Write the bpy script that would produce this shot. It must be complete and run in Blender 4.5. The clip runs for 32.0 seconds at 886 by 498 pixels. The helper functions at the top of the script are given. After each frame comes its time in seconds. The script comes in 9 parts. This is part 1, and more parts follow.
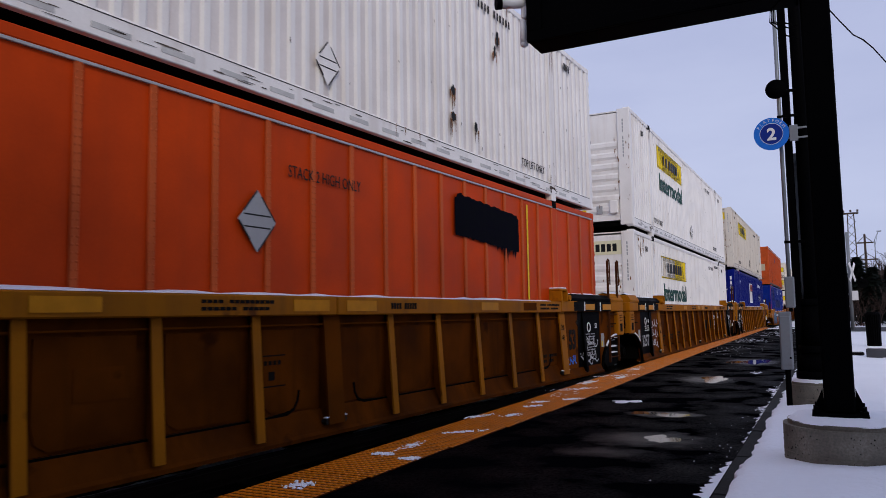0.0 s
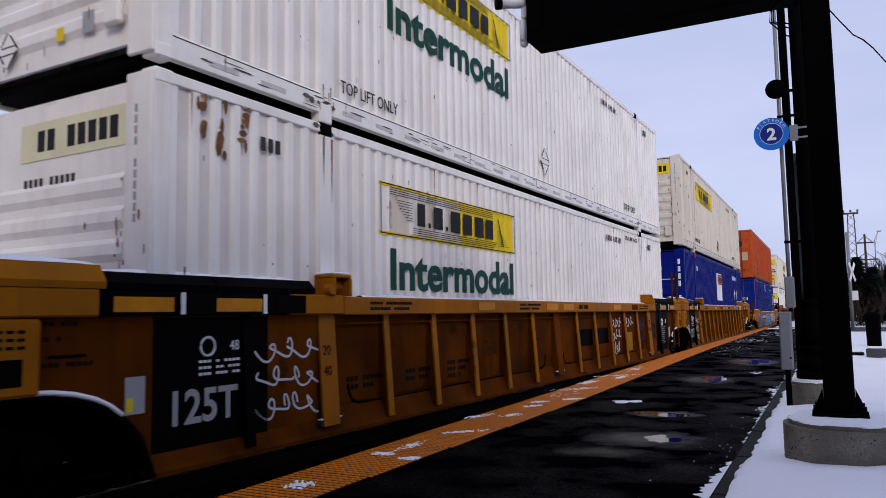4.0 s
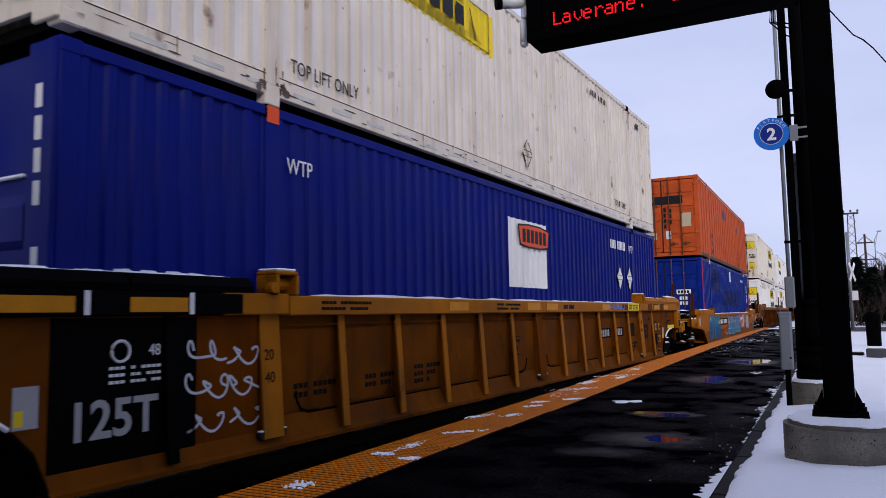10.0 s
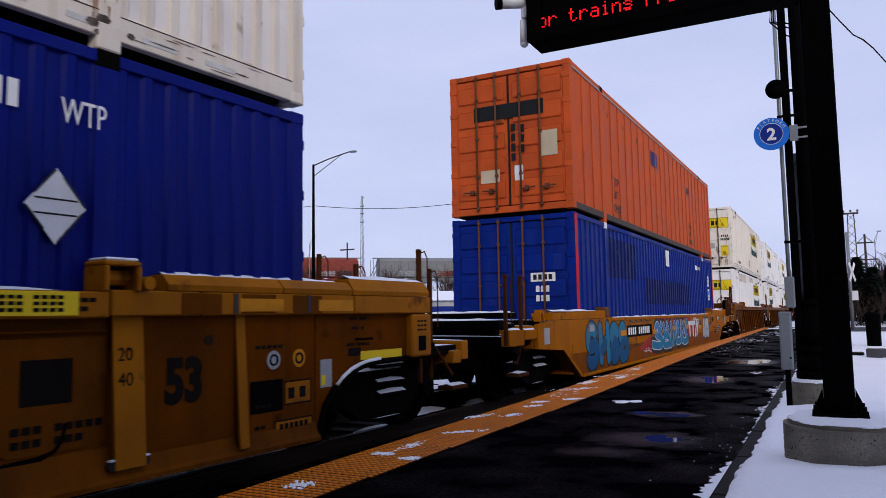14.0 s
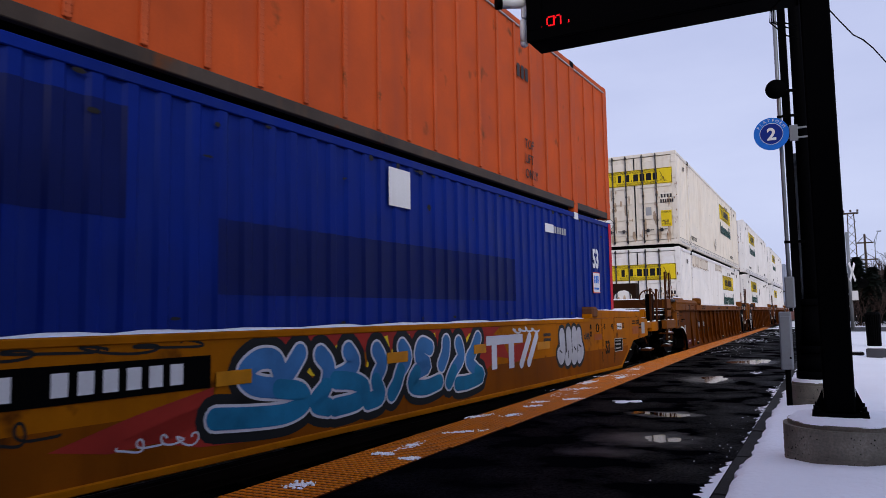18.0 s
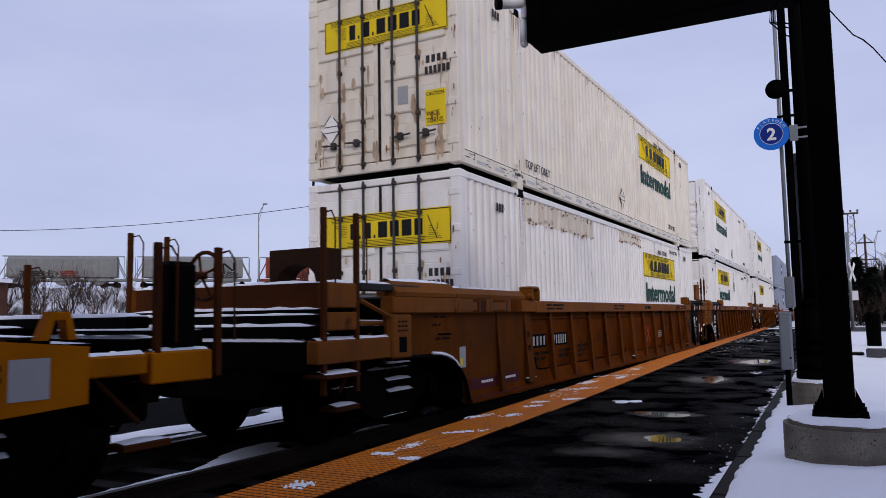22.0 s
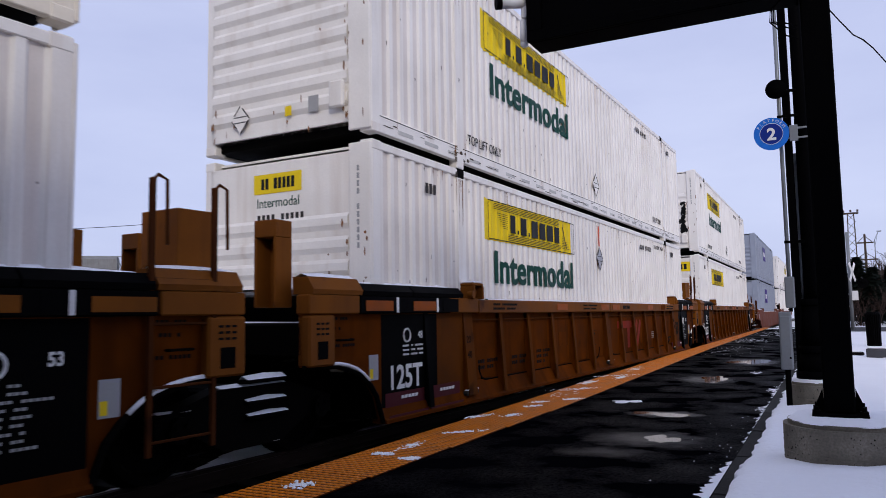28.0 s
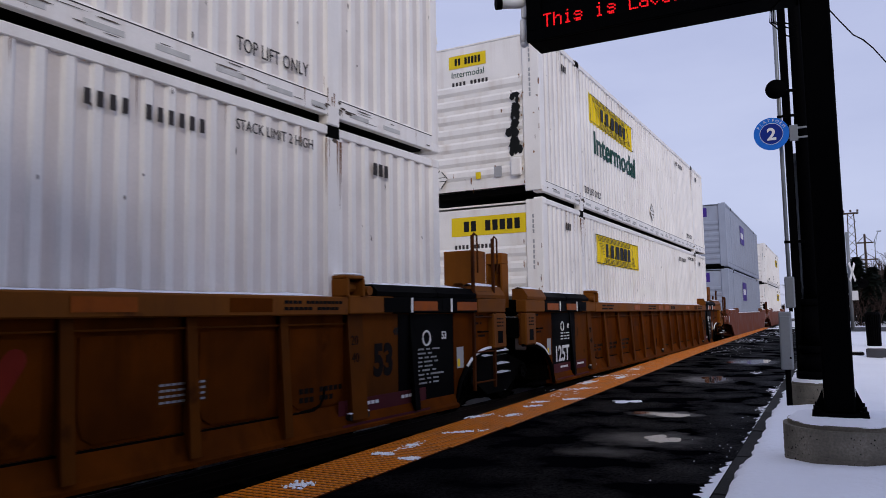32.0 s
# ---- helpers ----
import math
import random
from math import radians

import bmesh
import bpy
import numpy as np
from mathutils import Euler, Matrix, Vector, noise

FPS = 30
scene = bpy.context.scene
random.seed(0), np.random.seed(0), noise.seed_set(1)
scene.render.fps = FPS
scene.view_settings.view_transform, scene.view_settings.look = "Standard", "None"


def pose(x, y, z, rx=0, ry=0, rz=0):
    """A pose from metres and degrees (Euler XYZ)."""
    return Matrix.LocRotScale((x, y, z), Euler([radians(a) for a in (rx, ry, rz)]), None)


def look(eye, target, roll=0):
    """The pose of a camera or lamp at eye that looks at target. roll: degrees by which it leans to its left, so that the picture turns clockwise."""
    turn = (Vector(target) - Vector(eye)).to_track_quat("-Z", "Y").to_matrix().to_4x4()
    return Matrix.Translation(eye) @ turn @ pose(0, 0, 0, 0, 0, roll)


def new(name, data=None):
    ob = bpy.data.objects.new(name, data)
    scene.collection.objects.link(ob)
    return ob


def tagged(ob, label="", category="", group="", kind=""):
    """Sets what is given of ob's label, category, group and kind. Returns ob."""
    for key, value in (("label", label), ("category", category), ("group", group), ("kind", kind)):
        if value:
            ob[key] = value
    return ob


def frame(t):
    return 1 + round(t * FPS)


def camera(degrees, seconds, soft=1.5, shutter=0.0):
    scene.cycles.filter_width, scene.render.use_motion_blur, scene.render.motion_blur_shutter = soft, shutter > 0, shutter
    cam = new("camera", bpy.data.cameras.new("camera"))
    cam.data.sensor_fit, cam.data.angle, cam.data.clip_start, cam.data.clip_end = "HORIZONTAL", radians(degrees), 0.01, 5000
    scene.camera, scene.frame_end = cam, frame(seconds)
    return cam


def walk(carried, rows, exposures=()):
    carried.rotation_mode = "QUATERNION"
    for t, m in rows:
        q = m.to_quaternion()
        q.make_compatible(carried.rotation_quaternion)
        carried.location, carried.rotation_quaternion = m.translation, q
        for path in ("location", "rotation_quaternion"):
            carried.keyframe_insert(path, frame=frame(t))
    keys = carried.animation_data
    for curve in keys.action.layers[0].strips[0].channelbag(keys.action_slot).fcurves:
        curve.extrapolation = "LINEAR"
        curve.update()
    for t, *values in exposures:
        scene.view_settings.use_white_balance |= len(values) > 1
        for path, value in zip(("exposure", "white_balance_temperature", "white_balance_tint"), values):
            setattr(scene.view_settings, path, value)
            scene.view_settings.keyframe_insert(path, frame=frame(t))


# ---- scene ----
# Camera: stands still on the platform, 1.1 m above it.
cam = camera(61.97, 32.0, soft=0.65, shutter=0.2)
STAND = pose(0, 0, 1.10, 95.143, 0, 27.48) @ pose(0, 0, 0, 0, 0, -0.932)
walk(cam, [(0.0, STAND), (32.0, STAND)],
     exposures=[(0.0, -0.15), (2.0, -0.12), (3.0, 0.08), (6.0, -0.05), (7.0, -0.2), (8.0, -0.15), (9.0, 0.1), (11.0, 0.17), (14.0, 0.12), (17.0, 0.0),
                (19.0, 0.12), (20.0, 0.0), (22.0, -0.04), (25.0, 0.08), (28.0, 0.1), (31.0, -0.08), (32.0, -0.08)])

# ---- light: overcast winter sky, veiled sun behind the camera ----
world = bpy.data.worlds.new("world")
scene.world = world
world.use_nodes = True
wn = world.node_tree.nodes
wl = world.node_tree.links
wn.clear()
w_out = wn.new("ShaderNodeOutputWorld")
w_bg = wn.new("ShaderNodeBackground")
w_sky = wn.new("ShaderNodeTexSky")
w_sky.sky_type = "NISHITA"
w_sky.sun_disc = False
SUN_EL, SUN_AZ = radians(24), radians(142)      # azimuth clockwise from +y
w_sky.sun_elevation = SUN_EL
w_sky.sun_rotation = SUN_AZ
w_tc = wn.new("ShaderNodeTexCoord")
w_map = wn.new("ShaderNodeMapping")
w_map.inputs["Scale"].default_value = (1.0, 1.0, 3.5)
w_noise = wn.new("ShaderNodeTexNoise")
w_noise.inputs["Scale"].default_value = 1.6
w_noise.inputs["Detail"].default_value = 6
w_noise.inputs["Roughness"].default_value = 0.55
w_ramp = wn.new("ShaderNodeValToRGB")
w_ramp.color_ramp.elements[0].position = 0.32
w_ramp.color_ramp.elements[0].color = (4.75, 5.25, 7.95, 1)
w_ramp.color_ramp.elements[1].position = 0.72
w_ramp.color_ramp.elements[1].color = (6.0, 6.5, 9.1, 1)
w_mix = wn.new("ShaderNodeMixRGB")
w_mix.inputs["Fac"].default_value = 0.92
w_bg.inputs["Strength"].default_value = 0.1
wl.new(w_tc.outputs["Generated"], w_map.inputs["Vector"])
wl.new(w_map.outputs["Vector"], w_noise.inputs["Vector"])
wl.new(w_noise.outputs["Fac"], w_ramp.inputs["Fac"])
wl.new(w_sky.outputs["Color"], w_mix.inputs["Color1"])
wl.new(w_ramp.outputs["Color"], w_mix.inputs["Color2"])
wl.new(w_mix.outputs["Color"], w_bg.inputs["Color"])
wl.new(w_bg.outputs["Background"], w_out.inputs["Surface"])

sun_data = bpy.data.lights.new("sun", "SUN")
sun_data.energy = 1.15
sun_data.angle = radians(14)
sun_data.color = (1.0, 0.91, 0.80)
sun = new("sun", sun_data)
sun_dir = Vector((math.sin(SUN_AZ) * math.cos(SUN_EL), math.cos(SUN_AZ) * math.cos(SUN_EL), math.sin(SUN_EL)))
sun.matrix_world = look(sun_dir * 60, (0, 0, 0))
scene.view_settings.exposure = 0.0

# ---- materials ----
MATS = {}


def mat(name, col, rough=0.6, metal=0.0, var=0.12, scale=1.5, grain=0.06, gscale=45, bump=0.15, streak=0.0,
        streak_col=(0.16, 0.08, 0.04), rust=0.0, rust_col=(0.13, 0.045, 0.015), rust_scale=2.2, bdist=0.004, spec=0.07,
        glow=0.0, coat=0.0, gloss_var=0.12):
    """Painted or weathered surface: two scales of tone, run-down streaks, rust spots, fine relief."""
    if name in MATS:
        return MATS[name]
    m = bpy.data.materials.new(name)
    m.use_nodes = True
    nt = m.node_tree
    n, l = nt.nodes, nt.links
    b = n["Principled BSDF"]
    b.inputs["Roughness"].default_value = rough
    b.inputs["Metallic"].default_value = metal
    b.inputs["Specular IOR Level"].default_value = spec
    if coat:
        b.inputs["Coat Weight"].default_value = coat
        b.inputs["Coat Roughness"].default_value = 0.2
    if glow:
        b.inputs["Emission Color"].default_value = (*col, 1)
        b.inputs["Emission Strength"].default_value = glow
        b.inputs["Base Color"].default_value = (*col, 1)
        MATS[name] = m
        return m
    tc = n.new("ShaderNodeTexCoord")
    info = n.new("ShaderNodeObjectInfo")
    add = n.new("ShaderNodeVectorMath")
    add.operation = "MULTIPLY_ADD"
    add.inputs[1].default_value = (1, 1, 1)
    comb = n.new("ShaderNodeMath")
    comb.operation = "MULTIPLY"
    comb.inputs[1].default_value = 37.0
    l.new(info.outputs["Random"], comb.inputs[0])
    l.new(tc.outputs["Object"], add.inputs[0])
    l.new(comb.outputs[0], add.inputs[2])
    vec = add.outputs[0]

    def noise_tex(sc, detail=4, stretch=None):
        v = vec
        if stretch:
            mp = n.new("ShaderNodeMapping")
            mp.inputs["Scale"].default_value = stretch
            l.new(vec, mp.inputs["Vector"])
            v = mp.outputs["Vector"]
        t = n.new("ShaderNodeTexNoise")
        t.inputs["Scale"].default_value = sc
        t.inputs["Detail"].default_value = detail
        l.new(v, t.inputs["Vector"])
        return t.outputs["Fac"]

    def ramp(fac, lo, hi, a=0.0, c=1.0):
        r = n.new("ShaderNodeMapRange")
        r.inputs["From Min"].default_value = lo
        r.inputs["From Max"].default_value = hi
        r.inputs["To Min"].default_value = a
        r.inputs["To Max"].default_value = c
        l.new(fac, r.inputs["Value"])
        return r.outputs[0]

    def mixc(fac, c1, c2, mode="MIX"):
        x = n.new("ShaderNodeMixRGB")
        x.blend_type = mode
        for sock, v in ((x.inputs["Fac"], fac), (x.inputs["Color1"], c1), (x.inputs["Color2"], c2)):
            if hasattr(v, "is_linked"):
                l.new(v, sock)
            elif isinstance(v, tuple):
                sock.default_value = (*v, 1)
            else:
                sock.default_value = v
        return x.outputs["Color"]

    dark = tuple(c * (1 - var) for c in col)
    light = tuple(min(1, c * (1 + var)) for c in col)
    big = noise_tex(scale, 3)
    c = mixc(ramp(big, 0.3, 0.7), dark, light)
    fine = noise_tex(gscale, 2)
    c = mixc(ramp(fine, 0.3, 0.7, 0, grain * 2), c, tuple(x * 0.55 for x in col))
    if streak:
        st = noise_tex(1.0, 5, (5.0, 5.0, 0.35))
        c = mixc(ramp(st, 0.52, 0.8, 0, streak), c, streak_col)
    if rust:
        rs = noise_tex(rust_scale, 6)
        c = mixc(ramp(rs, 0.66 - rust * 0.2, 0.74 - rust * 0.2, 0, 0.9), c, rust_col)
    l.new(c, b.inputs["Base Color"])
    l.new(ramp(big, 0.3, 0.7, max(0.02, rough - gloss_var), min(1, rough + gloss_var)), b.inputs["Roughness"])
    if bump:
        bp = n.new("ShaderNodeBump")
        bp.inputs["Strength"].default_value = bump
        bp.inputs["Distance"].default_value = bdist
        l.new(fine, bp.inputs["Height"])
        l.new(bp.outputs["Normal"], b.inputs["Normal"])
    MATS[name] = m
    return m


M_WHITE = mat("white_container_paint", (0.85, 0.815, 0.765), 0.5, var=0.06, streak=0.4, streak_col=(0.52, 0.41, 0.32), grain=0.05)
M_CREAM = mat("cream_container_paint", (0.68, 0.61, 0.51), 0.55, var=0.08, streak=0.55, streak_col=(0.38, 0.25, 0.15), rust=0.05)
M_IVORY = mat("ivory_container_paint", (0.80, 0.725, 0.60), 0.5, var=0.07, streak=0.45, streak_col=(0.50, 0.36, 0.23), grain=0.05)
# hollow floors of white boxes: dust tint, with the hollows' shade in its colour
M_DUST_SHADE = mat("road_dust_and_hollow_shade", (0.74, 0.68, 0.63), 0.7, var=0.1, streak=0.4, streak_col=(0.50, 0.39, 0.30))
M_PAD = mat("greyed_rail_pad", (0.53, 0.52, 0.49), 0.6, var=0.15, scale=6)
M_GREYW = mat("grey_white_paint", (0.42, 0.41, 0.40), 0.55, var=0.06, streak=0.3)
M_BLUE = mat("blue_container_paint", (0.0016, 0.007, 0.145), 0.5, var=0.12, streak=0.2, streak_col=(0.02, 0.03, 0.1))
M_BLUE2 = mat("faded_blue_container_paint", (0.002, 0.016, 0.175), 0.5, var=0.15, streak=0.3, streak_col=(0.03, 0.05, 0.16))
M_NAVY = mat("painted_over_navy", (0.004, 0.01, 0.085), 0.5, var=0.12)
M_ORANGE = mat("orange_container_paint", (0.54, 0.050, 0.003), 0.5, var=0.16, streak=0.3, streak_col=(0.33, 0.045, 0.01))
M_SALMON = mat("faded_red_orange_paint", (0.51, 0.082, 0.018), 0.6, var=0.16, streak=0.35, streak_col=(0.3, 0.06, 0.03), rust=0.03)
M_GREYC = mat("grey_blue_container_paint", (0.30, 0.33, 0.40), 0.5, var=0.08, streak=0.25)
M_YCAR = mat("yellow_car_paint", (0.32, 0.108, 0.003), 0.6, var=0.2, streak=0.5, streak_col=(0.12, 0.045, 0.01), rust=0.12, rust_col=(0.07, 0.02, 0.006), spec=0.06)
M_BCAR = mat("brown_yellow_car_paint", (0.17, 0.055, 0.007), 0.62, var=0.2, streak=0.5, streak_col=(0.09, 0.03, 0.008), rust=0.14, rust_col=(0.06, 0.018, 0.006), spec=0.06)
# recessed sheets: grime, darkened further for the shade below the chord
M_YGRIME_SHADE = mat("grimy_shaded_yellow_sheet", (0.084, 0.0205, 0.0012), 0.75, var=0.45, streak=0.6, streak_col=(0.026, 0.0075, 0.001), rust=0.16, rust_col=(0.032, 0.008, 0.001), spec=0.02)
M_BGRIME_SHADE = mat("grimy_shaded_brown_sheet", (0.090, 0.021, 0.0014), 0.75, var=0.4, streak=0.6, streak_col=(0.03, 0.008, 0.001), rust=0.16, rust_col=(0.04, 0.0095, 0.001), spec=0.02)
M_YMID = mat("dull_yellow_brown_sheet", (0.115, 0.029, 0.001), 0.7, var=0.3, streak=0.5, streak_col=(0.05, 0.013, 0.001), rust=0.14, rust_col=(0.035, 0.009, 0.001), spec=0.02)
M_YWORN_SHADE = mat("worn_shaded_yellow_sheet", (0.120, 0.034, 0.002), 0.7, var=0.35, streak=0.55, streak_col=(0.045, 0.0125, 0.001), rust=0.14, rust_col=(0.045, 0.012, 0.002), spec=0.03)
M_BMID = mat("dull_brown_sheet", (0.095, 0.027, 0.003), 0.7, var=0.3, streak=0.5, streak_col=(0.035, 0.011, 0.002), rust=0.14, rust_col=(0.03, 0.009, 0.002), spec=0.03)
M_INK = mat("black_stencil_ink", (0.006, 0.004, 0.003), 0.7, var=0.2)
M_LADDER = mat("rusty_brown_ironwork", (0.055, 0.016, 0.004), 0.7, var=0.3, rust=0.25, rust_col=(0.03, 0.01, 0.004), spec=0.04)
M_RUNS = mat("rust_run", (0.21, 0.10, 0.045), 0.8, var=0.5, scale=8, spec=0.1)
M_ORANGE_L = mat("orange_batten_paint", (0.54, 0.10, 0.025), 0.5, var=0.14, streak=0.35, streak_col=(0.3, 0.05, 0.02))
M_SALMON_L = mat("faded_red_batten_paint", (0.50, 0.095, 0.03), 0.6, var=0.16, streak=0.35, streak_col=(0.3, 0.06, 0.03), rust=0.03)
M_TCAR = mat("golden_car_paint", (0.36, 0.112, 0.002), 0.55, var=0.18, streak=0.5, streak_col=(0.18, 0.05, 0.004), rust=0.12, rust_col=(0.09, 0.024, 0.004), spec=0.02)
# golden paint darkened to brown for the shaded lower half
M_TLOW_SHADE = mat("lower_side_shade_brown", (0.20, 0.053, 0.002), 0.6, var=0.2, streak=0.5, streak_col=(0.1, 0.025, 0.002), rust=0.1, rust_col=(0.07, 0.018, 0.003), spec=0.03)
M_SILVER = mat("silver_spray", (0.42, 0.42, 0.45), 0.45, var=0.12, scale=6)
M_DEEPBLUE = mat("deep_blue_spray", (0.006, 0.075, 0.19), 0.5, var=0.25, scale=3)
M_LIGHTBLUE = mat("pale_blue_spray", (0.05, 0.175, 0.38), 0.5, var=0.2, scale=3)
M_OVERPAINT = mat("blackish_overpaint", (0.003, 0.003, 0.006), 0.6, var=0.5, scale=6, gscale=30, grain=0.2, spec=0.01)
M_DARKROD = mat("dark_galvanised_rod", (0.055, 0.052, 0.05), 0.5, metal=0.3, var=0.3, rust=0.2)
M_TANRAIL = mat("worn_tan_rail", (0.065, 0.05, 0.04), 0.6, var=0.3, streak=0.4, rust=0.15)
M_FRAMEEND = mat("dark_worn_steel", (0.02, 0.018, 0.017), 0.6, var=0.3, spec=0.1)
M_RCAR = mat("oxide_red_car_paint", (0.16, 0.05, 0.03), 0.65, var=0.2, streak=0.4)
M_BLACK = mat("black_paint", (0.0018, 0.0018, 0.002), 0.6, var=0.2, bump=0.05, spec=0.015)
M_POST = mat("black_post_paint", (0.0015, 0.0015, 0.0018), 0.6, var=0.2, bump=0.04, spec=0.01)
# grease black; also stands in for shade on far-side and inner car parts
M_GRIME_SHADE = mat("black_grease_and_shade", (0.002, 0.0017, 0.0015), 0.7, var=0.3, bump=0.3, spec=0.02)
M_STEEL = mat("worn_steel", (0.28, 0.26, 0.25), 0.35, metal=0.9, var=0.15)
M_RAIL = mat("rail_steel", (0.03, 0.02, 0.016), 0.5, metal=0.6, var=0.2)
M_RUST = mat("rusty_steel", (0.12, 0.05, 0.025), 0.75, var=0.3, rust=0.3)
M_YREF = mat("yellow_reflector", (0.52, 0.205, 0.006), 0.4, var=0.12, scale=6)
M_OREF = mat("orange_reflector", (0.27, 0.062, 0.005), 0.45, var=0.12, scale=6)
M_TAN = mat("tan_stain", (0.50, 0.37, 0.25), 0.8, var=0.3, scale=5)
M_SCUFF = mat("dark_scuff", (0.10, 0.08, 0.065), 0.7, var=0.5, scale=9)
M_DECALY = mat("yellow_decal", (0.80, 0.58, 0.02), 0.45, var=0.05, streak=0.15, streak_col=(0.4, 0.3, 0.05))
M_DECALP = mat("bleached_decal", (0.72, 0.68, 0.45), 0.5, var=0.08, streak=0.2)
M_DECALK = mat("black_decal", (0.015, 0.016, 0.016), 0.5, var=0.1)
M_DECALG = mat("green_decal", (0.006, 0.055, 0.038), 0.5, var=0.1)
M_DECALW = mat("white_decal", (0.75, 0.75, 0.74), 0.5, var=0.05, streak=0.2)
M_DECALR = mat("orange_red_decal", (0.7, 0.09, 0.03), 0.5, var=0.08)
M_DECALGR = mat("grey_decal", (0.36, 0.36, 0.36), 0.5, var=0.08)
M_PURPLE = mat("purple_decal", (0.06, 0.03, 0.22), 0.5, var=0.08)
M_STENCIL = mat("dull_black_stencil", (0.05, 0.045, 0.045), 0.7, var=0.2)
M_MAROON = mat("maroon_patch", (0.07, 0.012, 0.016), 0.6, var=0.15)
M_SNOW = mat("snow", (0.86, 0.87, 0.90), 0.6, var=0.03, scale=0.8, grain=0.02, gscale=25, bump=0.35, bdist=0.02)
M_CONC = mat("concrete", (0.215, 0.195, 0.155), 0.85, var=0.35, scale=5, grain=0.3, gscale=70, bump=0.6, streak=0.5, streak_col=(0.10, 0.09, 0.068))
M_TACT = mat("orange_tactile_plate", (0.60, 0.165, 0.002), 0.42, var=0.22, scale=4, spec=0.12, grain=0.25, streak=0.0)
# darker base: grime plus the shade between the domes, put into the colour
M_TACT_SHADE = mat("grimy_shaded_tactile_base", (0.075, 0.015, 0.0004), 0.6, var=0.35, scale=5, spec=0.05, grain=0.3)
M_GALV = mat("galvanised_steel", (0.24, 0.255, 0.27), 0.45, metal=0.4, var=0.08)
M_WPLAST = mat("white_plastic", (0.75, 0.75, 0.76), 0.4, var=0.03)
M_SIGNB = mat("sign_blue", (0.02, 0.16, 0.62), 0.4, var=0.03)
M_SIGND = mat("sign_dark_blue", (0.012, 0.03, 0.22), 0.4, var=0.03)
M_LED = mat("red_led", (1.0, 0.012, 0.02), glow=0.7)
M_WOOD = mat("weathered_timber", (0.007, 0.005, 0.004), 0.8, var=0.25, bump=0.4)
M_BARK = mat("bark", (0.07, 0.05, 0.04), 0.9, var=0.3, bump=0.4)
M_TWIG = mat("bare_twigs", (0.05, 0.032, 0.026), 0.9, var=0.3)
M_NEEDLE = mat("dark_evergreen", (0.008, 0.012, 0.009), 0.85, var=0.4)
M_BRICK = mat("brown_brick", (0.085, 0.038, 0.026), 0.85, var=0.25)
M_GLASS = mat("dark_window_glass", (0.02, 0.025, 0.03), 0.08, var=0.1, bump=0)
M_HOPG = mat("hopper_grey", (0.22, 0.22, 0.215), 0.7, var=0.12, streak=0.5, streak_col=(0.16, 0.13, 0.1))
M_HOPT = mat("hopper_tan_grey", (0.17, 0.15, 0.12), 0.7, var=0.12, streak=0.5, streak_col=(0.16, 0.12, 0.09))
M_HOPR = mat("hopper_red", (0.25, 0.055, 0.04), 0.7, var=0.15, streak=0.4)
M_CYAN = mat("cyan_spray", (0.014, 0.16, 0.29), 0.5, var=0.25, scale=3)
M_SPRAYW = mat("white_spray", (0.6, 0.6, 0.62), 0.6, var=0.1)
M_SPRAYR = mat("red_spray", (0.34, 0.03, 0.02), 0.6, var=0.2)
M_CARP1 = mat("silver_car_paint", (0.35, 0.36, 0.38), 0.3, metal=0.5, var=0.03, coat=0.5, bump=0)
M_CARP2 = mat("dark_car_paint", (0.03, 0.03, 0.035), 0.3, var=0.05, coat=0.5, bump=0)


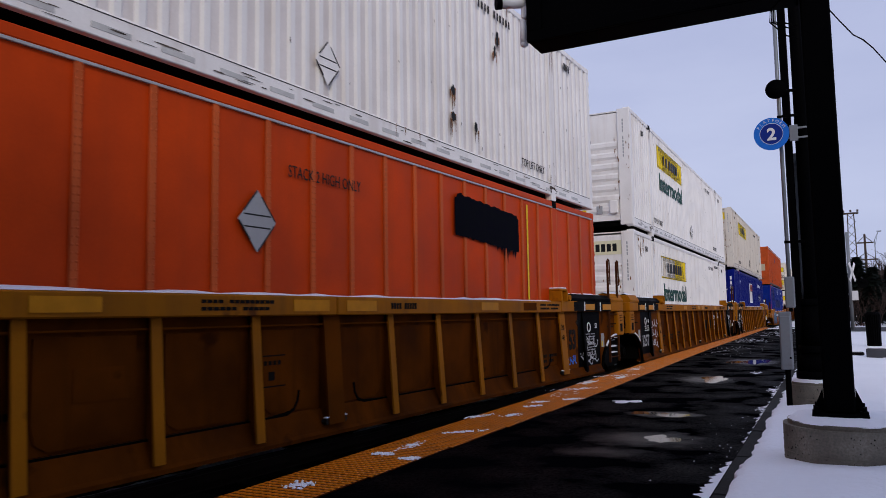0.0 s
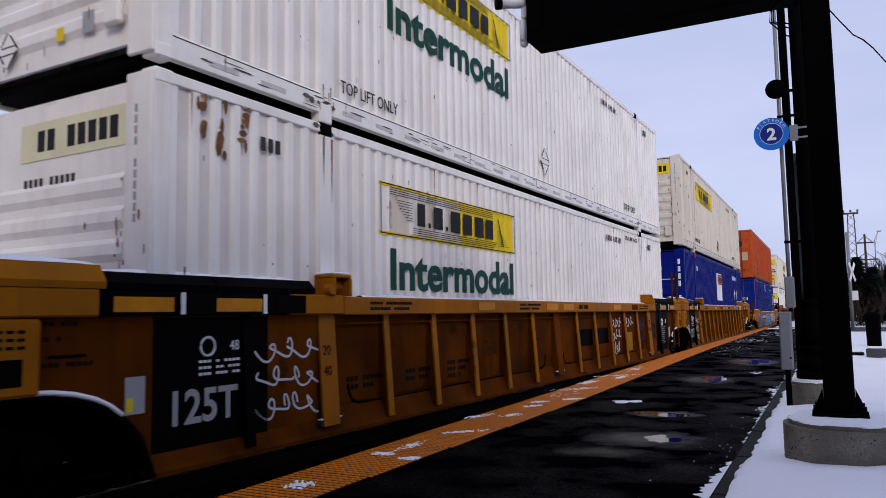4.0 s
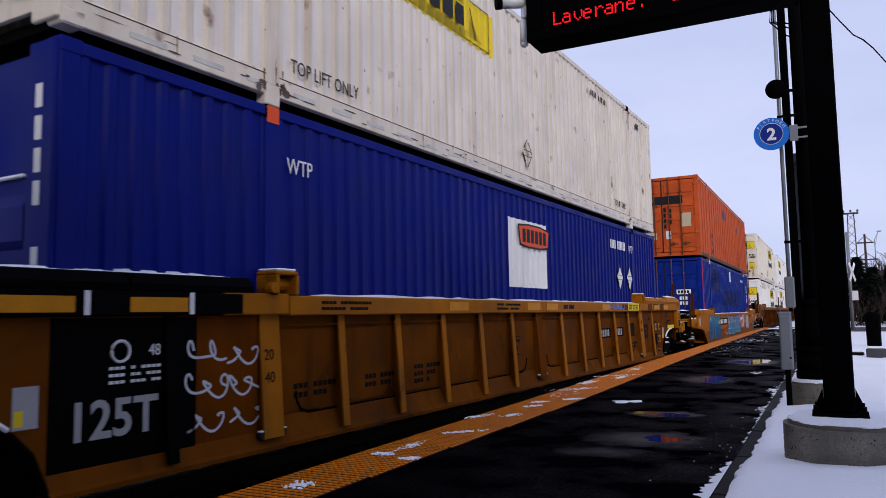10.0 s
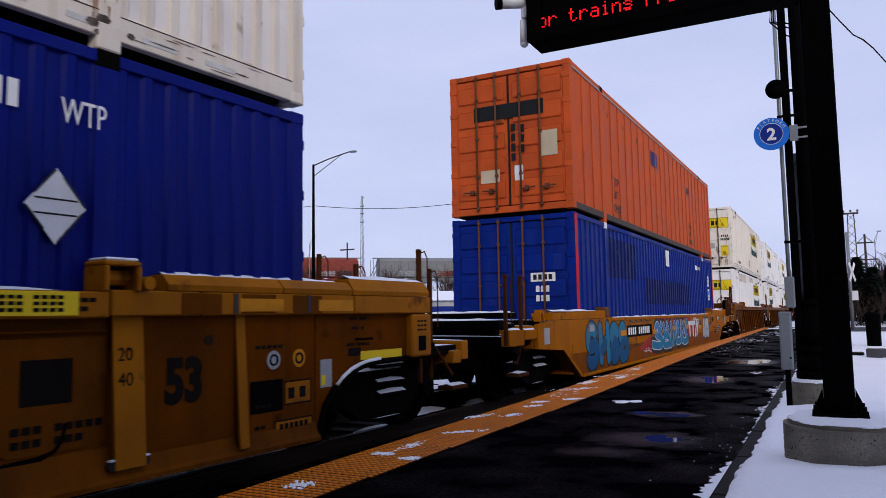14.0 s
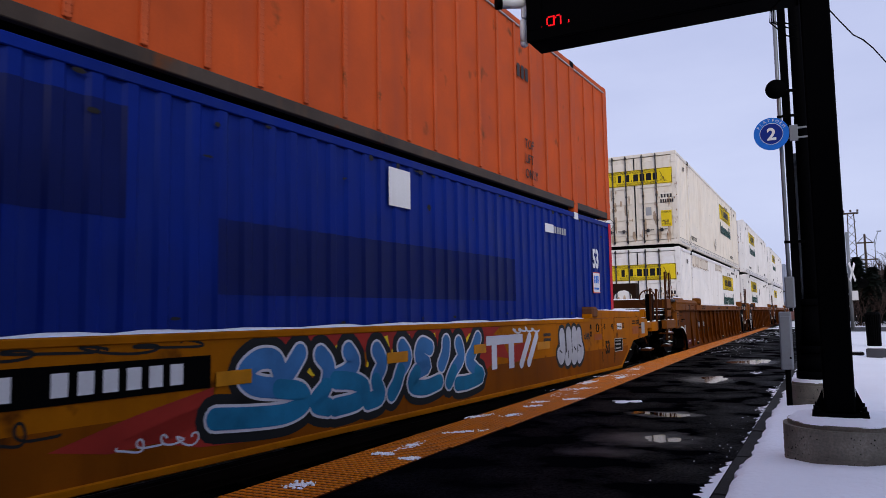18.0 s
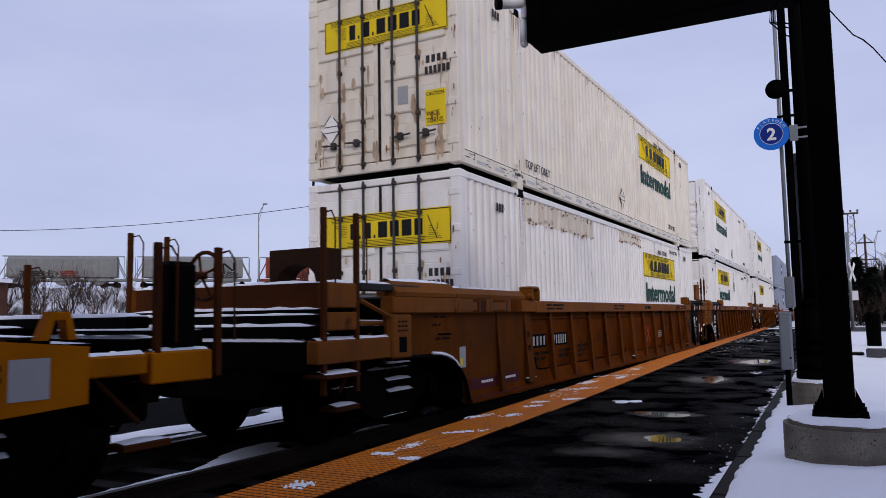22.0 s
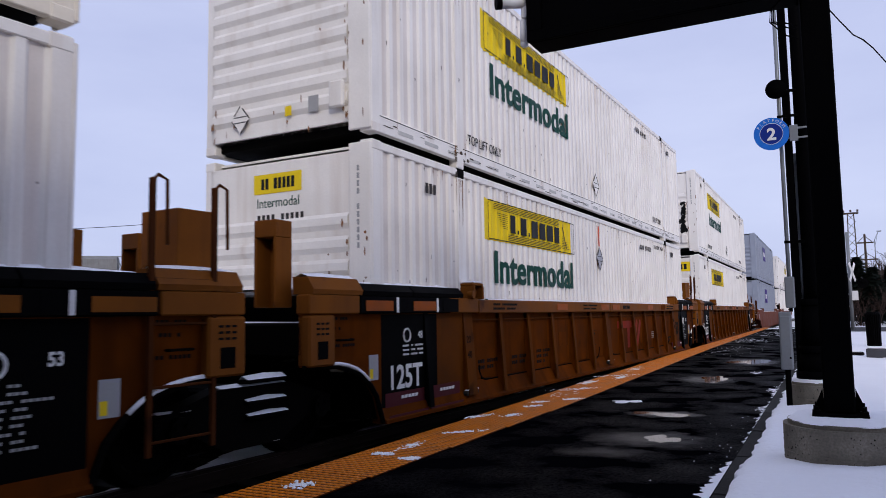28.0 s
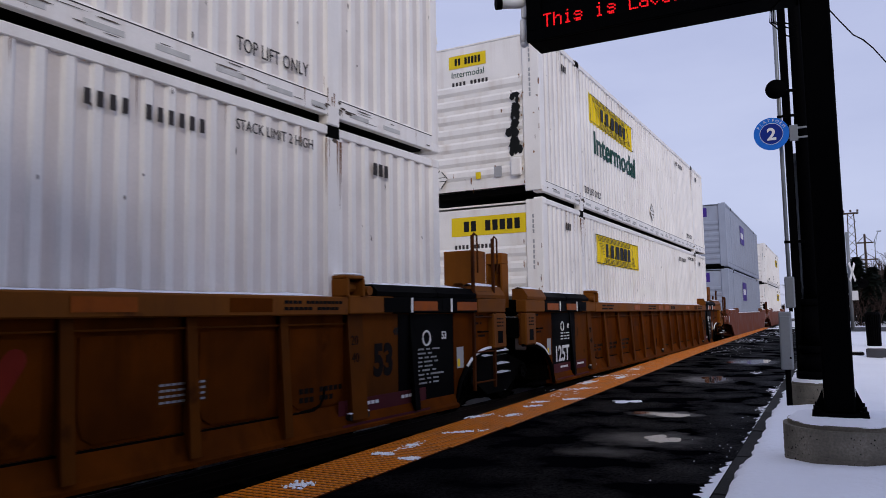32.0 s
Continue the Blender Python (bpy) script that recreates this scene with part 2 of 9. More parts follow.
def asphalt_mat():
    """Dark asphalt, rough where dry, with a film of water in soft-edged hollows."""
    m = mat("wet_asphalt", (0.0018, 0.0018, 0.0027), 0.6, spec=0.02, var=0.25, scale=0.9, grain=0.3, gscale=130, bump=0.6, bdist=0.006)
    n, l = m.node_tree.nodes, m.node_tree.links
    b = n["Principled BSDF"]
    tc = n.new("ShaderNodeTexCoord")

    def math_node(op, a, c=0.0, d=0.0, clamp=False):
        x = n.new("ShaderNodeMath")
        x.operation = op
        x.use_clamp = clamp
        for i, v in enumerate((a, c, d)):
            if hasattr(v, "is_linked"):
                l.new(v, x.inputs[i])
            else:
                x.inputs[i].default_value = v
        return x.outputs[0]

    def noise_of(scale, detail):
        t = n.new("ShaderNodeTexNoise")
        t.inputs["Scale"].default_value = scale
        t.inputs["Detail"].default_value = detail
        l.new(tc.outputs["Object"], t.inputs["Vector"])
        return t.outputs["Fac"]
    ragged = noise_of(5.0, 5)
    wet = None
    for cx, cy, rx, ry, amount in ((-1.64, 8.3, 0.36, 0.24, 0.6), (-1.5, 6.65, 0.5, 0.4, 0.35), (-1.84, 12.7, 0.42, 0.7, 0.5), (-1.55, 17.3, 0.5, 1.0, 0.6), (-1.7, 5.9, 0.4, 0.2, 0.25)):
        mp = n.new("ShaderNodeMapping")
        mp.vector_type = "TEXTURE"
        mp.inputs["Location"].default_value = (cx, cy, 0)
        mp.inputs["Rotation"].default_value = (0, 0, 0.2)
        mp.inputs["Scale"].default_value = (rx, ry, 1)
        ln = n.new("ShaderNodeVectorMath")
        ln.operation = "LENGTH"
        l.new(tc.outputs["Object"], mp.inputs["Vector"])
        l.new(mp.outputs["Vector"], ln.inputs[0])
        d = math_node("MULTIPLY_ADD", ragged, 1.3, math_node("MULTIPLY", ln.outputs["Value"], 1.0))
        pool = math_node("MULTIPLY", math_node("MULTIPLY_ADD", d, -1.1, 1.95, True), amount)
        wet = pool if wet is None else math_node("MAXIMUM", wet, pool)
    film = math_node("MULTIPLY", math_node("MULTIPLY_ADD", noise_of(1.5, 6), 2.6, -1.15, True), math_node("MULTIPLY_ADD", noise_of(45.0, 3), 0.4, -0.13, True))
    wet = math_node("MAXIMUM", wet, film)
    l.new(math_node("MULTIPLY_ADD", wet, 0.22, 0.0), b.inputs["Specular IOR Level"])
    l.new(math_node("MULTIPLY_ADD", wet, -0.52, 0.55), b.inputs["Roughness"])
    bp = next(x for x in n if x.type == "BUMP")
    l.new(math_node("MULTIPLY_ADD", wet, -0.62, 0.6, True), bp.inputs["Strength"])
    return m


def ground_mat():
    """Snow cover with worn, gravelly and grassy patches."""
    m = bpy.data.materials.new("snowy_ground")
    m.use_nodes = True
    n, l = m.node_tree.nodes, m.node_tree.links
    b = n["Principled BSDF"]
    b.inputs["Roughness"].default_value = 0.8
    tc = n.new("ShaderNodeTexCoord")
    a = n.new("ShaderNodeTexNoise")
    a.inputs["Scale"].default_value = 0.16
    a.inputs["Detail"].default_value = 8
    f = n.new("ShaderNodeTexNoise")
    f.inputs["Scale"].default_value = 14
    f.inputs["Detail"].default_value = 4
    mul = n.new("ShaderNodeMath")
    mul.operation = "MULTIPLY_ADD"
    mul.inputs[1].default_value = 0.25
    r = n.new("ShaderNodeValToRGB")
    e = r.color_ramp.elements
    e[0].position, e[0].color = 0.48, (0.05, 0.042, 0.036, 1)
    e[1].position, e[1].color = 0.58, (0.70, 0.71, 0.75, 1)
    l.new(tc.outputs["Object"], a.inputs["Vector"])
    l.new(tc.outputs["Object"], f.inputs["Vector"])
    l.new(f.outputs["Fac"], mul.inputs[0])
    l.new(a.outputs["Fac"], mul.inputs[2])
    l.new(mul.outputs[0], r.inputs["Fac"])
    l.new(r.outputs["Color"], b.inputs["Base Color"])
    bp = n.new("ShaderNodeBump")
    bp.inputs["Strength"].default_value = 0.5
    bp.inputs["Distance"].default_value = 0.03
    l.new(f.outputs["Fac"], bp.inputs["Height"])
    l.new(bp.outputs["Normal"], b.inputs["Normal"])
    return m


M_ASPH = asphalt_mat()
M_GROUND = ground_mat()
M_BALLAST = mat("dark_ballast", (0.0025, 0.0022, 0.002), 0.9, var=0.35, scale=9, grain=0.3, gscale=40, bump=0.9, bdist=0.03, spec=0.02)
M_WATER = mat("puddle_water", (0.004, 0.004, 0.005), 0.05, var=0.1, bump=0.03, gscale=9, spec=0.4, gloss_var=0.0)


# ---- mesh helpers ----
def link(name, bm, material, parent=None, label="", smooth=False):
    me = bpy.data.meshes.new(name)
    bm.normal_update()
    bm.to_mesh(me)
    bm.free()
    me.materials.append(material)
    if smooth:
        for p in me.polygons:
            p.use_smooth = True
    ob = new(name, me)
    if parent is not None:
        ob.parent = parent
    if label:
        ob["label"] = label
    return ob


def part(name, bm, material, parent, label="", smooth=False):
    return link(name, bm, material, parent, label, smooth)


def thing(name, label, category, group="", at=None):
    ob = new(name)
    ob.empty_display_size = 0.3
    if at is not None:
        ob.matrix_world = at
    return tagged(ob, label, category, group)


def B():
    return bmesh.new()


def box(bm, x0, x1, y0, y1, z0, z1, bev=0.0):
    r = bmesh.ops.create_cube(bm, size=1.0)
    vs = r["verts"]
    for v in vs:
        v.co = Vector((x0 + (v.co.x + 0.5) * (x1 - x0), y0 + (v.co.y + 0.5) * (y1 - y0), z0 + (v.co.z + 0.5) * (z1 - z0)))
    if bev:
        es = list({e for v in vs for e in v.link_edges})
        bmesh.ops.bevel(bm, geom=es, offset=bev, segments=1, affect="EDGES", profile=0.7)
    return bm


def bar(bm, p0, p1, r, seg=8, r2=None, caps=True):
    """A round bar from p0 to p1."""
    p0, p1 = Vector(p0), Vector(p1)
    d = p1 - p0
    m = Matrix.Translation((p0 + p1) / 2) @ d.to_track_quat("Z", "Y").to_matrix().to_4x4()
    bmesh.ops.create_cone(bm, cap_ends=caps, segments=seg, radius1=r, radius2=r if r2 is None else r2, depth=d.length, matrix=m)
    return bm


def prism(bm, pts, axis, a0, a1):
    """A polygon (list of 2D points) extruded along axis from a0 to a1. axis x: pts are (y, z); y: (x, z); z: (x, y)."""
    def at(p, a):
        return {"x": (a, p[0], p[1]), "y": (p[0], a, p[1]), "z": (p[0], p[1], a)}[axis]
    v0 = [bm.verts.new(at(p, a0)) for p in pts]
    v1 = [bm.verts.new(at(p, a1)) for p in pts]
    k = len(pts)
    for i in range(k):
        bm.faces.new((v0[i], v0[(i + 1) % k], v1[(i + 1) % k], v1[i]))
    bm.faces.new(v0)
    bm.faces.new(v1[::-1])
    bmesh.ops.recalc_face_normals(bm, faces=bm.faces)
    return bm


def tube(bm, pts, r, seg=6):
    """A bent pipe through the points."""
    pts = [Vector(p) for p in pts]
    rings = []
    for i, p in enumerate(pts):
        d = (pts[min(i + 1, len(pts) - 1)] - pts[max(i - 1, 0)]).normalized()
        q = d.to_track_quat("Z", "Y")
        rings.append([bm.verts.new(p + q @ Vector((r * math.cos(a), r * math.sin(a), 0))) for a in (2 * math.pi * k / seg for k in range(seg))])
    for a, b in zip(rings, rings[1:]):
        for k in range(seg):
            bm.faces.new((a[k], a[(k + 1) % seg], b[(k + 1) % seg], b[k]))
    bm.faces.new(rings[0][::-1])
    bm.faces.new(rings[-1])
    return bm


def lettering(text, size, material, parent, m, name="lettering", squeeze=1.0, depth=0.002, align="LEFT", bold=0.0, spacing=1.0):
    """Text as a thin mesh, lying in the xy plane of the pose m."""
    cu = bpy.data.curves.new(name, "FONT")
    cu.body = text
    cu.size = size
    cu.extrude = depth
    cu.offset = bold
    cu.align_x = align
    cu.resolution_u = 3
    cu.space_character = spacing
    tmp = bpy.data.objects.new("tmp", cu)
    me = bpy.data.meshes.new_from_object(tmp)
    bpy.data.objects.remove(tmp)
    bpy.data.curves.remove(cu)
    me.transform(m @ Matrix.Diagonal((squeeze, 1, 1, 1)))
    me.materials.clear()
    me.materials.append(material)
    me.name = name
    ob = new(name, me)
    if parent is not None:
        ob.parent = parent
    return ob


# Faces of a car or container: poses whose x runs along the writing, y up.
def on_side(x, y, z):
    return Matrix(((0, 0, 1, x), (1, 0, 0, y), (0, 1, 0, z), (0, 0, 0, 1)))


def on_front(x, y, z):
    return Matrix(((1, 0, 0, x), (0, 0, -1, y), (0, 1, 0, z), (0, 0, 0, 1)))


# ---- the track and the train's way ----
RAIL = -0.25                       # top of rail, below the platform's surface
TRACK_X, BEND_Y, BEND = -5.247, 27.76, 0.002285


def track_x(y):
    """The track is straight far off and bends away beside the camera."""
    d = max(0.0, BEND_Y - y)
    e = min(d, 40.0)
    return TRACK_X - BEND * e * e / 2 - BEND * 40.0 * (d - e)


def gone(t):
    """How far the train has rolled towards the camera by t."""
    a = t / 32
    return 3.428 * t + 10 * (0.211 * a ** 2 + 0.319 * a ** 3 - 0.036 * a ** 4)


def car_pose(u, t, z):
    y = u - gone(t)
    y0, y1 = y - 8.5, y + 8.5
    x0, x1 = track_x(y0), track_x(y1)
    turn = math.degrees(math.atan2(-(x1 - x0), y1 - y0))
    return pose((x0 + x1) / 2, y, z, 0, 0, turn)


ROLLING = []                       # (thing, u of its middle, height)


def rolls(ob, u, z):
    ob.matrix_world = car_pose(u, 0, z)
    ROLLING.append((ob, u, z))
    return ob


# ---- containers ----
# CL is stretched beyond 53 feet so that the ends match the camera's view
CL, CW, CH = 16.65, 2.6, 2.90        # length, width, height
CX = CW / 2
POST40 = CL / 2 - 2.12             # the posts at the forty-foot points


def corrugated(bm, x, out, y0, y1, z0, z1, pitch, deep=0.028):
    """Upright trapezoid ribs: a folded sheet with its flats alternately in and out."""
    k = max(1, round((y1 - y0) / pitch))
    p = (y1 - y0) / k
    prof = []
    for i in range(k):
        a = y0 + i * p
        prof += [(a, 0), (a + p * 0.30, 0), (a + p * 0.42, -deep), (a + p * 0.88, -deep)]
    prof.append((y1, 0))
    lo = [bm.verts.new((x + out * d, y, z0)) for y, d in prof]
    hi = [bm.verts.new((x + out * d, y, z1)) for y, d in prof]
    for i in range(len(prof) - 1):
        f = (lo[i], lo[i + 1], hi[i + 1], hi[i])
        face = bm.faces.new(f if out > 0 else f[::-1])
        # hollow floors get slot 1, for a darker shaded tone
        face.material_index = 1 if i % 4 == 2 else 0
    return bm


def blocks(bm, face, n, w, h, gap, u0, z0, upright=False, skip=(), depth=0.003):
    """A row of plain bars for writing that is not spelled out. face(u, z) gives the pose of the lower left corner."""
    for i in range(n):
        if i in skip:
            continue
        c = bmesh.new()
        if upright:
            box(c, 0, w, 0, h, 0, depth)
            m = face(u0, z0 - i * (h + gap))
        else:
            box(c, 0, w, 0, h, 0, depth)
            m = face(u0 + i * (w + gap), z0)
        me = bpy.data.meshes.new("tmp")
        c.transform(m)
        c.to_mesh(me)
        c.free()
        bm.from_mesh(me)
        bpy.data.meshes.remove(me)
    return bm


def flat(name, material, parent, m, w, h, depth=0.004, label=""):
    bm = B()
    box(bm, 0, w, 0, h, 0, depth)
    bm.transform(m)
    return part(name, bm, material, parent, label)


def diamond(parent, m, r, material=None, name="placard"):
    bm = B()
    prism(bm, [(0, -r * 1.2), (r, 0), (0, r * 1.2), (-r, 0)], "z", 0, 0.006)
    bm.transform(m)
    ob = part(name, bm, material or M_DECALGR, parent, "diamond placard holder")
    for k, (a, b) in enumerate(((0, 1), (1, 2), (2, 3), (3, 0))):
        pts = [(0, -r * 1.2), (r, 0), (0, r * 1.2), (-r, 0)]
        p0, p1 = Vector((*pts[a], 0.006)), Vector((*pts[b], 0.006))
        bm = B()
        bar(bm, p0.lerp(p1, 0.04), p0.lerp(p1, 0.88 - 0.09 * k), 0.008, 5)
        bm.transform(m)
        part("holder_edge", bm, M_STENCIL, ob)
    bm = B()
    for z in (-0.25, 0.22):
        box(bm, -r * 0.7, r * 0.7, z * r - 0.006, z * r + 0.006, 0.006, 0.009)
    bm.transform(m)
    tagged(part("placard_clip", bm, M_DECALK, ob), kind="stuff")
    return ob


def logo_panel(parent, m, w, h, wings=True, corr=None, faded=0):
    """Yellow band with dark shapes where the carrier's name stands."""
    if corr:
        y0, z0, pitch, a0 = corr
        bm = B()
        n0 = round((y0 - a0) / pitch)
        corrugated(bm, CX - 0.0095, 1, a0 + n0 * pitch, a0 + (n0 + round(w / pitch)) * pitch, z0, z0 + h, pitch)
        p = part("logo_panel", bm, M_DECALY, parent, "yellow carrier band with dark shapes")
        for k in range(faded):
            # ribs from which the yellow has weathered to off-white
            bm = B()
            a = a0 + (n0 + k) * pitch
            corrugated(bm, CX - 0.0085, 1, a, a + pitch * 0.999, z0 + 0.045, z0 + h - 0.045, pitch)
            part("faded_strip", bm, M_CREAM if k % 3 else M_WHITE, p, "yellow weathered to off-white")
    else:
        p = flat("logo_panel", M_DECALY, parent, m, w, h, 0.004, "yellow carrier band with dark shapes")
    # rim, four hairlines above and below the name, hatched wings at both ends
    bm = B()
    for z in (0.012, h - 0.026):
        box(bm, 0.01, w - 0.01, z, z + 0.014, 0.004, 0.0055)
    for x in (0.01, w - 0.024):
        box(bm, x, x + 0.014, 0.026, h - 0.026, 0.004, 0.0055)
    if wings:
        for k in range(4):
            z = h * (0.075 + k * 0.042)
            box(bm, w * 0.19, w * (0.79 + 0.012 * k), z, z + h * 0.014, 0.004, 0.0055)
            box(bm, w * 0.055, w * 0.79, h - z - h * 0.014, h - z, 0.004, 0.0055)
        for k in range(8):
            z = h * (0.24 + k * 0.05)
            box(bm, w * (0.075 + 0.009 * (8 - k)), w * 0.185, z + h * 0.1, z + h * 0.112, 0.004, 0.0055)
            box(bm, w * 0.83, w * (0.93 - 0.010 * k), z - h * 0.1, z - h * 0.088, 0.004, 0.0055)
        c = bmesh.new()
        box(c, -w * 0.0035, w * 0.0035, -h * 0.36, h * 0.36, 0.004, 0.0055)
        c.transform(Matrix.Translation((w * 0.86, h * 0.47, 0)) @ Matrix.Rotation(0.42, 4, "Z"))
        me = bpy.data.meshes.new("tmp")
        c.to_mesh(me)
        c.free()
        bm.from_mesh(me)
        bpy.data.meshes.remove(me)
    bm.transform(m)
    tagged(part("band_line", bm, M_DECALK, p), kind="stuff")
    x = w * 0.215
    bm = B()
    for kk, cw in enumerate((0.05, 0.014, 0.062, 0.014, 0.072, 0.07, 0.075, 0.062)):
        hh = h * 0.46 if kk not in (1, 3) else h * 0.1
        box(bm, x, x + w * cw, h * 0.27, h * 0.27 + hh, 0.004, 0.007, 0.002)
        x += w * (cw + 0.022)
    bm.transform(m)
    tagged(part("name_bar", bm, M_DECALK, p), kind="stuff")
    return p


def intermodal(parent, m):
    """The green word, letter by letter, scaled to the length and height that fit the camera's view."""
    def wide(text):
        ob = lettering(text, 1.0, M_DECALG, None, Matrix.Identity(4), "tmp", bold=0.025)
        xs = [v.co.x for v in ob.data.vertices]
        me = ob.data
        bpy.data.objects.remove(ob)
        bpy.data.meshes.remove(me)
        return max(xs)
    text = "Intermodal"
    full = wide(text)
    sx, sy = 3.50 / full, 0.665
    for i, ch in enumerate(text):
        x = (wide(text[:i + 1]) - wide(ch)) * sx
        lettering(ch, 1.0, M_DECALG, parent, m @ Matrix.Translation((x, 0, 0)) @ Matrix.Diagonal((1, sy, 1, 1)), "letter", sx, 0.003, bold=0.025)


def ribbed_end(c, y, out, main, style):
    """Front wall with level ribs, as the nose of a box that faces the camera (out = -1) or looks away."""
    bm = B()
    a, b = sorted((y, y - out * 0.04))
    box(bm, -CX + 0.1, CX - 0.1, a, b, 0.14, CH - 0.1)
    part("end_wall", bm, main, c)
    top = 2.15 if style != "blue" else 1.95
    k = 7 if style != "blue" else 3
    for i in range(k):
        z = 0.32 + i * (top - 0.3) / k
        bm = B()
        h = (top - 0.3) / k
        pts = [(-0.0, z), (0.035, z + 0.06), (0.035, z + h * 0.55), (0.0, z + h * 0.72)]
        prism(bm, [(y + out * d, zz) for d, zz in pts], "x", -CX + 0.14, CX - 0.32)
        part("rib", bm, main, c)
    bm = B()
    box(bm, CX - 0.30, CX - 0.0, *sorted((y, y + out * 0.04)), 0.02, CH - 0.02, 0.01)
    part("number_strip", bm, main, c)
    return c


def doors_end(c, y, out, main, barmat, frame_mat=None):
    """Two door leaves with locking bars, hinges and handles."""
    fm = frame_mat or main
    for z0, z1, nm in ((0.0, 0.13, "door_sill"), (CH - 0.1, CH, "door_header")):
        bm = B()
        box(bm, -CX + 0.1, CX - 0.1, *sorted((y, y - out * 0.08)), z0, z1, 0.008)
        part(nm, bm, fm, c)
    for s in (-1, 1):
        x0, x1 = sorted((s * 0.012, s * (CX - 0.11)))
        bm = B()
        box(bm, x0, x1, *sorted((y - out * 0.07, y - out * 0.02)), 0.15, CH - 0.12, 0.008)
        leaf = part("door", bm, main, c, "")
        for i in range(5):
            z = 0.3 + i * 0.5
            bm = B()
            box(bm, x0 + 0.08, x1 - 0.08, *sorted((y - out * 0.02, y + out * 0.004)), z, z + 0.34, 0.018)
            part("door_panel", bm, main, leaf)
        for x in (s * 0.26, s * 0.68):
            bm = B()
            bar(bm, (x, y + out * 0.045, 0.05), (x, y + out * 0.045, CH - 0.03), 0.02, 8)
            rod = part("locking_bar", bm, barmat, leaf, "", True)
            bm = B()
            for z in (0.12, 0.75, 1.55, 2.35, CH - 0.1):
                box(bm, x - 0.03, x + 0.03, *sorted((y, y + out * 0.07)), z - 0.032, z + 0.032, 0.012)
            tagged(part("bar_keeper", bm, barmat, leaf), kind="stuff")
            bm = B()
            bar(bm, (x, y + out * 0.07, 0.44), (x + s * 0.3, y + out * 0.075, 0.46), 0.014, 6)
            box(bm, x + s * 0.12 - 0.04, x + s * 0.12 + 0.04, *sorted((y, y + out * 0.08)), 0.40, 0.5, 0.01)
            part("door_handle", bm, barmat, leaf)
        for z in (0.3, 0.85, 1.5, 2.1, 2.6):
            bm = B()
            a, b = sorted((s * (CX - 0.16), s * (CX + 0.004)))
            box(bm, a, b, *sorted((y - out * 0.02, y + out * 0.012)), z - 0.05, z + 0.05, 0.008)
            part("hinge", bm, main, leaf)
    bm = B()
    box(bm, -0.014, 0.014, *sorted((y - out * 0.03, y + out * 0.004)), 0.15, CH - 0.12)
    part("door_gasket", bm, M_DECALK, c)


def rust_runs(c, seed, main):
    """Rust weeping from posts, rails, castings and the nose ribs."""
    rnd = random.Random(seed)
    x = CX + 0.0045
    runs, stains = B(), B()
    spots = []
    for k in range(20):
        spots.append((rnd.uniform(-CL / 2 + 0.3, CL / 2 - 0.3), rnd.choice((CH - 0.1, CH - 0.1, CH - 0.1, 0.21)), rnd.uniform(0.08, 0.5)))
    for y in (-POST40, POST40):
        for k in range(6):
            spots.append((y + rnd.uniform(-0.13, 0.13), CH - 0.14, rnd.uniform(0.15, 0.9)))
            spots.append((y + rnd.uniform(-0.16, 0.16), rnd.uniform(0.1, 0.4), rnd.uniform(0.08, 0.25)))
    for y, z, ln in spots:
        ln = min(ln, z)
        w = rnd.uniform(0.003, 0.013)
        runs.faces.new([runs.verts.new((x, y + a * w, z - b * ln)) for a, b in ((-0.3, 0.7), (0, 1), (0.2, 0.8), (0.7, 0.4), (1, 0), (-1, 0), (-0.8, 0.35))])
    # dark scuffs where the boxes are clamped and lifted, specks over the sheet
    marks = [(s * POST40 + rnd.gauss(0, 0.12), rnd.choice((0.06, 0.1, CH - 0.07)) + rnd.gauss(0, 0.03), rnd.uniform(0.02, 0.07), rnd.uniform(0.01, 0.045)) for s in (-1, 1) for k in range(14)]
    marks += [(rnd.uniform(-CL / 2 + 0.2, CL / 2 - 0.2), rnd.uniform(0.03, 0.17), rnd.uniform(0.03, 0.16), rnd.uniform(0.003, 0.009)) for k in range(60)]
    marks += [(rnd.uniform(-CL / 2 + 0.2, CL / 2 - 0.2), rnd.uniform(0.25, CH - 0.12), rnd.uniform(0.004, 0.012), rnd.uniform(0.006, 0.04)) for k in range(70)]
    for y, z, w, h in marks:
        stains.faces.new([stains.verts.new((x, y + a * w, z + b * h)) for a, b in ((-0.6, 0.8), (-1, -0.3), (-0.2, -1), (0.6, -0.8), (1, 0.1), (0.4, 0.9))])
    tagged(part("rust_run", runs, M_RUNS, c, "brown rust runs"), kind="stuff")
    tagged(part("grime_spot", stains, M_SCUFF, c, "dark scuffs and specks"), kind="stuff")
    bm = B()
    for k in range(34):
        x = rnd.choice((CX - 0.34, CX - 0.34, CX - 0.06, -CX + 0.2, rnd.uniform(-1, 0.9)))
        x += rnd.uniform(-0.06, 0.06)
        z = rnd.uniform(0.15, 2.2) if x > 0.5 else rnd.uniform(0.1, 0.6)
        w, h = rnd.uniform(0.004, 0.016), rnd.uniform(0.008, 0.07)
        y = -CL / 2 - 0.0435
        bm.faces.new([bm.verts.new((x + a * w, y, z + b * h)) for a, b in ((-1, -0.3), (-0.2, -1), (0.6, -0.8), (1, 0.1), (0.4, 0.9), (-0.6, 0.8))])
    tagged(part("rust_spot", bm, M_RUNS, c, "brown rust spots"), kind="stuff")


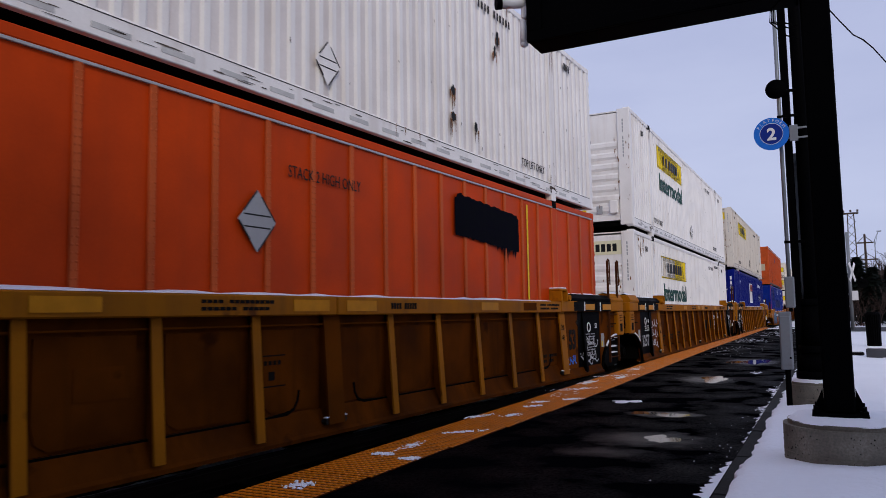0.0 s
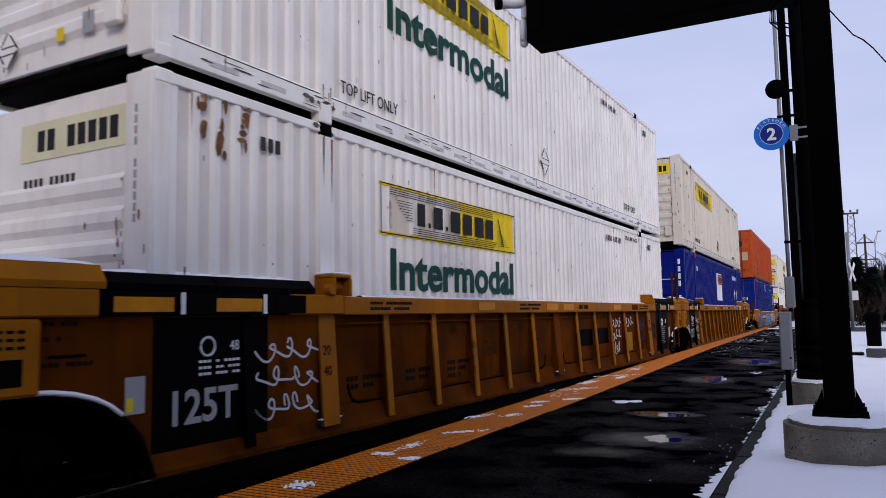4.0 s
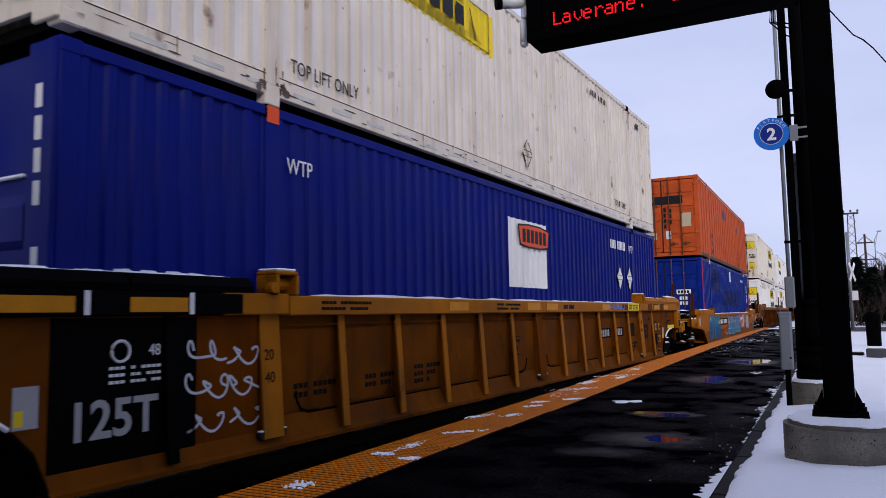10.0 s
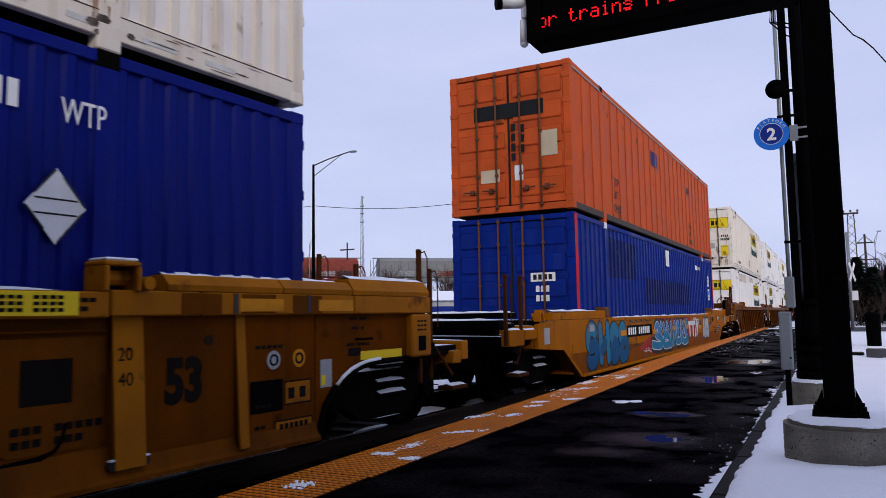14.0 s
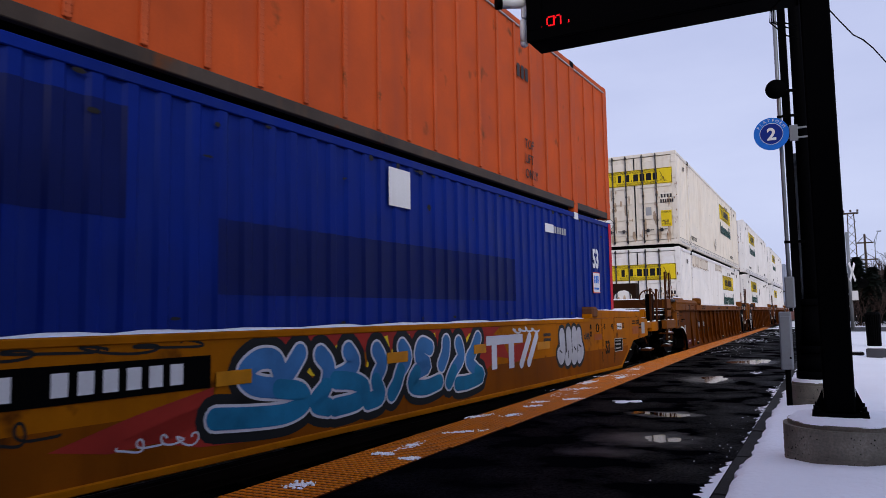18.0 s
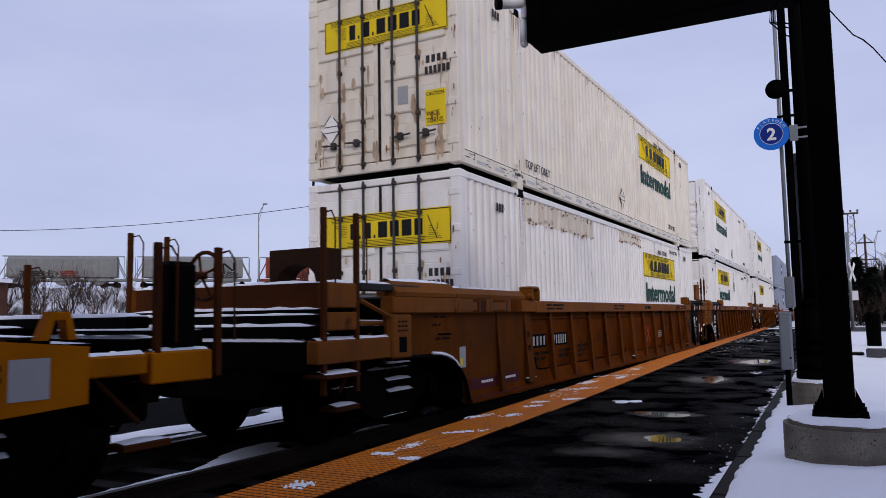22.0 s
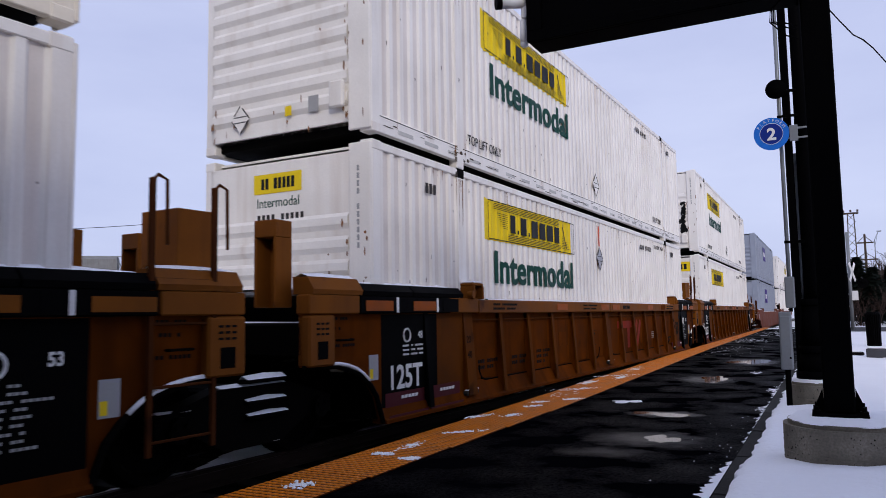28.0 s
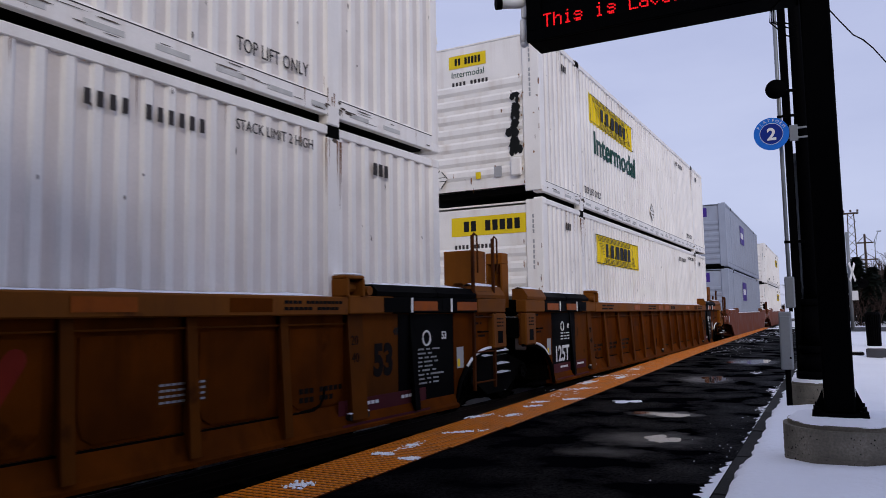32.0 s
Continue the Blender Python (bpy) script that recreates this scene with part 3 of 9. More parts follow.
def studs(batten, y, material):
    """Two rows of small rivet heads down a batten."""
    verts, faces = [], []
    for i in range(44):
        for dy in (-0.02, 0.02):
            z, k = 0.19 + i * 0.06, len(verts)
            verts += [(CX + 0.001, y + dy - 0.011, z - 0.011), (CX + 0.001, y + dy + 0.011, z - 0.011), (CX + 0.001, y + dy + 0.011, z + 0.011), (CX + 0.001, y + dy - 0.011, z + 0.011), (CX + 0.009, y + dy, z)]
            faces += [(k, k + 1, k + 4), (k + 1, k + 2, k + 4), (k + 2, k + 3, k + 4), (k + 3, k, k + 4)]
    me = bpy.data.meshes.new("rivet")
    me.from_pydata(verts, [], faces)
    me.materials.append(material)
    ob = new("rivet", me)
    ob.parent = batten
    tagged(ob, kind="stuff")


def container(label, style, main, near_end, u, z_at, rail=None, group="containers", pitch=0.22, corner=None, flat_side=False, slots=True):
    """A 53-foot box, stretched lengthwise to fit the camera's view. Local: y along the track, +x the platform side, -y
    towards the camera.
    """
    c = thing("shipping_container", label, "container", group)
    rail = rail or main
    corner = corner or main
    H2 = CL / 2
    # side walls in three bays between the posts
    for s in (1, -1):
        for y0, y1 in ((-H2 + 0.16, -POST40 - 0.09), (-POST40 + 0.09, POST40 - 0.09), (POST40 + 0.09, H2 - 0.16)):
            bm = B()
            if flat_side:
                box(bm, *sorted((s * (CX - 0.042), s * (CX - 0.024))), y0, y1, 0.13, CH - 0.09)
                k = max(1, round((y1 - y0) / 0.635))
                for i in range(k + 1):
                    bt = B()
                    yb = y0 + (y1 - y0) * i / k
                    box(bt, *sorted((s * (CX - 0.026), s * (CX + 0.002))), yb - 0.034, yb + 0.034, 0.15, CH - 0.11, 0.006)
                    bn = part("batten", bt, M_ORANGE_L if main == M_ORANGE else M_SALMON_L, c)
                    if s > 0:
                        studs(bn, yb, M_ORANGE_L if main == M_ORANGE else M_SALMON_L)
            else:
                corrugated(bm, s * (CX - 0.012), s, y0, y1, 0.2, CH - 0.09, pitch)
            sp = part("side_panel", bm, main, c)
            # white boxes: dust and painted shade on the hollow floors
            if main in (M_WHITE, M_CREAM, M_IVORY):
                sp.data.materials.append(M_DUST_SHADE)
        for y in (-POST40, POST40):
            bm = B()
            box(bm, *sorted((s * (CX - 0.1), s * (CX + 0.003))), y - 0.095, y + 0.095, 0.02, CH - 0.01, 0.006)
            post = part("lifting_post", bm, main if not flat_side else rail, c)
            bm = B()
            box(bm, *sorted((s * (CX - 0.12), s * (CX + 0.008))), y - 0.1, y + 0.1, CH - 0.13, CH + 0.012, 0.012)
            part("top_casting", bm, M_GRIME_SHADE if style != "mlnu" else M_DECALW, post)
            bm = B()
            box(bm, *sorted((s * (CX - 0.12), s * (CX + 0.008))), y - 0.1, y + 0.1, -0.1 if z_at > 3.15 else (-0.08 if z_at > 2 else -0.03), 0.11, 0.012)
            part("bottom_casting", bm, corner, post)
        bm = B()
        zt = 0.2 if not flat_side else 0.13
        box(bm, *sorted((s * (CX - 0.08), s * (CX - 0.001))), -H2 + 0.1, H2 - 0.1, 0.0, zt, 0.008)
        sill = part("bottom_rail", bm, M_TANRAIL if main == M_SALMON else rail, c)
        if not flat_side:
            bm = B()
            prism(bm, [(s * (CX - 0.001), zt - 0.005), (s * (CX - 0.04), zt + 0.035), (s * (CX - 0.06), zt - 0.005)], "y", -H2 + 0.1, H2 - 0.1)
            part("rail_lip", bm, rail, sill)
            # dark strip that paints the crevice's shade between sheet and rail
            bm = B()
            box(bm, *sorted((s * (CX - 0.03), s * (CX + 0.0015))), -H2 + 0.16, H2 - 0.16, zt - 0.012, zt - 0.002)
            part("seal_line", bm, M_STENCIL, sill)
        if slots and s == 1:
            y = -H2 + 0.55
            bm = B()
            while y < H2 - 0.7:
                box(bm, CX - 0.002, CX + 0.003, y, y + 0.34, 0.055, 0.105, 0.002)
                y += 0.62
            tagged(part("rail_pad", bm, M_PAD, sill), kind="stuff")
        bm = B()
        box(bm, *sorted((s * (CX - 0.09), s * (CX - 0.0))), -H2 + 0.1, H2 - 0.1, CH - 0.095, CH, 0.008)
        part("top_rail", bm, main, c)
        if flat_side and s > 0:
            bm = B()
            box(bm, CX - 0.02, CX + 0.006, -H2 + 0.1, H2 - 0.1, CH - 0.125, CH - 0.1, 0.003)
            part("rail_edge", bm, M_GREYW, c)
    bm = B()
    box(bm, -CX + 0.05, CX - 0.05, -H2 + 0.1, H2 - 0.1, CH - 0.05, CH - 0.02)
    part("roof", bm, main, c)
    bm = B()
    box(bm, -CX + 0.05, CX - 0.05, -H2 + 0.1, H2 - 0.1, 0.03, 0.12)
    part("floor", bm, M_GRIME_SHADE, c)
    for sy in (-1, 1):
        for s in (1, -1):
            bm = B()
            box(bm, *sorted((s * (CX - 0.15), s * CX)), *sorted((sy * (H2 - 0.16), sy * H2)), 0.0, CH, 0.01)
            cp = part("corner_post", bm, corner, c)
            for z in (-0.012, CH - 0.11):
                bm = B()
                box(bm, *sorted((s * (CX - 0.17), s * (CX + 0.006))), *sorted((sy * (H2 - 0.18), sy * (H2 + 0.006))), z, z + 0.122, 0.014)
                part("corner_casting", bm, corner, cp)
    if near_end == "doors":
        doors_end(c, -H2, -1, main, M_DARKROD if style == "jb" else M_RUST)
        ribbed_end(c, H2, 1, main, style)
    else:
        ribbed_end(c, -H2, -1, main, style)
        doors_end(c, H2, 1, main, M_STEEL)
    if style == "jb":
        rust_runs(c, int(u * 7 + z_at * 31), main)
    rolls(c, u, z_at)
    return c


def side_words(c, y, z, lines, size, material=M_STENCIL, squeeze=0.9):
    for i, t in enumerate(lines):
        lettering(t, size, material, c, on_side(CX + 0.002, y, z - i * size * 1.15), "stencil", squeeze, 0.002)


def side_bars(c, y, z, n, h, material=M_STENCIL, w=None, gap=None, name="stencil", skip=()):
    bm = B()
    w = w or h * 0.5
    blocks(bm, lambda a, b: on_side(CX + 0.001, a, b), n, w, h, gap if gap is not None else h * 0.25, y, z, skip=skip)
    return tagged(part(name, bm, material, c), kind="stuff")


def upright_bars(c, x, y, z, n, h, material):
    bm = B()
    blocks(bm, lambda a, b: on_front(a, y, b), n, h * 0.45, h, h * 0.35, x, z, True, skip=(4,))
    return tagged(part("number", bm, material, c), kind="stuff")


LOW, UP = 0.19, 3.20                # heights of the lower and the upper box above the platform
H2 = CL / 2


def door_stains(c, seed):
    """Tan and rusty smears over the lower half of the doors and beside the rods."""
    rnd = random.Random(seed)
    bm = B()
    for k in range(70):
        x = rnd.choice((-1.05, -0.68, -0.26, 0.26, 0.68, 1.05, rnd.uniform(-1.1, 1.1))) + rnd.gauss(0, 0.05)
        z = 0.2 + 1.6 * rnd.random() ** 2.2
        w, h = rnd.uniform(0.008, 0.05), rnd.uniform(0.03, 0.2)
        bm.faces.new([bm.verts.new((x + a * w, -H2 - 0.0052, z + b * h)) for a, b in ((-1, -0.3), (-0.2, -1), (0.6, -0.8), (1, 0.1), (0.4, 0.9), (-0.6, 0.8))])
    tagged(part("stain", bm, M_TAN, c, "tan stains on the doors"), kind="stuff")


def jb(label, near_end, u, z, top=True, panel=None, word=True, main=None, end_panel=0.75, end_word=True, faded=0):
    """White box of the carrier with the yellow band."""
    c = container(label, "jb", main or M_WHITE, near_end, u, z)
    if panel:
        y, pz, w, h = panel
        bay = 2 * POST40 - 0.18
        logo_panel(c, on_side(CX - 0.004, y, pz), w, h, True, (y, pz, bay / round(bay / 0.22), -POST40 + 0.09), faded)
        if word:
            intermodal(c, on_side(CX - 0.004, y + 0.17, pz - 0.62))
    side_words(c, -POST40 + 0.25, 0.30, ["TOP LIFT ONLY"], 0.2, M_STENCIL, 0.8)
    side_words(c, POST40 - 1.35, 0.32, ["TOP LIFT ONLY"], 0.19, M_STENCIL, 0.72)
    if not top:
        side_words(c, POST40 - 1.35, CH - 0.30, ["STACK LIMIT 2 HIGH"], 0.14, M_STENCIL, 0.8)
    side_bars(c, POST40 - 2.8, CH - 0.42, 11, 0.12, skip=(4,), w=0.05, gap=0.055)
    side_bars(c, POST40 + 0.7, CH - 0.4, 3, 0.14)
    side_bars(c, -POST40 - 0.95, CH - 0.45, 3, 0.13)
    if top:
        diamond(c, on_side(CX + 0.004, -0.1, 0.57), 0.2, main or M_WHITE)
    if near_end == "doors":
        p = logo_panel(c, on_front(-0.98, -H2 - 0.008, 1.90), 2.15, 0.50)
        bm = B()
        blocks(bm, lambda a, b: on_front(a, -H2 - 0.004, b), 4, 0.06, 0.11, 0.03, 0.80, 1.45)
        blocks(bm, lambda a, b: on_front(a, -H2 - 0.004, b), 6, 0.05, 0.11, 0.02, 0.78, 1.29)
        tagged(part("number", bm, M_STENCIL, c), kind="stuff")
        diamond(c, on_front(-0.86, -H2 - 0.01, 0.72), 0.19, M_WHITE)
        door_stains(c, int(u))
        flat("notice", M_DECALGR, c, on_front(0.33, -H2 - 0.008, 0.92), 0.17, 0.26)
    else:
        wide = end_panel > 1
        ez, eh = (2.32, 0.34) if wide else (2.42, 0.24)
        f = flat("logo_panel", M_DECALP if faded else M_DECALY, c, on_front(-0.46, -H2 - 0.004, ez), end_panel, eh, 0.004, "small yellow carrier band")
        bm = B()
        blocks(bm, lambda a, b: on_front(a, -H2 - 0.008, b), 8, end_panel * 0.065, eh * 0.55, end_panel * 0.025, -0.46 + end_panel * 0.16, ez + eh * 0.22, skip=(2,))
        tagged(part("name_bar", bm, M_DECALK, f), kind="stuff")
        if end_word:
            lettering("Intermodal", 0.17, M_DECALG, c, on_front(-0.42, -H2 - 0.002, ez - 0.17), "word", 0.9, 0.002)
        upright_bars(c, CX - 0.18, -H2 - 0.042, CH - 0.35, 11, 0.065, M_DECALGR)
        bm = B()
        blocks(bm, lambda a, b: on_front(a, -H2 - 0.004, b), 10, 0.045, 0.08, 0.03, -0.4, 2.08, skip=(4,))
        tagged(part("number", bm, M_STENCIL, c), kind="stuff")
        diamond(c, on_front(-0.66, -H2 - 0.04, 0.38), 0.15, M_WHITE)
        flat("notice", M_DECALY, c, on_front(0.06, -H2 - 0.037, 0.32), 0.1, 0.12)
        flat("notice", M_DECALGR, c, on_front(0.42, -H2 - 0.037, 0.32), 0.15, 0.19)
        bm = B()
        box(bm, 0.76, 0.96, -H2 - 0.10, -H2 - 0.03, 0.3, 0.62, 0.02)
        part("document_box", bm, main or M_WHITE, c)
    return c


# First stack: orange below, white above
c = container("orange battened steel container with a dark smeared patch", "flat", M_ORANGE, "ribs", 6.35, LOW, rail=M_ORANGE, flat_side=True, slots=False)
side_words(c, -0.7, 2.28, ["STACK 2 HIGH ONLY"], 0.17, M_DECALK, 0.72)
diamond(c, on_side(CX + 0.006, -1.12, 1.80), 0.24)
rnd = random.Random(31)
bm = B()
low = [(2.58 + 0.035 * i, 2.0 - 0.02 * i / 10 + 0.035 * noise.noise((i * 0.45, 0, 1)) - (rnd.uniform(0.08, 0.3) if i in (37, 41, 44, 47, 49, 53, 55) else 0)) for i in range(60)]
high = [(a, 2.58 - 0.02 * i / 10 + 0.03 * noise.noise((i * 0.3, 4, 1)) - (0.06 if i < 2 or i > 57 else 0)) for i, (a, b) in enumerate(low)]
for (p0, p1), (q0, q1) in zip(zip(low, low[1:]), zip(high, high[1:])):
    x = CX + 0.0098
    bm.faces.new([bm.verts.new((x, *p)) for p in (p0, p1, q1, q0)])
bmesh.ops.remove_doubles(bm, verts=bm.verts, dist=0.0001)
part("paint_smear", bm, M_OVERPAINT, c, "dark smear of overpaint")
flat("stripe", M_DECALY, c, on_side(CX - 0.008, 5.0, 0.2), 0.05, 2.5)
c = jb("white corrugated container with rust runs, stacked on an orange one", "ribs", 6.35, UP)
rnd = random.Random(3)
for y, zz, w, h in ((2.62, 1.0, 0.12, 0.15), (2.62, 0.62, 0.13, 0.13), (3.28, 0.62, 0.1, 0.16), (3.95, 1.95, 0.09, 0.22), (4.05, 2.2, 0.1, 0.25)):
    bm = B()
    k = 11
    bm.faces.new([bm.verts.new((CX - 0.003, y + w / 2 * rnd.uniform(0.6, 1.15) * math.cos(6.283 * i / k), zz + h / 2 * rnd.uniform(0.7, 1.2) * math.sin(6.283 * i / k))) for i in range(k)])
    tear = part("torn_spot", bm, M_DECALK, c, "black torn hole")
    bm = B()
    for i in range(5):
        a, ln, r = y + rnd.uniform(-0.1, 0.08), rnd.uniform(0.1, 0.3), rnd.uniform(0.01, 0.025)
        z0 = zz + rnd.uniform(-0.05, 0.05)
        bm.faces.new([bm.verts.new((CX - 0.0045, a + p * r, z0 - q * ln)) for p, q in ((-1, 0), (-0.5, 0.6), (0, 1), (0.6, 0.5), (1, 0))])
    tagged(part("rust_run", bm, M_RUNS, tear, "brown rust runs"), kind="stuff")

# Second stack: white on white
c = jb("white corrugated container with a wide yellow band", "ribs", 26.1, LOW, top=False, panel=(-5.22, 1.85, 3.76, 0.62), end_panel=1.56, end_word=False, faded=9)
rnd = random.Random(23)
bm = B()
for k in range(22):
    y, z = -7.85 + rnd.choice((0, 0.22, 0.5)) + rnd.uniform(-0.05, 0.05), rnd.choice((2.4, 2.55, 2.72)) + rnd.uniform(-0.08, 0.08)
    w, h = rnd.uniform(0.015, 0.06), rnd.uniform(0.02, 0.1)
    bm.faces.new([bm.verts.new((CX - 0.004, y + a * w, z + b * h)) for a, b in ((-1, -0.2), (-0.2, -1), (0.6, -0.7), (1, 0.2), (0.3, 0.9), (-0.7, 0.6))])
tagged(part("rust_spot", bm, M_RUNS, c, "brown rust spots"), kind="stuff")
jb("white corrugated container with a yellow band, stacked on a white one", "ribs", 26.1, UP, panel=(-5.24, 1.96, 3.78, 0.63))

# Third stack: cream on blue
c = container("royal blue corrugated container with a white and orange sticker", "blue", M_BLUE, "ribs", 46.15, LOW, pitch=0.225, slots=False)
bay = 2 * POST40 - 0.18
pp = bay / round(bay / 0.225)
n0 = round((-0.8 + POST40 - 0.09) / pp)
bm = B()
corrugated(bm, CX - 0.0095, 1, -POST40 + 0.09 + n0 * pp, -POST40 + 0.09 + (n0 + 7) * pp, 1.34, 2.44, pp)
p = part("sticker", bm, M_DECALW, c, "white sticker with an orange name plate")
bm = B()
prism(bm, [(0.30, 0.66), (0.62, 0.63), (1.15, 0.63), (1.50, 0.66), (1.58, 0.98), (1.15, 1.03), (0.62, 1.03), (0.24, 1.0)], "z", 0.004, 0.007)
bm.transform(on_side(CX - 0.004, -0.78, 1.36))
part("plate_rim", bm, M_DECALK, p)
bm = B()
prism(bm, [(0.33, 0.69), (0.62, 0.66), (1.15, 0.66), (1.47, 0.69), (1.54, 0.955), (1.15, 1.0), (0.62, 1.0), (0.28, 0.97)], "z", 0.007, 0.009)
bm.transform(on_side(CX - 0.004, -0.78, 1.36))
part("name_plate", bm, M_DECALR, p)
bm = B()
blocks(bm, lambda a, b: on_side(CX + 0.004, a, b), 6, 0.13, 0.22, 0.045, -0.38, 2.08)
tagged(part("name_bar", bm, M_DECALK, p), kind="stuff")
bm = B()
box(bm, -CX + 0.16, CX - 0.33, -H2 - 0.045, -H2 - 0.002, 1.93, 1.952, 0.006)
part("snow_ridge", bm, M_SNOW, c, "thin snow on the rib")
f = flat("sticker", M_DECALW, c, on_front(-0.36, -H2 - 0.040, 2.10), 0.80, 0.55, 0.004, "white sticker with an orange name plate")
bm = B()
prism(bm, [(0.06, 0.22), (0.78, 0.28), (0.82, 0.56), (0.08, 0.55)], "z", 0.004, 0.008)
bm.transform(on_front(-0.36, -H2 - 0.040, 2.06))
part("name_plate", bm, M_DECALR, f)
bm = B()
blocks(bm, lambda a, b: on_front(a, -H2 - 0.050, b), 6, 0.065, 0.13, 0.03, -0.23, 2.37)
tagged(part("name_bar", bm, M_DECALK, f), kind="stuff")
for x in (-0.28, 0.28):
    diamond(c, on_front(x, -H2 - 0.045, 1.68), 0.22, M_DECALW)
upright_bars(c, CX - 0.2, -H2 - 0.042, CH - 0.5, 9, 0.17, M_DECALW)
for y in (5.05, 5.83):
    diamond(c, on_side(CX + 0.004, y, 1.70), 0.22, M_DECALW)
lettering("WTP", 0.22, M_DECALW, c, on_side(CX + 0.002, -POST40 + 0.2, 2.3), "stencil", 0.8)
lettering("WTP", 0.26, M_DECALW, c, on_side(CX + 0.002, 5.85, 2.3), "stencil", 0.62)
side_bars(c, 4.42, 2.33, 11, 0.19, M_DECALW, w=0.07, gap=0.036, skip=(4,))
flat("red_mark", M_DECALR, c, on_side(CX + 0.006, -POST40 - 0.08, CH - 0.16), 0.16, 0.16)
jb("cream corrugated container stained with rust, stacked on a blue one", "ribs", 46.15, UP, main=M_CREAM, panel=(-5.29, 1.84, 3.83, 0.65), word=False, end_panel=1.56, end_word=False)

# Fourth stack: faded red on faded blue
c = container("faded blue corrugated container with painted-over lettering", "mlnu", M_BLUE2, "doors", 70.43, 0.12, pitch=0.305, slots=False, rail=M_BLUE2, corner=M_BLUE2)
for sy in (-1, 1):
    flat("red_edge", mat("red_corner_paint", (0.5, 0.012, 0.03), 0.5), c, on_side(CX + 0.008, sy * (H2 - 0.08) - 0.08, 0.1), 0.16, CH - 0.12)
bay = 2 * POST40 - 0.18
pp = bay / round(bay / 0.305)
for n0, n1, z0, z1 in ((0, 8, 1.75, 2.62), (11, 31, 1.19, 1.85)):
    bm = B()
    corrugated(bm, CX - 0.0095, 1, -POST40 + 0.09 + n0 * pp, -POST40 + 0.09 + n1 * pp, z0, z1, pp)
    part("paint_patch", bm, M_NAVY, c, "darker blue patch over old lettering")
flat("notice", M_DECALW, c, on_side(CX + 0.002, -0.16, 2.28), 0.46, 0.46)
side_bars(c, 4.62, 2.40, 3, 0.15, M_DECALW, w=0.13, gap=0.0)
side_bars(c, 5.05, 2.41, 5, 0.12, M_DECALGR, w=0.08, gap=0.04)
lettering("53", 0.52, M_DECALW, c, on_side(CX + 0.002, 7.08, 1.90), "number", 0.72, bold=0.018)
flat("notice_rim", M_DECALR, c, on_side(CX + 0.0015, 7.06, 1.38), 0.42, 0.42, 0.003)
rnd = random.Random(52)
bm = B()
for k in range(60):
    y, z = rnd.uniform(-H2 + 0.3, H2 - 0.3), rnd.choice((rnd.uniform(0.2, 1.0), rnd.uniform(2.2, 2.7), CH - 0.12))
    w, h = rnd.uniform(0.015, 0.07), rnd.uniform(0.01, 0.04)
    bm.faces.new([bm.verts.new((CX - 0.003, y + a * w, z + b * h)) for a, b in ((-0.6, 0.8), (-1, -0.3), (-0.2, -1), (0.6, -0.8), (1, 0.1), (0.4, 0.9))])
tagged(part("dent", bm, M_FRAMEEND, c, "dark scraped dents"), kind="stuff")
nb = flat("notice", M_DECALW, c, on_side(CX + 0.002, 7.075, 1.395), 0.39, 0.39, 0.004, "white label with a red rim")
bm = B()
blocks(bm, lambda a, b: on_side(CX + 0.0062, a, b), 3, 0.07, 0.15, 0.03, 7.12, 1.58)
blocks(bm, lambda a, b: on_side(CX + 0.0062, a, b), 6, 0.035, 0.04, 0.015, 7.11, 1.45)
tagged(part("number_bar", bm, M_SIGNB, nb), kind="stuff")
f = flat("number_plate", M_DECALW, c, on_front(0.40, -H2 - 0.012, 1.6), 0.5, 0.17)
bm = B()
blocks(bm, lambda a, b: on_front(a, -H2 - 0.016, b), 4, 0.07, 0.1, 0.035, 0.45, 1.635)
tagged(part("number_bar", bm, M_DECALK, f), kind="stuff")
bm = B()
for zz in (1.4, 1.22):
    blocks(bm, lambda a, b: on_front(a, -H2 - 0.012, b), 3, 0.07, 0.12, 0.03, 0.5, zz)
tagged(part("number", bm, M_DECALW, c), kind="stuff")
c = container("faded red-orange battened container with rusty doors", "flat", M_SALMON, "doors", 70.43, 3.11, rail=M_SALMON, flat_side=True, slots=False)
side_words(c, -POST40 + 0.75, 0.85, ["TOP", "LIFT", "ONLY"], 0.26, M_STENCIL, 0.9)
side_words(c, 3.85, 0.75, ["TOP", "LIFT", "ONLY"], 0.22, M_STENCIL, 0.9)
flat("paint_smear", M_DECALK, c, on_front(-0.75, -H2 - 0.01, 1.9), 1.5, 0.30, 0.004, "dark smear of overpaint")
bm = B()
blocks(bm, lambda a, b: on_front(a, -H2 - 0.012, b), 4, 0.09, 0.15, 0.05, 0.06, 1.62, True)
blocks(bm, lambda a, b: on_front(a, -H2 - 0.012, b), 3, 0.09, 0.15, 0.05, 0.25, 1.58, True)
tagged(part("number", bm, M_DECALK, c), kind="stuff")
flat("notice", mat("buff_label", (0.55, 0.45, 0.3), 0.6), c, on_front(0.68, -H2 - 0.012, 1.05), 0.34, 0.5, 0.004)
flat("notice", mat("buff_label", (0.55, 0.45, 0.3), 0.6), c, on_front(-0.62, -H2 - 0.012, 0.62), 0.42, 0.26, 0.004)
flat("notice", M_DECALW, c, on_front(0.12, -H2 - 0.012, 0.62), 0.18, 0.3, 0.004)
flat("number", M_NAVY, c, on_side(CX - 0.008, -1.6, 2.0), 0.9, 0.4, 0.004, "dark remains of old lettering")
side_bars(c, 3.6, 1.9, 3, 0.22, M_STENCIL)

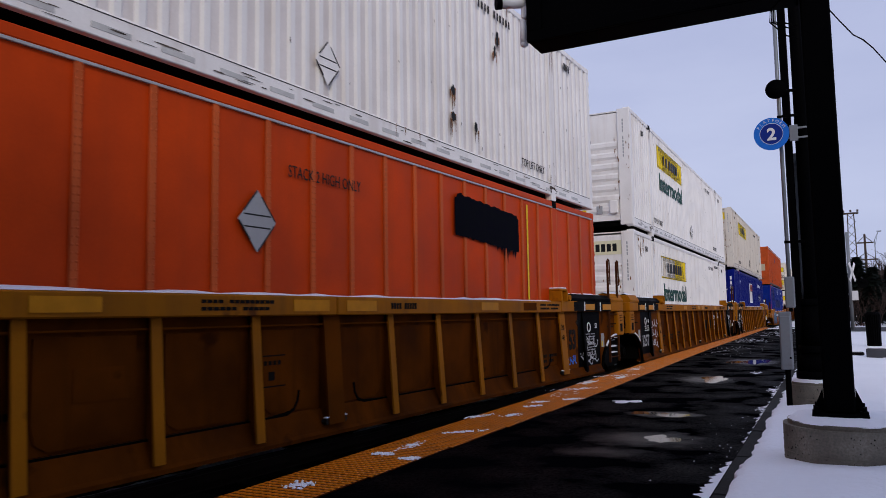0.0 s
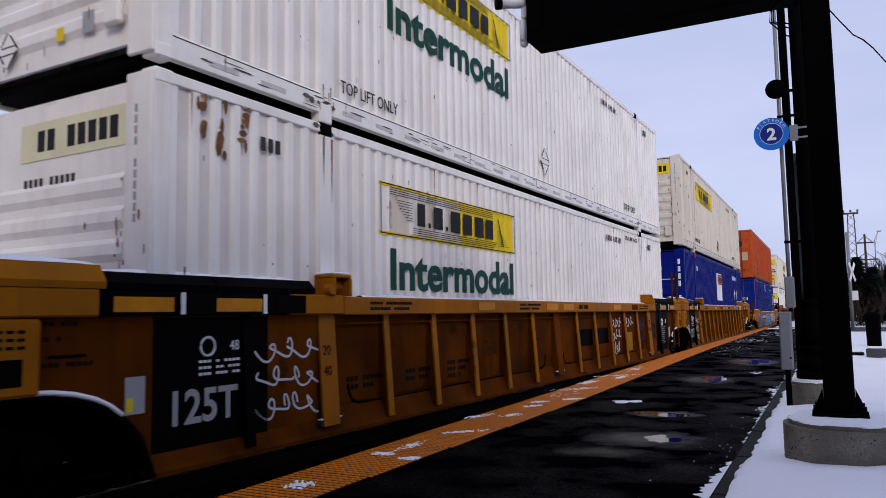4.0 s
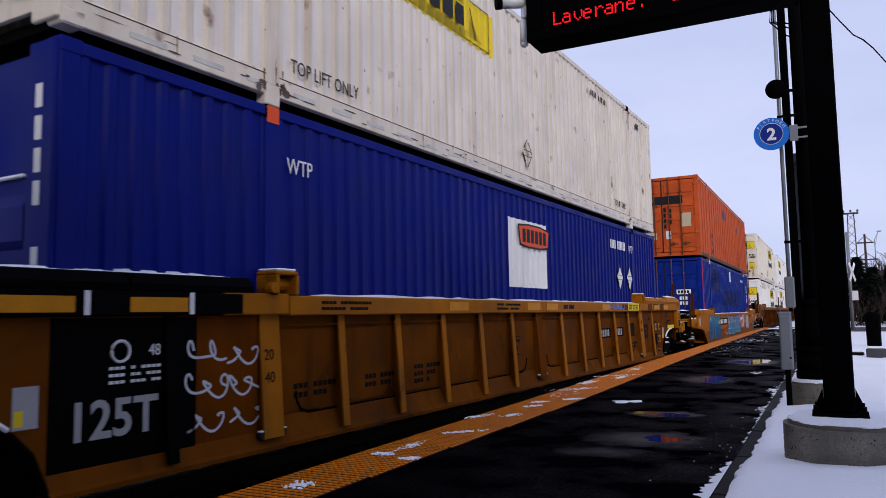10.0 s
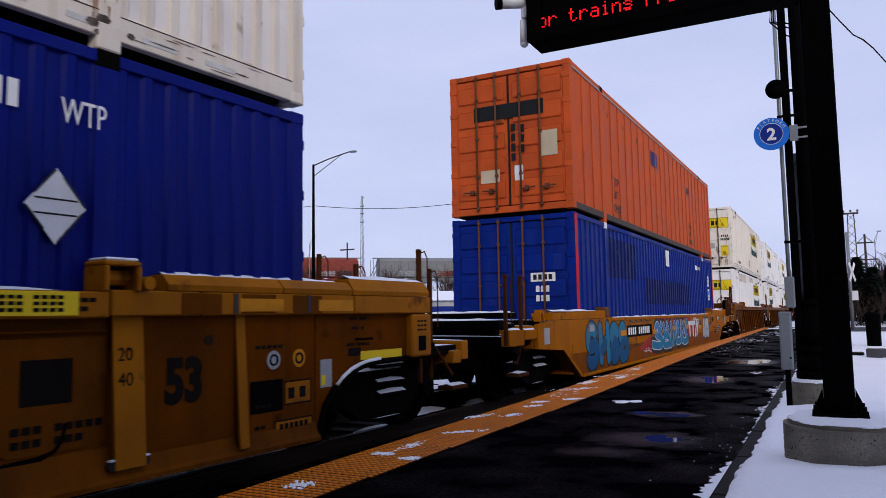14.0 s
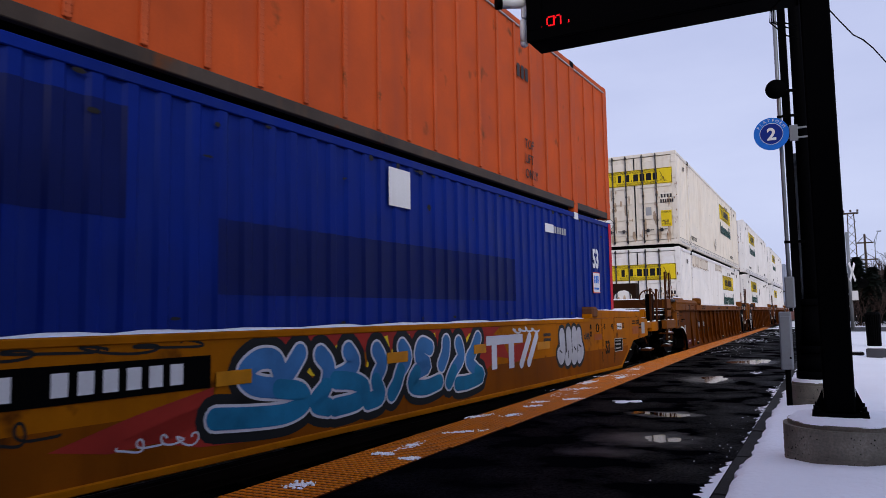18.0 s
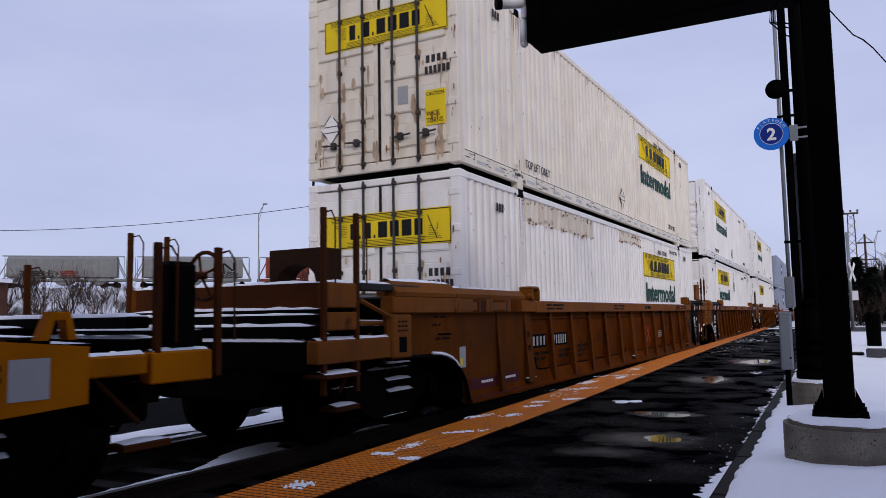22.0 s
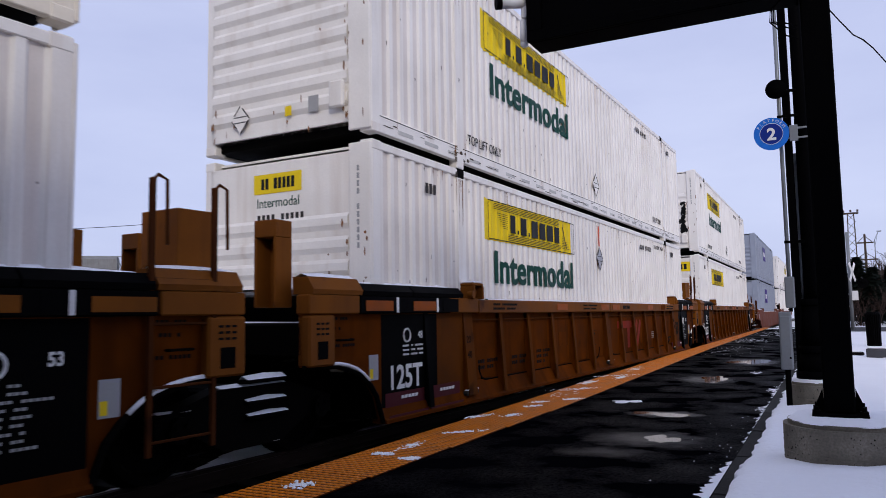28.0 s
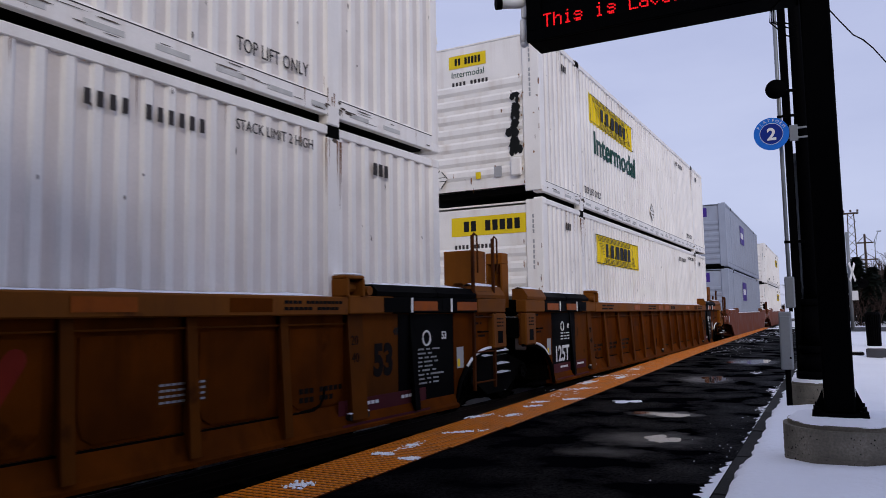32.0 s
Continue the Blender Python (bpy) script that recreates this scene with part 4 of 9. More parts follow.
# Fifth to seventh stacks: white on white
c = jb("white corrugated container with a torn yellow band on its doors", "doors", 94.62, LOW, top=False, panel=(1.72, 1.82, 3.76, 0.62))
bay = 2 * POST40 - 0.18
pp = bay / round(bay / 0.22)
rnd = random.Random(17)
for n0, n1, z0, z1 in ((0, 17, 2.42, 2.80), (26, 35, 2.56, 2.80)):
    bm = B()
    corrugated(bm, CX - 0.0105, 1, -POST40 + 0.09 + n0 * pp, -POST40 + 0.09 + n1 * pp, z0, z1, pp)
    part("patch_panel", bm, M_CREAM, c, "cream patch with rusty edges")
    bm = B()
    for k in range(60):
        y = -POST40 + 0.09 + pp * rnd.uniform(n0, n1)
        z = rnd.choice((z0, z0, z1 - 0.06)) + rnd.uniform(-0.03, 0.05)
        w, h = rnd.uniform(0.01, 0.06), rnd.uniform(0.006, 0.03)
        bm.faces.new([bm.verts.new((CX - 0.004, y + a * w, z + b * h)) for a, b in ((-1, -0.2), (-0.2, -1), (0.6, -0.7), (1, 0.2), (0.3, 0.9), (-0.7, 0.6))])
    tagged(part("rust_spot", bm, M_RUNS, c, "brown rust spots"), kind="stuff")
c = jb("ivory corrugated container with stained doors, stacked on a white one", "doors", 94.62, UP, main=M_IVORY, panel=(1.68, 1.88, 3.76, 0.63))
n = flat("warning_label", M_DECALY, c, on_front(0.79, -H2 - 0.012, 0.55), 0.32, 0.5, 0.004, "yellow warning label")
for i, w in enumerate(("CAUTION", "WIDE", "TURNS")):
    lettering(w, 0.075 if i == 0 else 0.1, M_DECALK, n, on_front(0.805, -H2 - 0.017, (0.97, 0.68, 0.58)[i]), "words", 0.85)
c = jb("white corrugated container with a yellow band and green word", "ribs", 114.75, LOW, top=False, panel=(-5.36, 2.01, 3.78, 0.61))
diamond(c, on_side(CX + 0.004, 0.0, 2.04), 0.2, M_SILVER)
flat("red_mark", M_DECALR, c, on_side(CX + 0.002, -0.025, 2.3), 0.05, 0.42)
jb("white corrugated container with rusty nose, stacked on a white one", "ribs", 114.75, UP, panel=(-5.38, 1.86, 3.78, 0.62))
jb("white corrugated container with a wide yellow band on its nose", "ribs", 134.85, LOW, top=False, panel=(-5.35, 1.93, 3.55, 0.62), word=False, end_panel=1.56, end_word=False)
SOOTY = jb("white corrugated container with black soot on its nose", "ribs", 134.85, UP, panel=(-5.4, 1.87, 3.55, 0.62))
rnd = random.Random(9)
bm = B()
for k in range(30):
    x, z, w, h = 0.84 + rnd.gauss(0, 0.05), rnd.uniform(0.7, 1.75), rnd.uniform(0.03, 0.09), rnd.uniform(0.04, 0.12)
    bm.faces.new([bm.verts.new((x + a * w, -H2 - 0.0445, z + b * h)) for a, b in ((-1, -0.3), (-0.2, -1), (0.6, -0.8), (1, 0.1), (0.4, 0.9), (-0.6, 0.8))])
tagged(part("soot_spot", bm, M_DECALK, SOOTY, "black soot"), kind="stuff")
for z in (0.12, 3.11):
    c = container("grey-blue corrugated container with a purple label", "grey", M_GREYC, "ribs", 158.4, z, slots=False)
    flat("label_panel", M_PURPLE, c, on_side(CX + 0.003, -2.3, 1.5), 2.0, 0.95, 0.004, "purple label")
    f = flat("label_panel", M_PURPLE, c, on_front(-1.1, -H2 - 0.004, 2.3), 1.6, 0.42, 0.004, "purple label")
    bm = B()
    blocks(bm, lambda a, b: on_front(a, -H2 - 0.008, b), 7, 0.1, 0.18, 0.04, -0.75, 2.4)
    tagged(part("name_bar", bm, M_DECALW, f), kind="stuff")
    bm = B()
    blocks(bm, lambda a, b: on_side(CX + 0.007, a, b), 6, 0.16, 0.3, 0.06, -2.05, 1.8)
    tagged(part("name_bar", bm, M_DECALW, c), kind="stuff")
for z in (0.12, 3.11):
    jb("white corrugated container far down the train", "ribs", 181.6, z, panel=(3.0, 1.75, 3.0, 0.6), word=False)
# ---- rail cars ----
ENDX = 1.372                       # outer face of the end bays
SHEET = 1.32                       # outer face of the well sides
WX = 1.47                          # half width over the top chords
WHEELS = []                        # (wheelset, axle height)


def bogie(car, y, mat_frame=None):
    """Two-axle truck under a car's end."""
    f = mat_frame or M_GRIME_SHADE
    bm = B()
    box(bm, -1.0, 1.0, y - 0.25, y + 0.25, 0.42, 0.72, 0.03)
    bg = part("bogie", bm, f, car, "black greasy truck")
    for s in (-1, 1):
        bm = B()
        x = s * 1.02
        prism(bm, [(y - 1.1, 0.38), (y - 0.7, 0.38), (y - 0.35, 0.2), (y + 0.35, 0.2), (y + 0.7, 0.38), (y + 1.1, 0.38), (y + 1.1, 0.56),
                   (y + 0.45, 0.74), (y - 0.45, 0.74), (y - 1.1, 0.56)], "x", x - 0.09, x + 0.09)
        part("side_frame", bm, f, bg)
        bm = B()
        for k in (-0.16, 0, 0.16):
            bar(bm, (x, y + k, 0.28), (x, y + k, 0.62), 0.07, 8)
        tagged(part("spring", bm, f, bg), kind="stuff")
        if s > 0:
            snow_cap(car, x - 0.08, x + 0.1, y - 0.42, y + 0.4, 0.742, int(abs(y) * 10) + 3)
            snow_cap(car, x + 0.0, x + 0.1, y - 1.08, y - 0.75, 0.60, int(abs(y) * 10) + 4)
            snow_cap(car, x + 0.02, x + 0.1, y - 0.3, y + 0.34, 0.205, int(abs(y) * 10) + 5)
            for k, z in enumerate((0.80, 0.61, 0.48)):
                bm = B()
                box(bm, x + 0.02, x + 0.14, y - 0.16 + 0.02 * k, y + 0.36 + 0.02 * k, z - 0.035, z, 0.006)
                part("brake_ledge", bm, f, bg)
                snow_cap(car, x + 0.01, x + 0.15, y - 0.16 + 0.02 * k, y + 0.36 + 0.02 * k, z, int(abs(y) * 10) + 6 + k, 0.03)
    for a in (-0.89, 0.89):
        bm = B()
        bar(bm, (-1.12, 0, 0), (1.12, 0, 0), 0.08, 10)
        w = part("wheelset", bm, M_GRIME_SHADE, car)
        w.location = (0, y + a, 0.46)
        for s in (-1, 1):
            bm = B()
            prof = [(0.70, 0.10), (0.66, 0.13), (0.66, 0.49), (0.70, 0.49), (0.705, 0.462), (0.84, 0.452), (0.84, 0.39), (0.77, 0.36), (0.75, 0.2), (0.80, 0.12)]
            rings = [[bm.verts.new((s * px, r * math.cos(q), r * math.sin(q))) for q in (2 * math.pi * k / 28 for k in range(28))] for px, r in prof]
            for r0, r1 in zip(rings, rings[1:] + rings[:1]):
                for k in range(28):
                    bm.faces.new((r0[k], r0[(k + 1) % 28], r1[(k + 1) % 28], r1[k]))
            bmesh.ops.recalc_face_normals(bm, faces=bm.faces)
            part("wheel", bm, M_GRIME_SHADE, w)
            bm = B()
            bar(bm, (s * 1.12, 0, 0), (s * 1.17, 0, 0), 0.11, 10)
            for k in range(3):
                q = 2.1 * k
                box(bm, *sorted((s * 1.17, s * 1.19)), 0.06 * math.cos(q) - 0.018, 0.06 * math.cos(q) + 0.018, 0.06 * math.sin(q) - 0.018, 0.06 * math.sin(q) + 0.018)
            tagged(part("axle_cap", bm, M_GRIME_SHADE, w), kind="stuff")
        WHEELS.append((w, y + a))
    return bg


def snow_cap(car, x0, x1, y0, y1, z, seed=0, deep=0.012):
    """A thin uneven ridge of snow lying on a ledge."""
    rnd = random.Random(seed)
    bm = B()
    k = max(2, int((y1 - y0) / 0.25))
    prev = None
    for i in range(k + 1):
        y = y0 + (y1 - y0) * i / k
        h = deep + 0.022 * rnd.random()
        e = 0.0 if 0 < i < k else 0.02
        a = bm.verts.new((x0 + 0.03 * rnd.random(), y, z))
        b = bm.verts.new(((x0 + x1) / 2, y, z + h - e * 0.5))
        c = bm.verts.new((x1 - 0.02 * rnd.random(), y, z + 0.002))
        if prev:
            bm.faces.new((prev[0], a, b, prev[1]))
            bm.faces.new((prev[1], b, c, prev[2]))
        prev = (a, b, c)
    bmesh.ops.recalc_face_normals(bm, faces=bm.faces)
    return part("snow_ridge", bm, M_SNOW, car, "thin snow lying on the ledge", True)


def stanchion(car, x, y, z0, z1, m):
    bm = B()
    box(bm, x - 0.024, x + 0.024, y - 0.03, y + 0.03, z0, z1, 0.006)
    p = part("stanchion", bm, m, car)
    bm = B()
    tube(bm, [(x + 0.02, y, z1 - 0.05), (x + 0.02, y + 0.10, z1 - 0.02), (x + 0.02, y + 0.16, z1 - 0.1), (x + 0.02, y + 0.16, z1 - 0.75)], 0.009)
    part("grab_iron", bm, m, p)


def ladder(car, y0, y1, m, top=2.42, x=1.44):
    for y in (y0, y1):
        bm = B()
        box(bm, x - 0.02, x + 0.02, y - 0.022, y + 0.022, 0.35, top, 0.005)
        tube(bm, [(x, y, top - 0.02), (x, y + 0.05, top + 0.03), (x, y + 0.13, top), (x, y + 0.14, top - 0.5)], 0.014)
        part("ladder_stile", bm, m, car)
    for z in (0.45, 0.85, 1.32, 1.66):
        bm = B()
        bar(bm, (x, y0, z), (x, y1, z), 0.012, 6)
        part("rung", bm, m, car)


def coupler(car, y, s):
    bm = B()
    box(bm, -0.16, 0.16, *sorted((y, y + s * 0.95)), 0.62, 0.86, 0.03)
    box(bm, -0.22, 0.22, *sorted((y + s * 0.85, y + s * 1.2)), 0.58, 0.92, 0.05)
    part("coupler", bm, M_RUST, car, "rusty knuckle coupler")
    bm = B()
    tube(bm, [(0.35, y, 0.8), (0.38, y + s * 0.5, 0.45), (0.3, y + s * 1.0, 0.42), (0.15, y + s * 1.25, 0.6)], 0.03)
    part("air_hose", bm, M_BLACK, car)


def end_deck(car, s, paint, y_end, seed):
    """What lies over the truck at a car's end: cross beam, centre sill, walkway and side ledges, with snow."""
    # bulkhead and inner end beam are black for shade, not in car paint
    bm = B()
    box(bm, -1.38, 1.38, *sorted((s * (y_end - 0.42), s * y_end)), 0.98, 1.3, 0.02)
    part("end_beam", bm, paint if y_end > 10 else M_GRIME_SHADE, car)
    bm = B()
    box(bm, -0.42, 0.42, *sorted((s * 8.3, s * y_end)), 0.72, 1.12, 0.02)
    part("centre_sill", bm, M_GRIME_SHADE, car)
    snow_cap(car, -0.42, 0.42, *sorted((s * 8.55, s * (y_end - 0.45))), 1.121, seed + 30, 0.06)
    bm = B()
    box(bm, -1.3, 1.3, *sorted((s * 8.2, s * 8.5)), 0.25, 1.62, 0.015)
    part("bulkhead", bm, M_GRIME_SHADE, car)
    bm = B()
    for k in range(6):
        y = 8.6 + k * 0.12
        box(bm, -1.3, 1.3, *sorted((s * y, s * (y + 0.08))), 1.6, 1.635)
    tagged(part("walkway", bm, M_GALV, car, "open steel walkway grating"), kind="stuff")
    snow_cap(car, -1.25, 1.25, *sorted((s * 8.62, s * 9.3)), 1.637, seed)
    snow_cap(car, -1.3, 1.3, *sorted((s * (y_end - 0.4), s * (y_end - 0.02))), 1.302, seed + 1)
    bm = B()
    bar(bm, (1.05, s * 8.5, 1.45), (1.05, s * (y_end - 0.2), 1.2), 0.03, 8)
    bar(bm, (-1.05, s * 8.5, 1.45), (-1.05, s * (y_end - 0.2), 1.2), 0.03, 8)
    part("brace_rod", bm, paint, car)


def snow_bar(car, x0, x1, y0, y1, z, seed, deep=0.025):
    """Uneven snow along a beam that lies across the car."""
    rnd = random.Random(seed)
    bm = B()
    prev = None
    k = max(3, int((x1 - x0) / 0.16))
    for i in range(k + 1):
        x = x0 + (x1 - x0) * i / k
        h = deep * rnd.uniform(0.6, 1.5) if 0 < i < k else 0.004
        row = [bm.verts.new(p) for p in ((x, y0, z), (x, y0 + 0.012, z + h), (x, y1 - 0.012, z + h * 0.9), (x, y1, z))]
        for j in range(3):
            if prev:
                bm.faces.new((prev[j], row[j], row[j + 1], prev[j + 1]))
        prev = row
    bmesh.ops.recalc_face_normals(bm, faces=bm.faces)
    return part("snow_ridge", bm, M_SNOW, car, "thick snow along the cross beam", True)


def cross_beams(car, s, rows, seed):
    """Beams and step plates from side to side: (distance from the middle, depth, bottom, top, material, half width)."""
    for i, (y, d, z0, z1, m, w) in enumerate(rows):
        bm = B()
        box(bm, -w, w, *sorted((s * y, s * (y - d))), z0, z1, 0.01)
        part("cross_beam", bm, m, car)
        snow_bar(car, -w + 0.02, w - 0.02, *sorted((s * y, s * (y - d))), z1 + 0.001, seed + i)


def side_rails(car, s, rows, seed):
    """Painted side pieces at both sides of an open end, snow on top: (y from, y to, bottom, top, material, snow)."""
    for i, (y0, y1, z0, z1, m, snowy) in enumerate(rows):
        for q in (1, -1):
            bm = B()
            box(bm, *sorted((q * 1.30, q * 1.44)), *sorted((s * y0, s * y1)), z0, z1, 0.012)
            part("side_rail", bm, m, car)
            if snowy:
                snow_cap(car, *sorted((q * 1.31, q * 1.43)), *sorted((s * (y0 + 0.02), s * (y1 - 0.02))), z1 + 0.001, seed + i, 0.02)


def open_end(car, s, paint, seed, cross=None):
    """Draft gear end: cross members, footboards and drawbar housing, with snow on each ledge."""
    for i, (y, z, x0, x1, m) in enumerate(((10.2, 1.25, -1.35, 1.35, cross or paint), (10.5, 1.02, -1.3, 1.3, M_GRIME_SHADE), (10.8, 1.18, -0.9, 0.9, M_GRIME_SHADE), (11.05, 0.9, -1.35, 1.35, cross or paint))):
        bm = B()
        box(bm, x0, x1, *sorted((s * y, s * (y + 0.2))), z - 0.16, z, 0.012)
        part("cross_member", bm, m, car)
        snow_cap(car, x0 + 0.03, x1 - 0.03, *sorted((s * (y + 0.01), s * (y + 0.19))), z + 0.001, seed + i)
    # dark deck over the draft gear, painted beam at its end
    bm = B()
    box(bm, -1.28, 1.28, *sorted((s * 9.9, s * 11.25)), 0.86, 0.97, 0.012)
    part("end_platform", bm, M_GRIME_SHADE, car)
    bm = B()
    box(bm, -0.75, 0.75, *sorted((s * 9.9, s * 11.6)), 0.52, 0.86, 0.03)
    part("draft_box", bm, M_GRIME_SHADE, car)
    bm = B()
    box(bm, -1.36, 1.36, *sorted((s * 11.25, s * 11.42)), 0.78, 1.02, 0.015)
    part("end_sill", bm, cross or paint, car)
    snow_cap(car, -1.34, 1.34, *sorted((s * 11.26, s * 11.41)), 1.021, seed + 11)
    snow_cap(car, 0.95, 1.27, *sorted((s * 10.0, s * 11.2)), 0.971, seed + 12)
    snow_cap(car, -1.2, -0.5, *sorted((s * 10.2, s * 11.2)), 0.971, seed + 13)
    for x, z in ((0.55, 1.16), (-0.2, 1.3), (-0.95, 1.2)):
        bm = B()
        box(bm, x - 0.1, x + 0.1, *sorted((s * 9.8, s * 11.3)), z - 0.14, z, 0.012)
        part("long_beam", bm, M_GRIME_SHADE, car)
        snow_cap(car, x - 0.1, x + 0.1, *sorted((s * 9.85, s * 11.28)), z + 0.001, seed + 14)
    for x in (-0.7, 0.7):
        bm = B()
        box(bm, x - 0.08, x + 0.08, *sorted((s * 9.9, s * 11.2)), 0.72, 0.9, 0.01)
        part("draft_sill", bm, M_GRIME_SHADE, car)
    bm = B()
    box(bm, 1.2, 1.42, *sorted((s * 10.9, s * 11.3)), 0.42, 0.47, 0.006)
    part("footboard", bm, M_LADDER, car)
    snow_cap(car, 1.21, 1.41, *sorted((s * 10.92, s * 11.28)), 0.471, seed + 7)
    bm = B()
    tube(bm, [(1.1, s * 9.9, 1.3), (1.25, s * 10.6, 1.1), (1.3, s * 11.1, 0.6)], 0.02)
    tube(bm, [(-1.0, s * 9.9, 1.5), (-0.4, s * 10.8, 1.3), (0.6, s * 11.1, 1.0)], 0.025)
    part("uncoupling_lever", bm, M_LADDER, car)


def side_bars_car(car, x, y, z, n, h, material, w=None, gap=None, skip=(), name="stencil"):
    bm = B()
    w = w or h * 0.55
    blocks(bm, lambda a, b: on_side(x, a, b), n, w, h, h * 0.22 if gap is None else gap, y, z, skip=skip)
    return tagged(part(name, bm, material, car), kind="stuff")


def car_words(car, text, size, material, y, z, x=SHEET + 0.014, squeeze=0.9, bold=0.0):
    return lettering(text, size, material, car, on_side(x, y, z), "stencil", squeeze, 0.002, bold=bold)


def ribbed_car(label, paint, u, near_black=True, reflect=None, near_open=False, far_open=False, far_black=True, seed=1, clean=False):
    """Well car with upright side ribs under a deep top chord. near_open / far_open: that end couples to another car."""
    car = thing("well_car", label, "rail car", "rail cars of the train")
    reflect = reflect or M_YREF
    grime_shade = M_YGRIME_SHADE if paint == M_YCAR else M_BGRIME_SHADE
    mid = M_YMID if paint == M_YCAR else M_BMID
    grime_shade = M_YWORN_SHADE if clean else grime_shade
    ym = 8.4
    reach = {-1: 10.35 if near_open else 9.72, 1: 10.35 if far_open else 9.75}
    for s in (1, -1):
        # well side, set well back behind the ribs and the chord; recess shade in its colour
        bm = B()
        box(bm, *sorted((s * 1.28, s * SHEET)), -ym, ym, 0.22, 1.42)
        part("side_sheet", bm, grime_shade, car)
        bm = B()
        prism(bm, [(s * 1.26, 0.19), (s * 1.45, 0.19), (s * 1.45, 0.225), (s * 1.42, 0.25), (s * (SHEET + 0.012), 0.455), (s * 1.26, 0.47)], "y", -ym, ym)
        part("bottom_sill", bm, grime_shade, car)
        bm = B()
        box(bm, *sorted((s * SHEET, s * (SHEET + 0.05))), -6.2, 6.2, 1.275, 1.29)
        part("stiffener", bm, mid, car)
        # top chord, three lengths
        for y0, y1, z0, z1 in ((-reach[-1], -8.9, 1.38, 1.57), (-8.9, -6.95, 1.38, 1.57), (-6.95, -6.15, 1.38, 1.57), (-6.15, 0.0, 1.37, 1.555), (0.0, 6.15, 1.37, 1.555),
                               (6.15, 6.95, 1.38, 1.57), (6.95, 8.9, 1.38, 1.57), (8.9, reach[1], 1.38, 1.57)):
            sooty = s > 0 and ((y0 == -8.9 and near_black) or (y0 == 6.95 and far_black))
            bm = B()
            box(bm, *sorted((s * 1.30, s * WX)), y0, y1 - 0.012, z0, z1, 0.012)
            # far-side chord: shade put in as black in place of the paint
            part("top_chord", bm, M_BLACK if sooty else (paint if s > 0 else M_GRIME_SHADE), car)
        # ribs: wide posts at the ends and the middle
        ys = [-6.34 + 1.057 * i for i in range(13)] + [-7.43, 7.43]
        for i, y in enumerate(ys):
            post = i in (0, 6, 12)
            wide = 0.125 if post else 0.05
            black = (i == 13 and near_black) or (i == 14 and far_black)
            bm = B()
            x0 = s * (SHEET - 0.002)
            foot = 0.265 if not post else 0.30
            prism(bm, [(s * 1.362, 1.385), (s * 1.385, 1.385), (s * 1.462, foot), (s * 1.439, foot)], "y", y - wide, y + wide)
            flange = part("rib", bm, M_BLACK if black else (mid if i == 6 or paint == M_BCAR else paint), car)
            # web in the dark sheet tone, so the rib's flank looks shaded
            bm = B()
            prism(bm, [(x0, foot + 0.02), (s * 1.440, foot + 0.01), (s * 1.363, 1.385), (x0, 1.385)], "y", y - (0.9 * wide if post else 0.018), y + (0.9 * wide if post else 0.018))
            part("rib_web", bm, M_BLACK if black else grime_shade, car)
            bm = B()
            prism(bm, [(x0, foot - 0.06), (s * 1.41, foot - 0.05), (s * 1.395, foot + 0.01), (x0, foot + 0.05)], "y", y - wide - 0.035, y + wide + 0.035)
            part("rib_foot", bm, M_GRIME_SHADE, car)
            if s == 1 and post:
                for dy in (-0.13, 0.13):
                    bm = B()
                    bar(bm, (1.39, y + dy, 0.33), (1.45, y + dy, 0.33), 0.035, 8)
                    part("bolt", bm, M_FRAMEEND, car)
                    bm = B()
                    box(bm, 1.41, 1.452, y + dy - 0.03, y + dy + 0.03, 0.364, 0.375)
                    part("snow", bm, M_SNOW, car)
        # black line painting the crease's shade along the sheet's foot, turning up beside the posts
        for y0, y1 in ((-6.2, -0.15), (0.15, 6.2)):
            bm = B()
            tube(bm, [(s * (SHEET + 0.004), a, b) for a, b in ((y0 + 0.28, 0.66), (y0 + 0.30, 0.56), (y0 + 0.35, 0.49), (y0 + 0.45, 0.45), (y0 + 0.65, 0.44), ((y0 + y1) / 2, 0.44),
                                                              (y1 - 0.65, 0.44), (y1 - 0.45, 0.45), (y1 - 0.35, 0.49), (y1 - 0.30, 0.56), (y1 - 0.28, 0.66))], 0.02, 5)
            part("weld_seam", bm, M_GRIME_SHADE, car)
        for i in range(12):
            # raised pressing with rounded lower corners
            y0, y1 = -6.34 + 1.057 * i + 0.13, -6.34 + 1.057 * (i + 1) - 0.13
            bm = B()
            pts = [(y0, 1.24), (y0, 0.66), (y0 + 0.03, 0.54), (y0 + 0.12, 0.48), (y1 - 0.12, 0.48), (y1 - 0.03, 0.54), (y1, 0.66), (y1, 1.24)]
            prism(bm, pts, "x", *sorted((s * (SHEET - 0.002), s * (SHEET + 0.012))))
            part("pressed_panel", bm, grime_shade, car)
        for e in (-1, 1):
            bm = B()
            box(bm, *sorted((s * 1.325, s * ENDX)), *sorted((e * 6.46, e * 8.4)), 0.28, 1.385, 0.004)
            part("end_sheet", bm, mid, car)
            # raised ledge over the chord towards each end, bracket where it starts
            dark = (near_black if e < 0 else far_black) and s > 0
            ye = reach[e]
            for a0, a1, zt in ((6.62, 7.85, 1.70), (7.87, 8.85, 1.70), (8.87, ye - 0.05, 1.74)):
                bm = B()
                prism(bm, [(s * 1.22, 1.573), (s * WX, 1.573), (s * (WX + 0.01), 1.62), (s * 1.40, zt), (s * 1.22, zt)], "y", *sorted((e * a0, e * a1)))
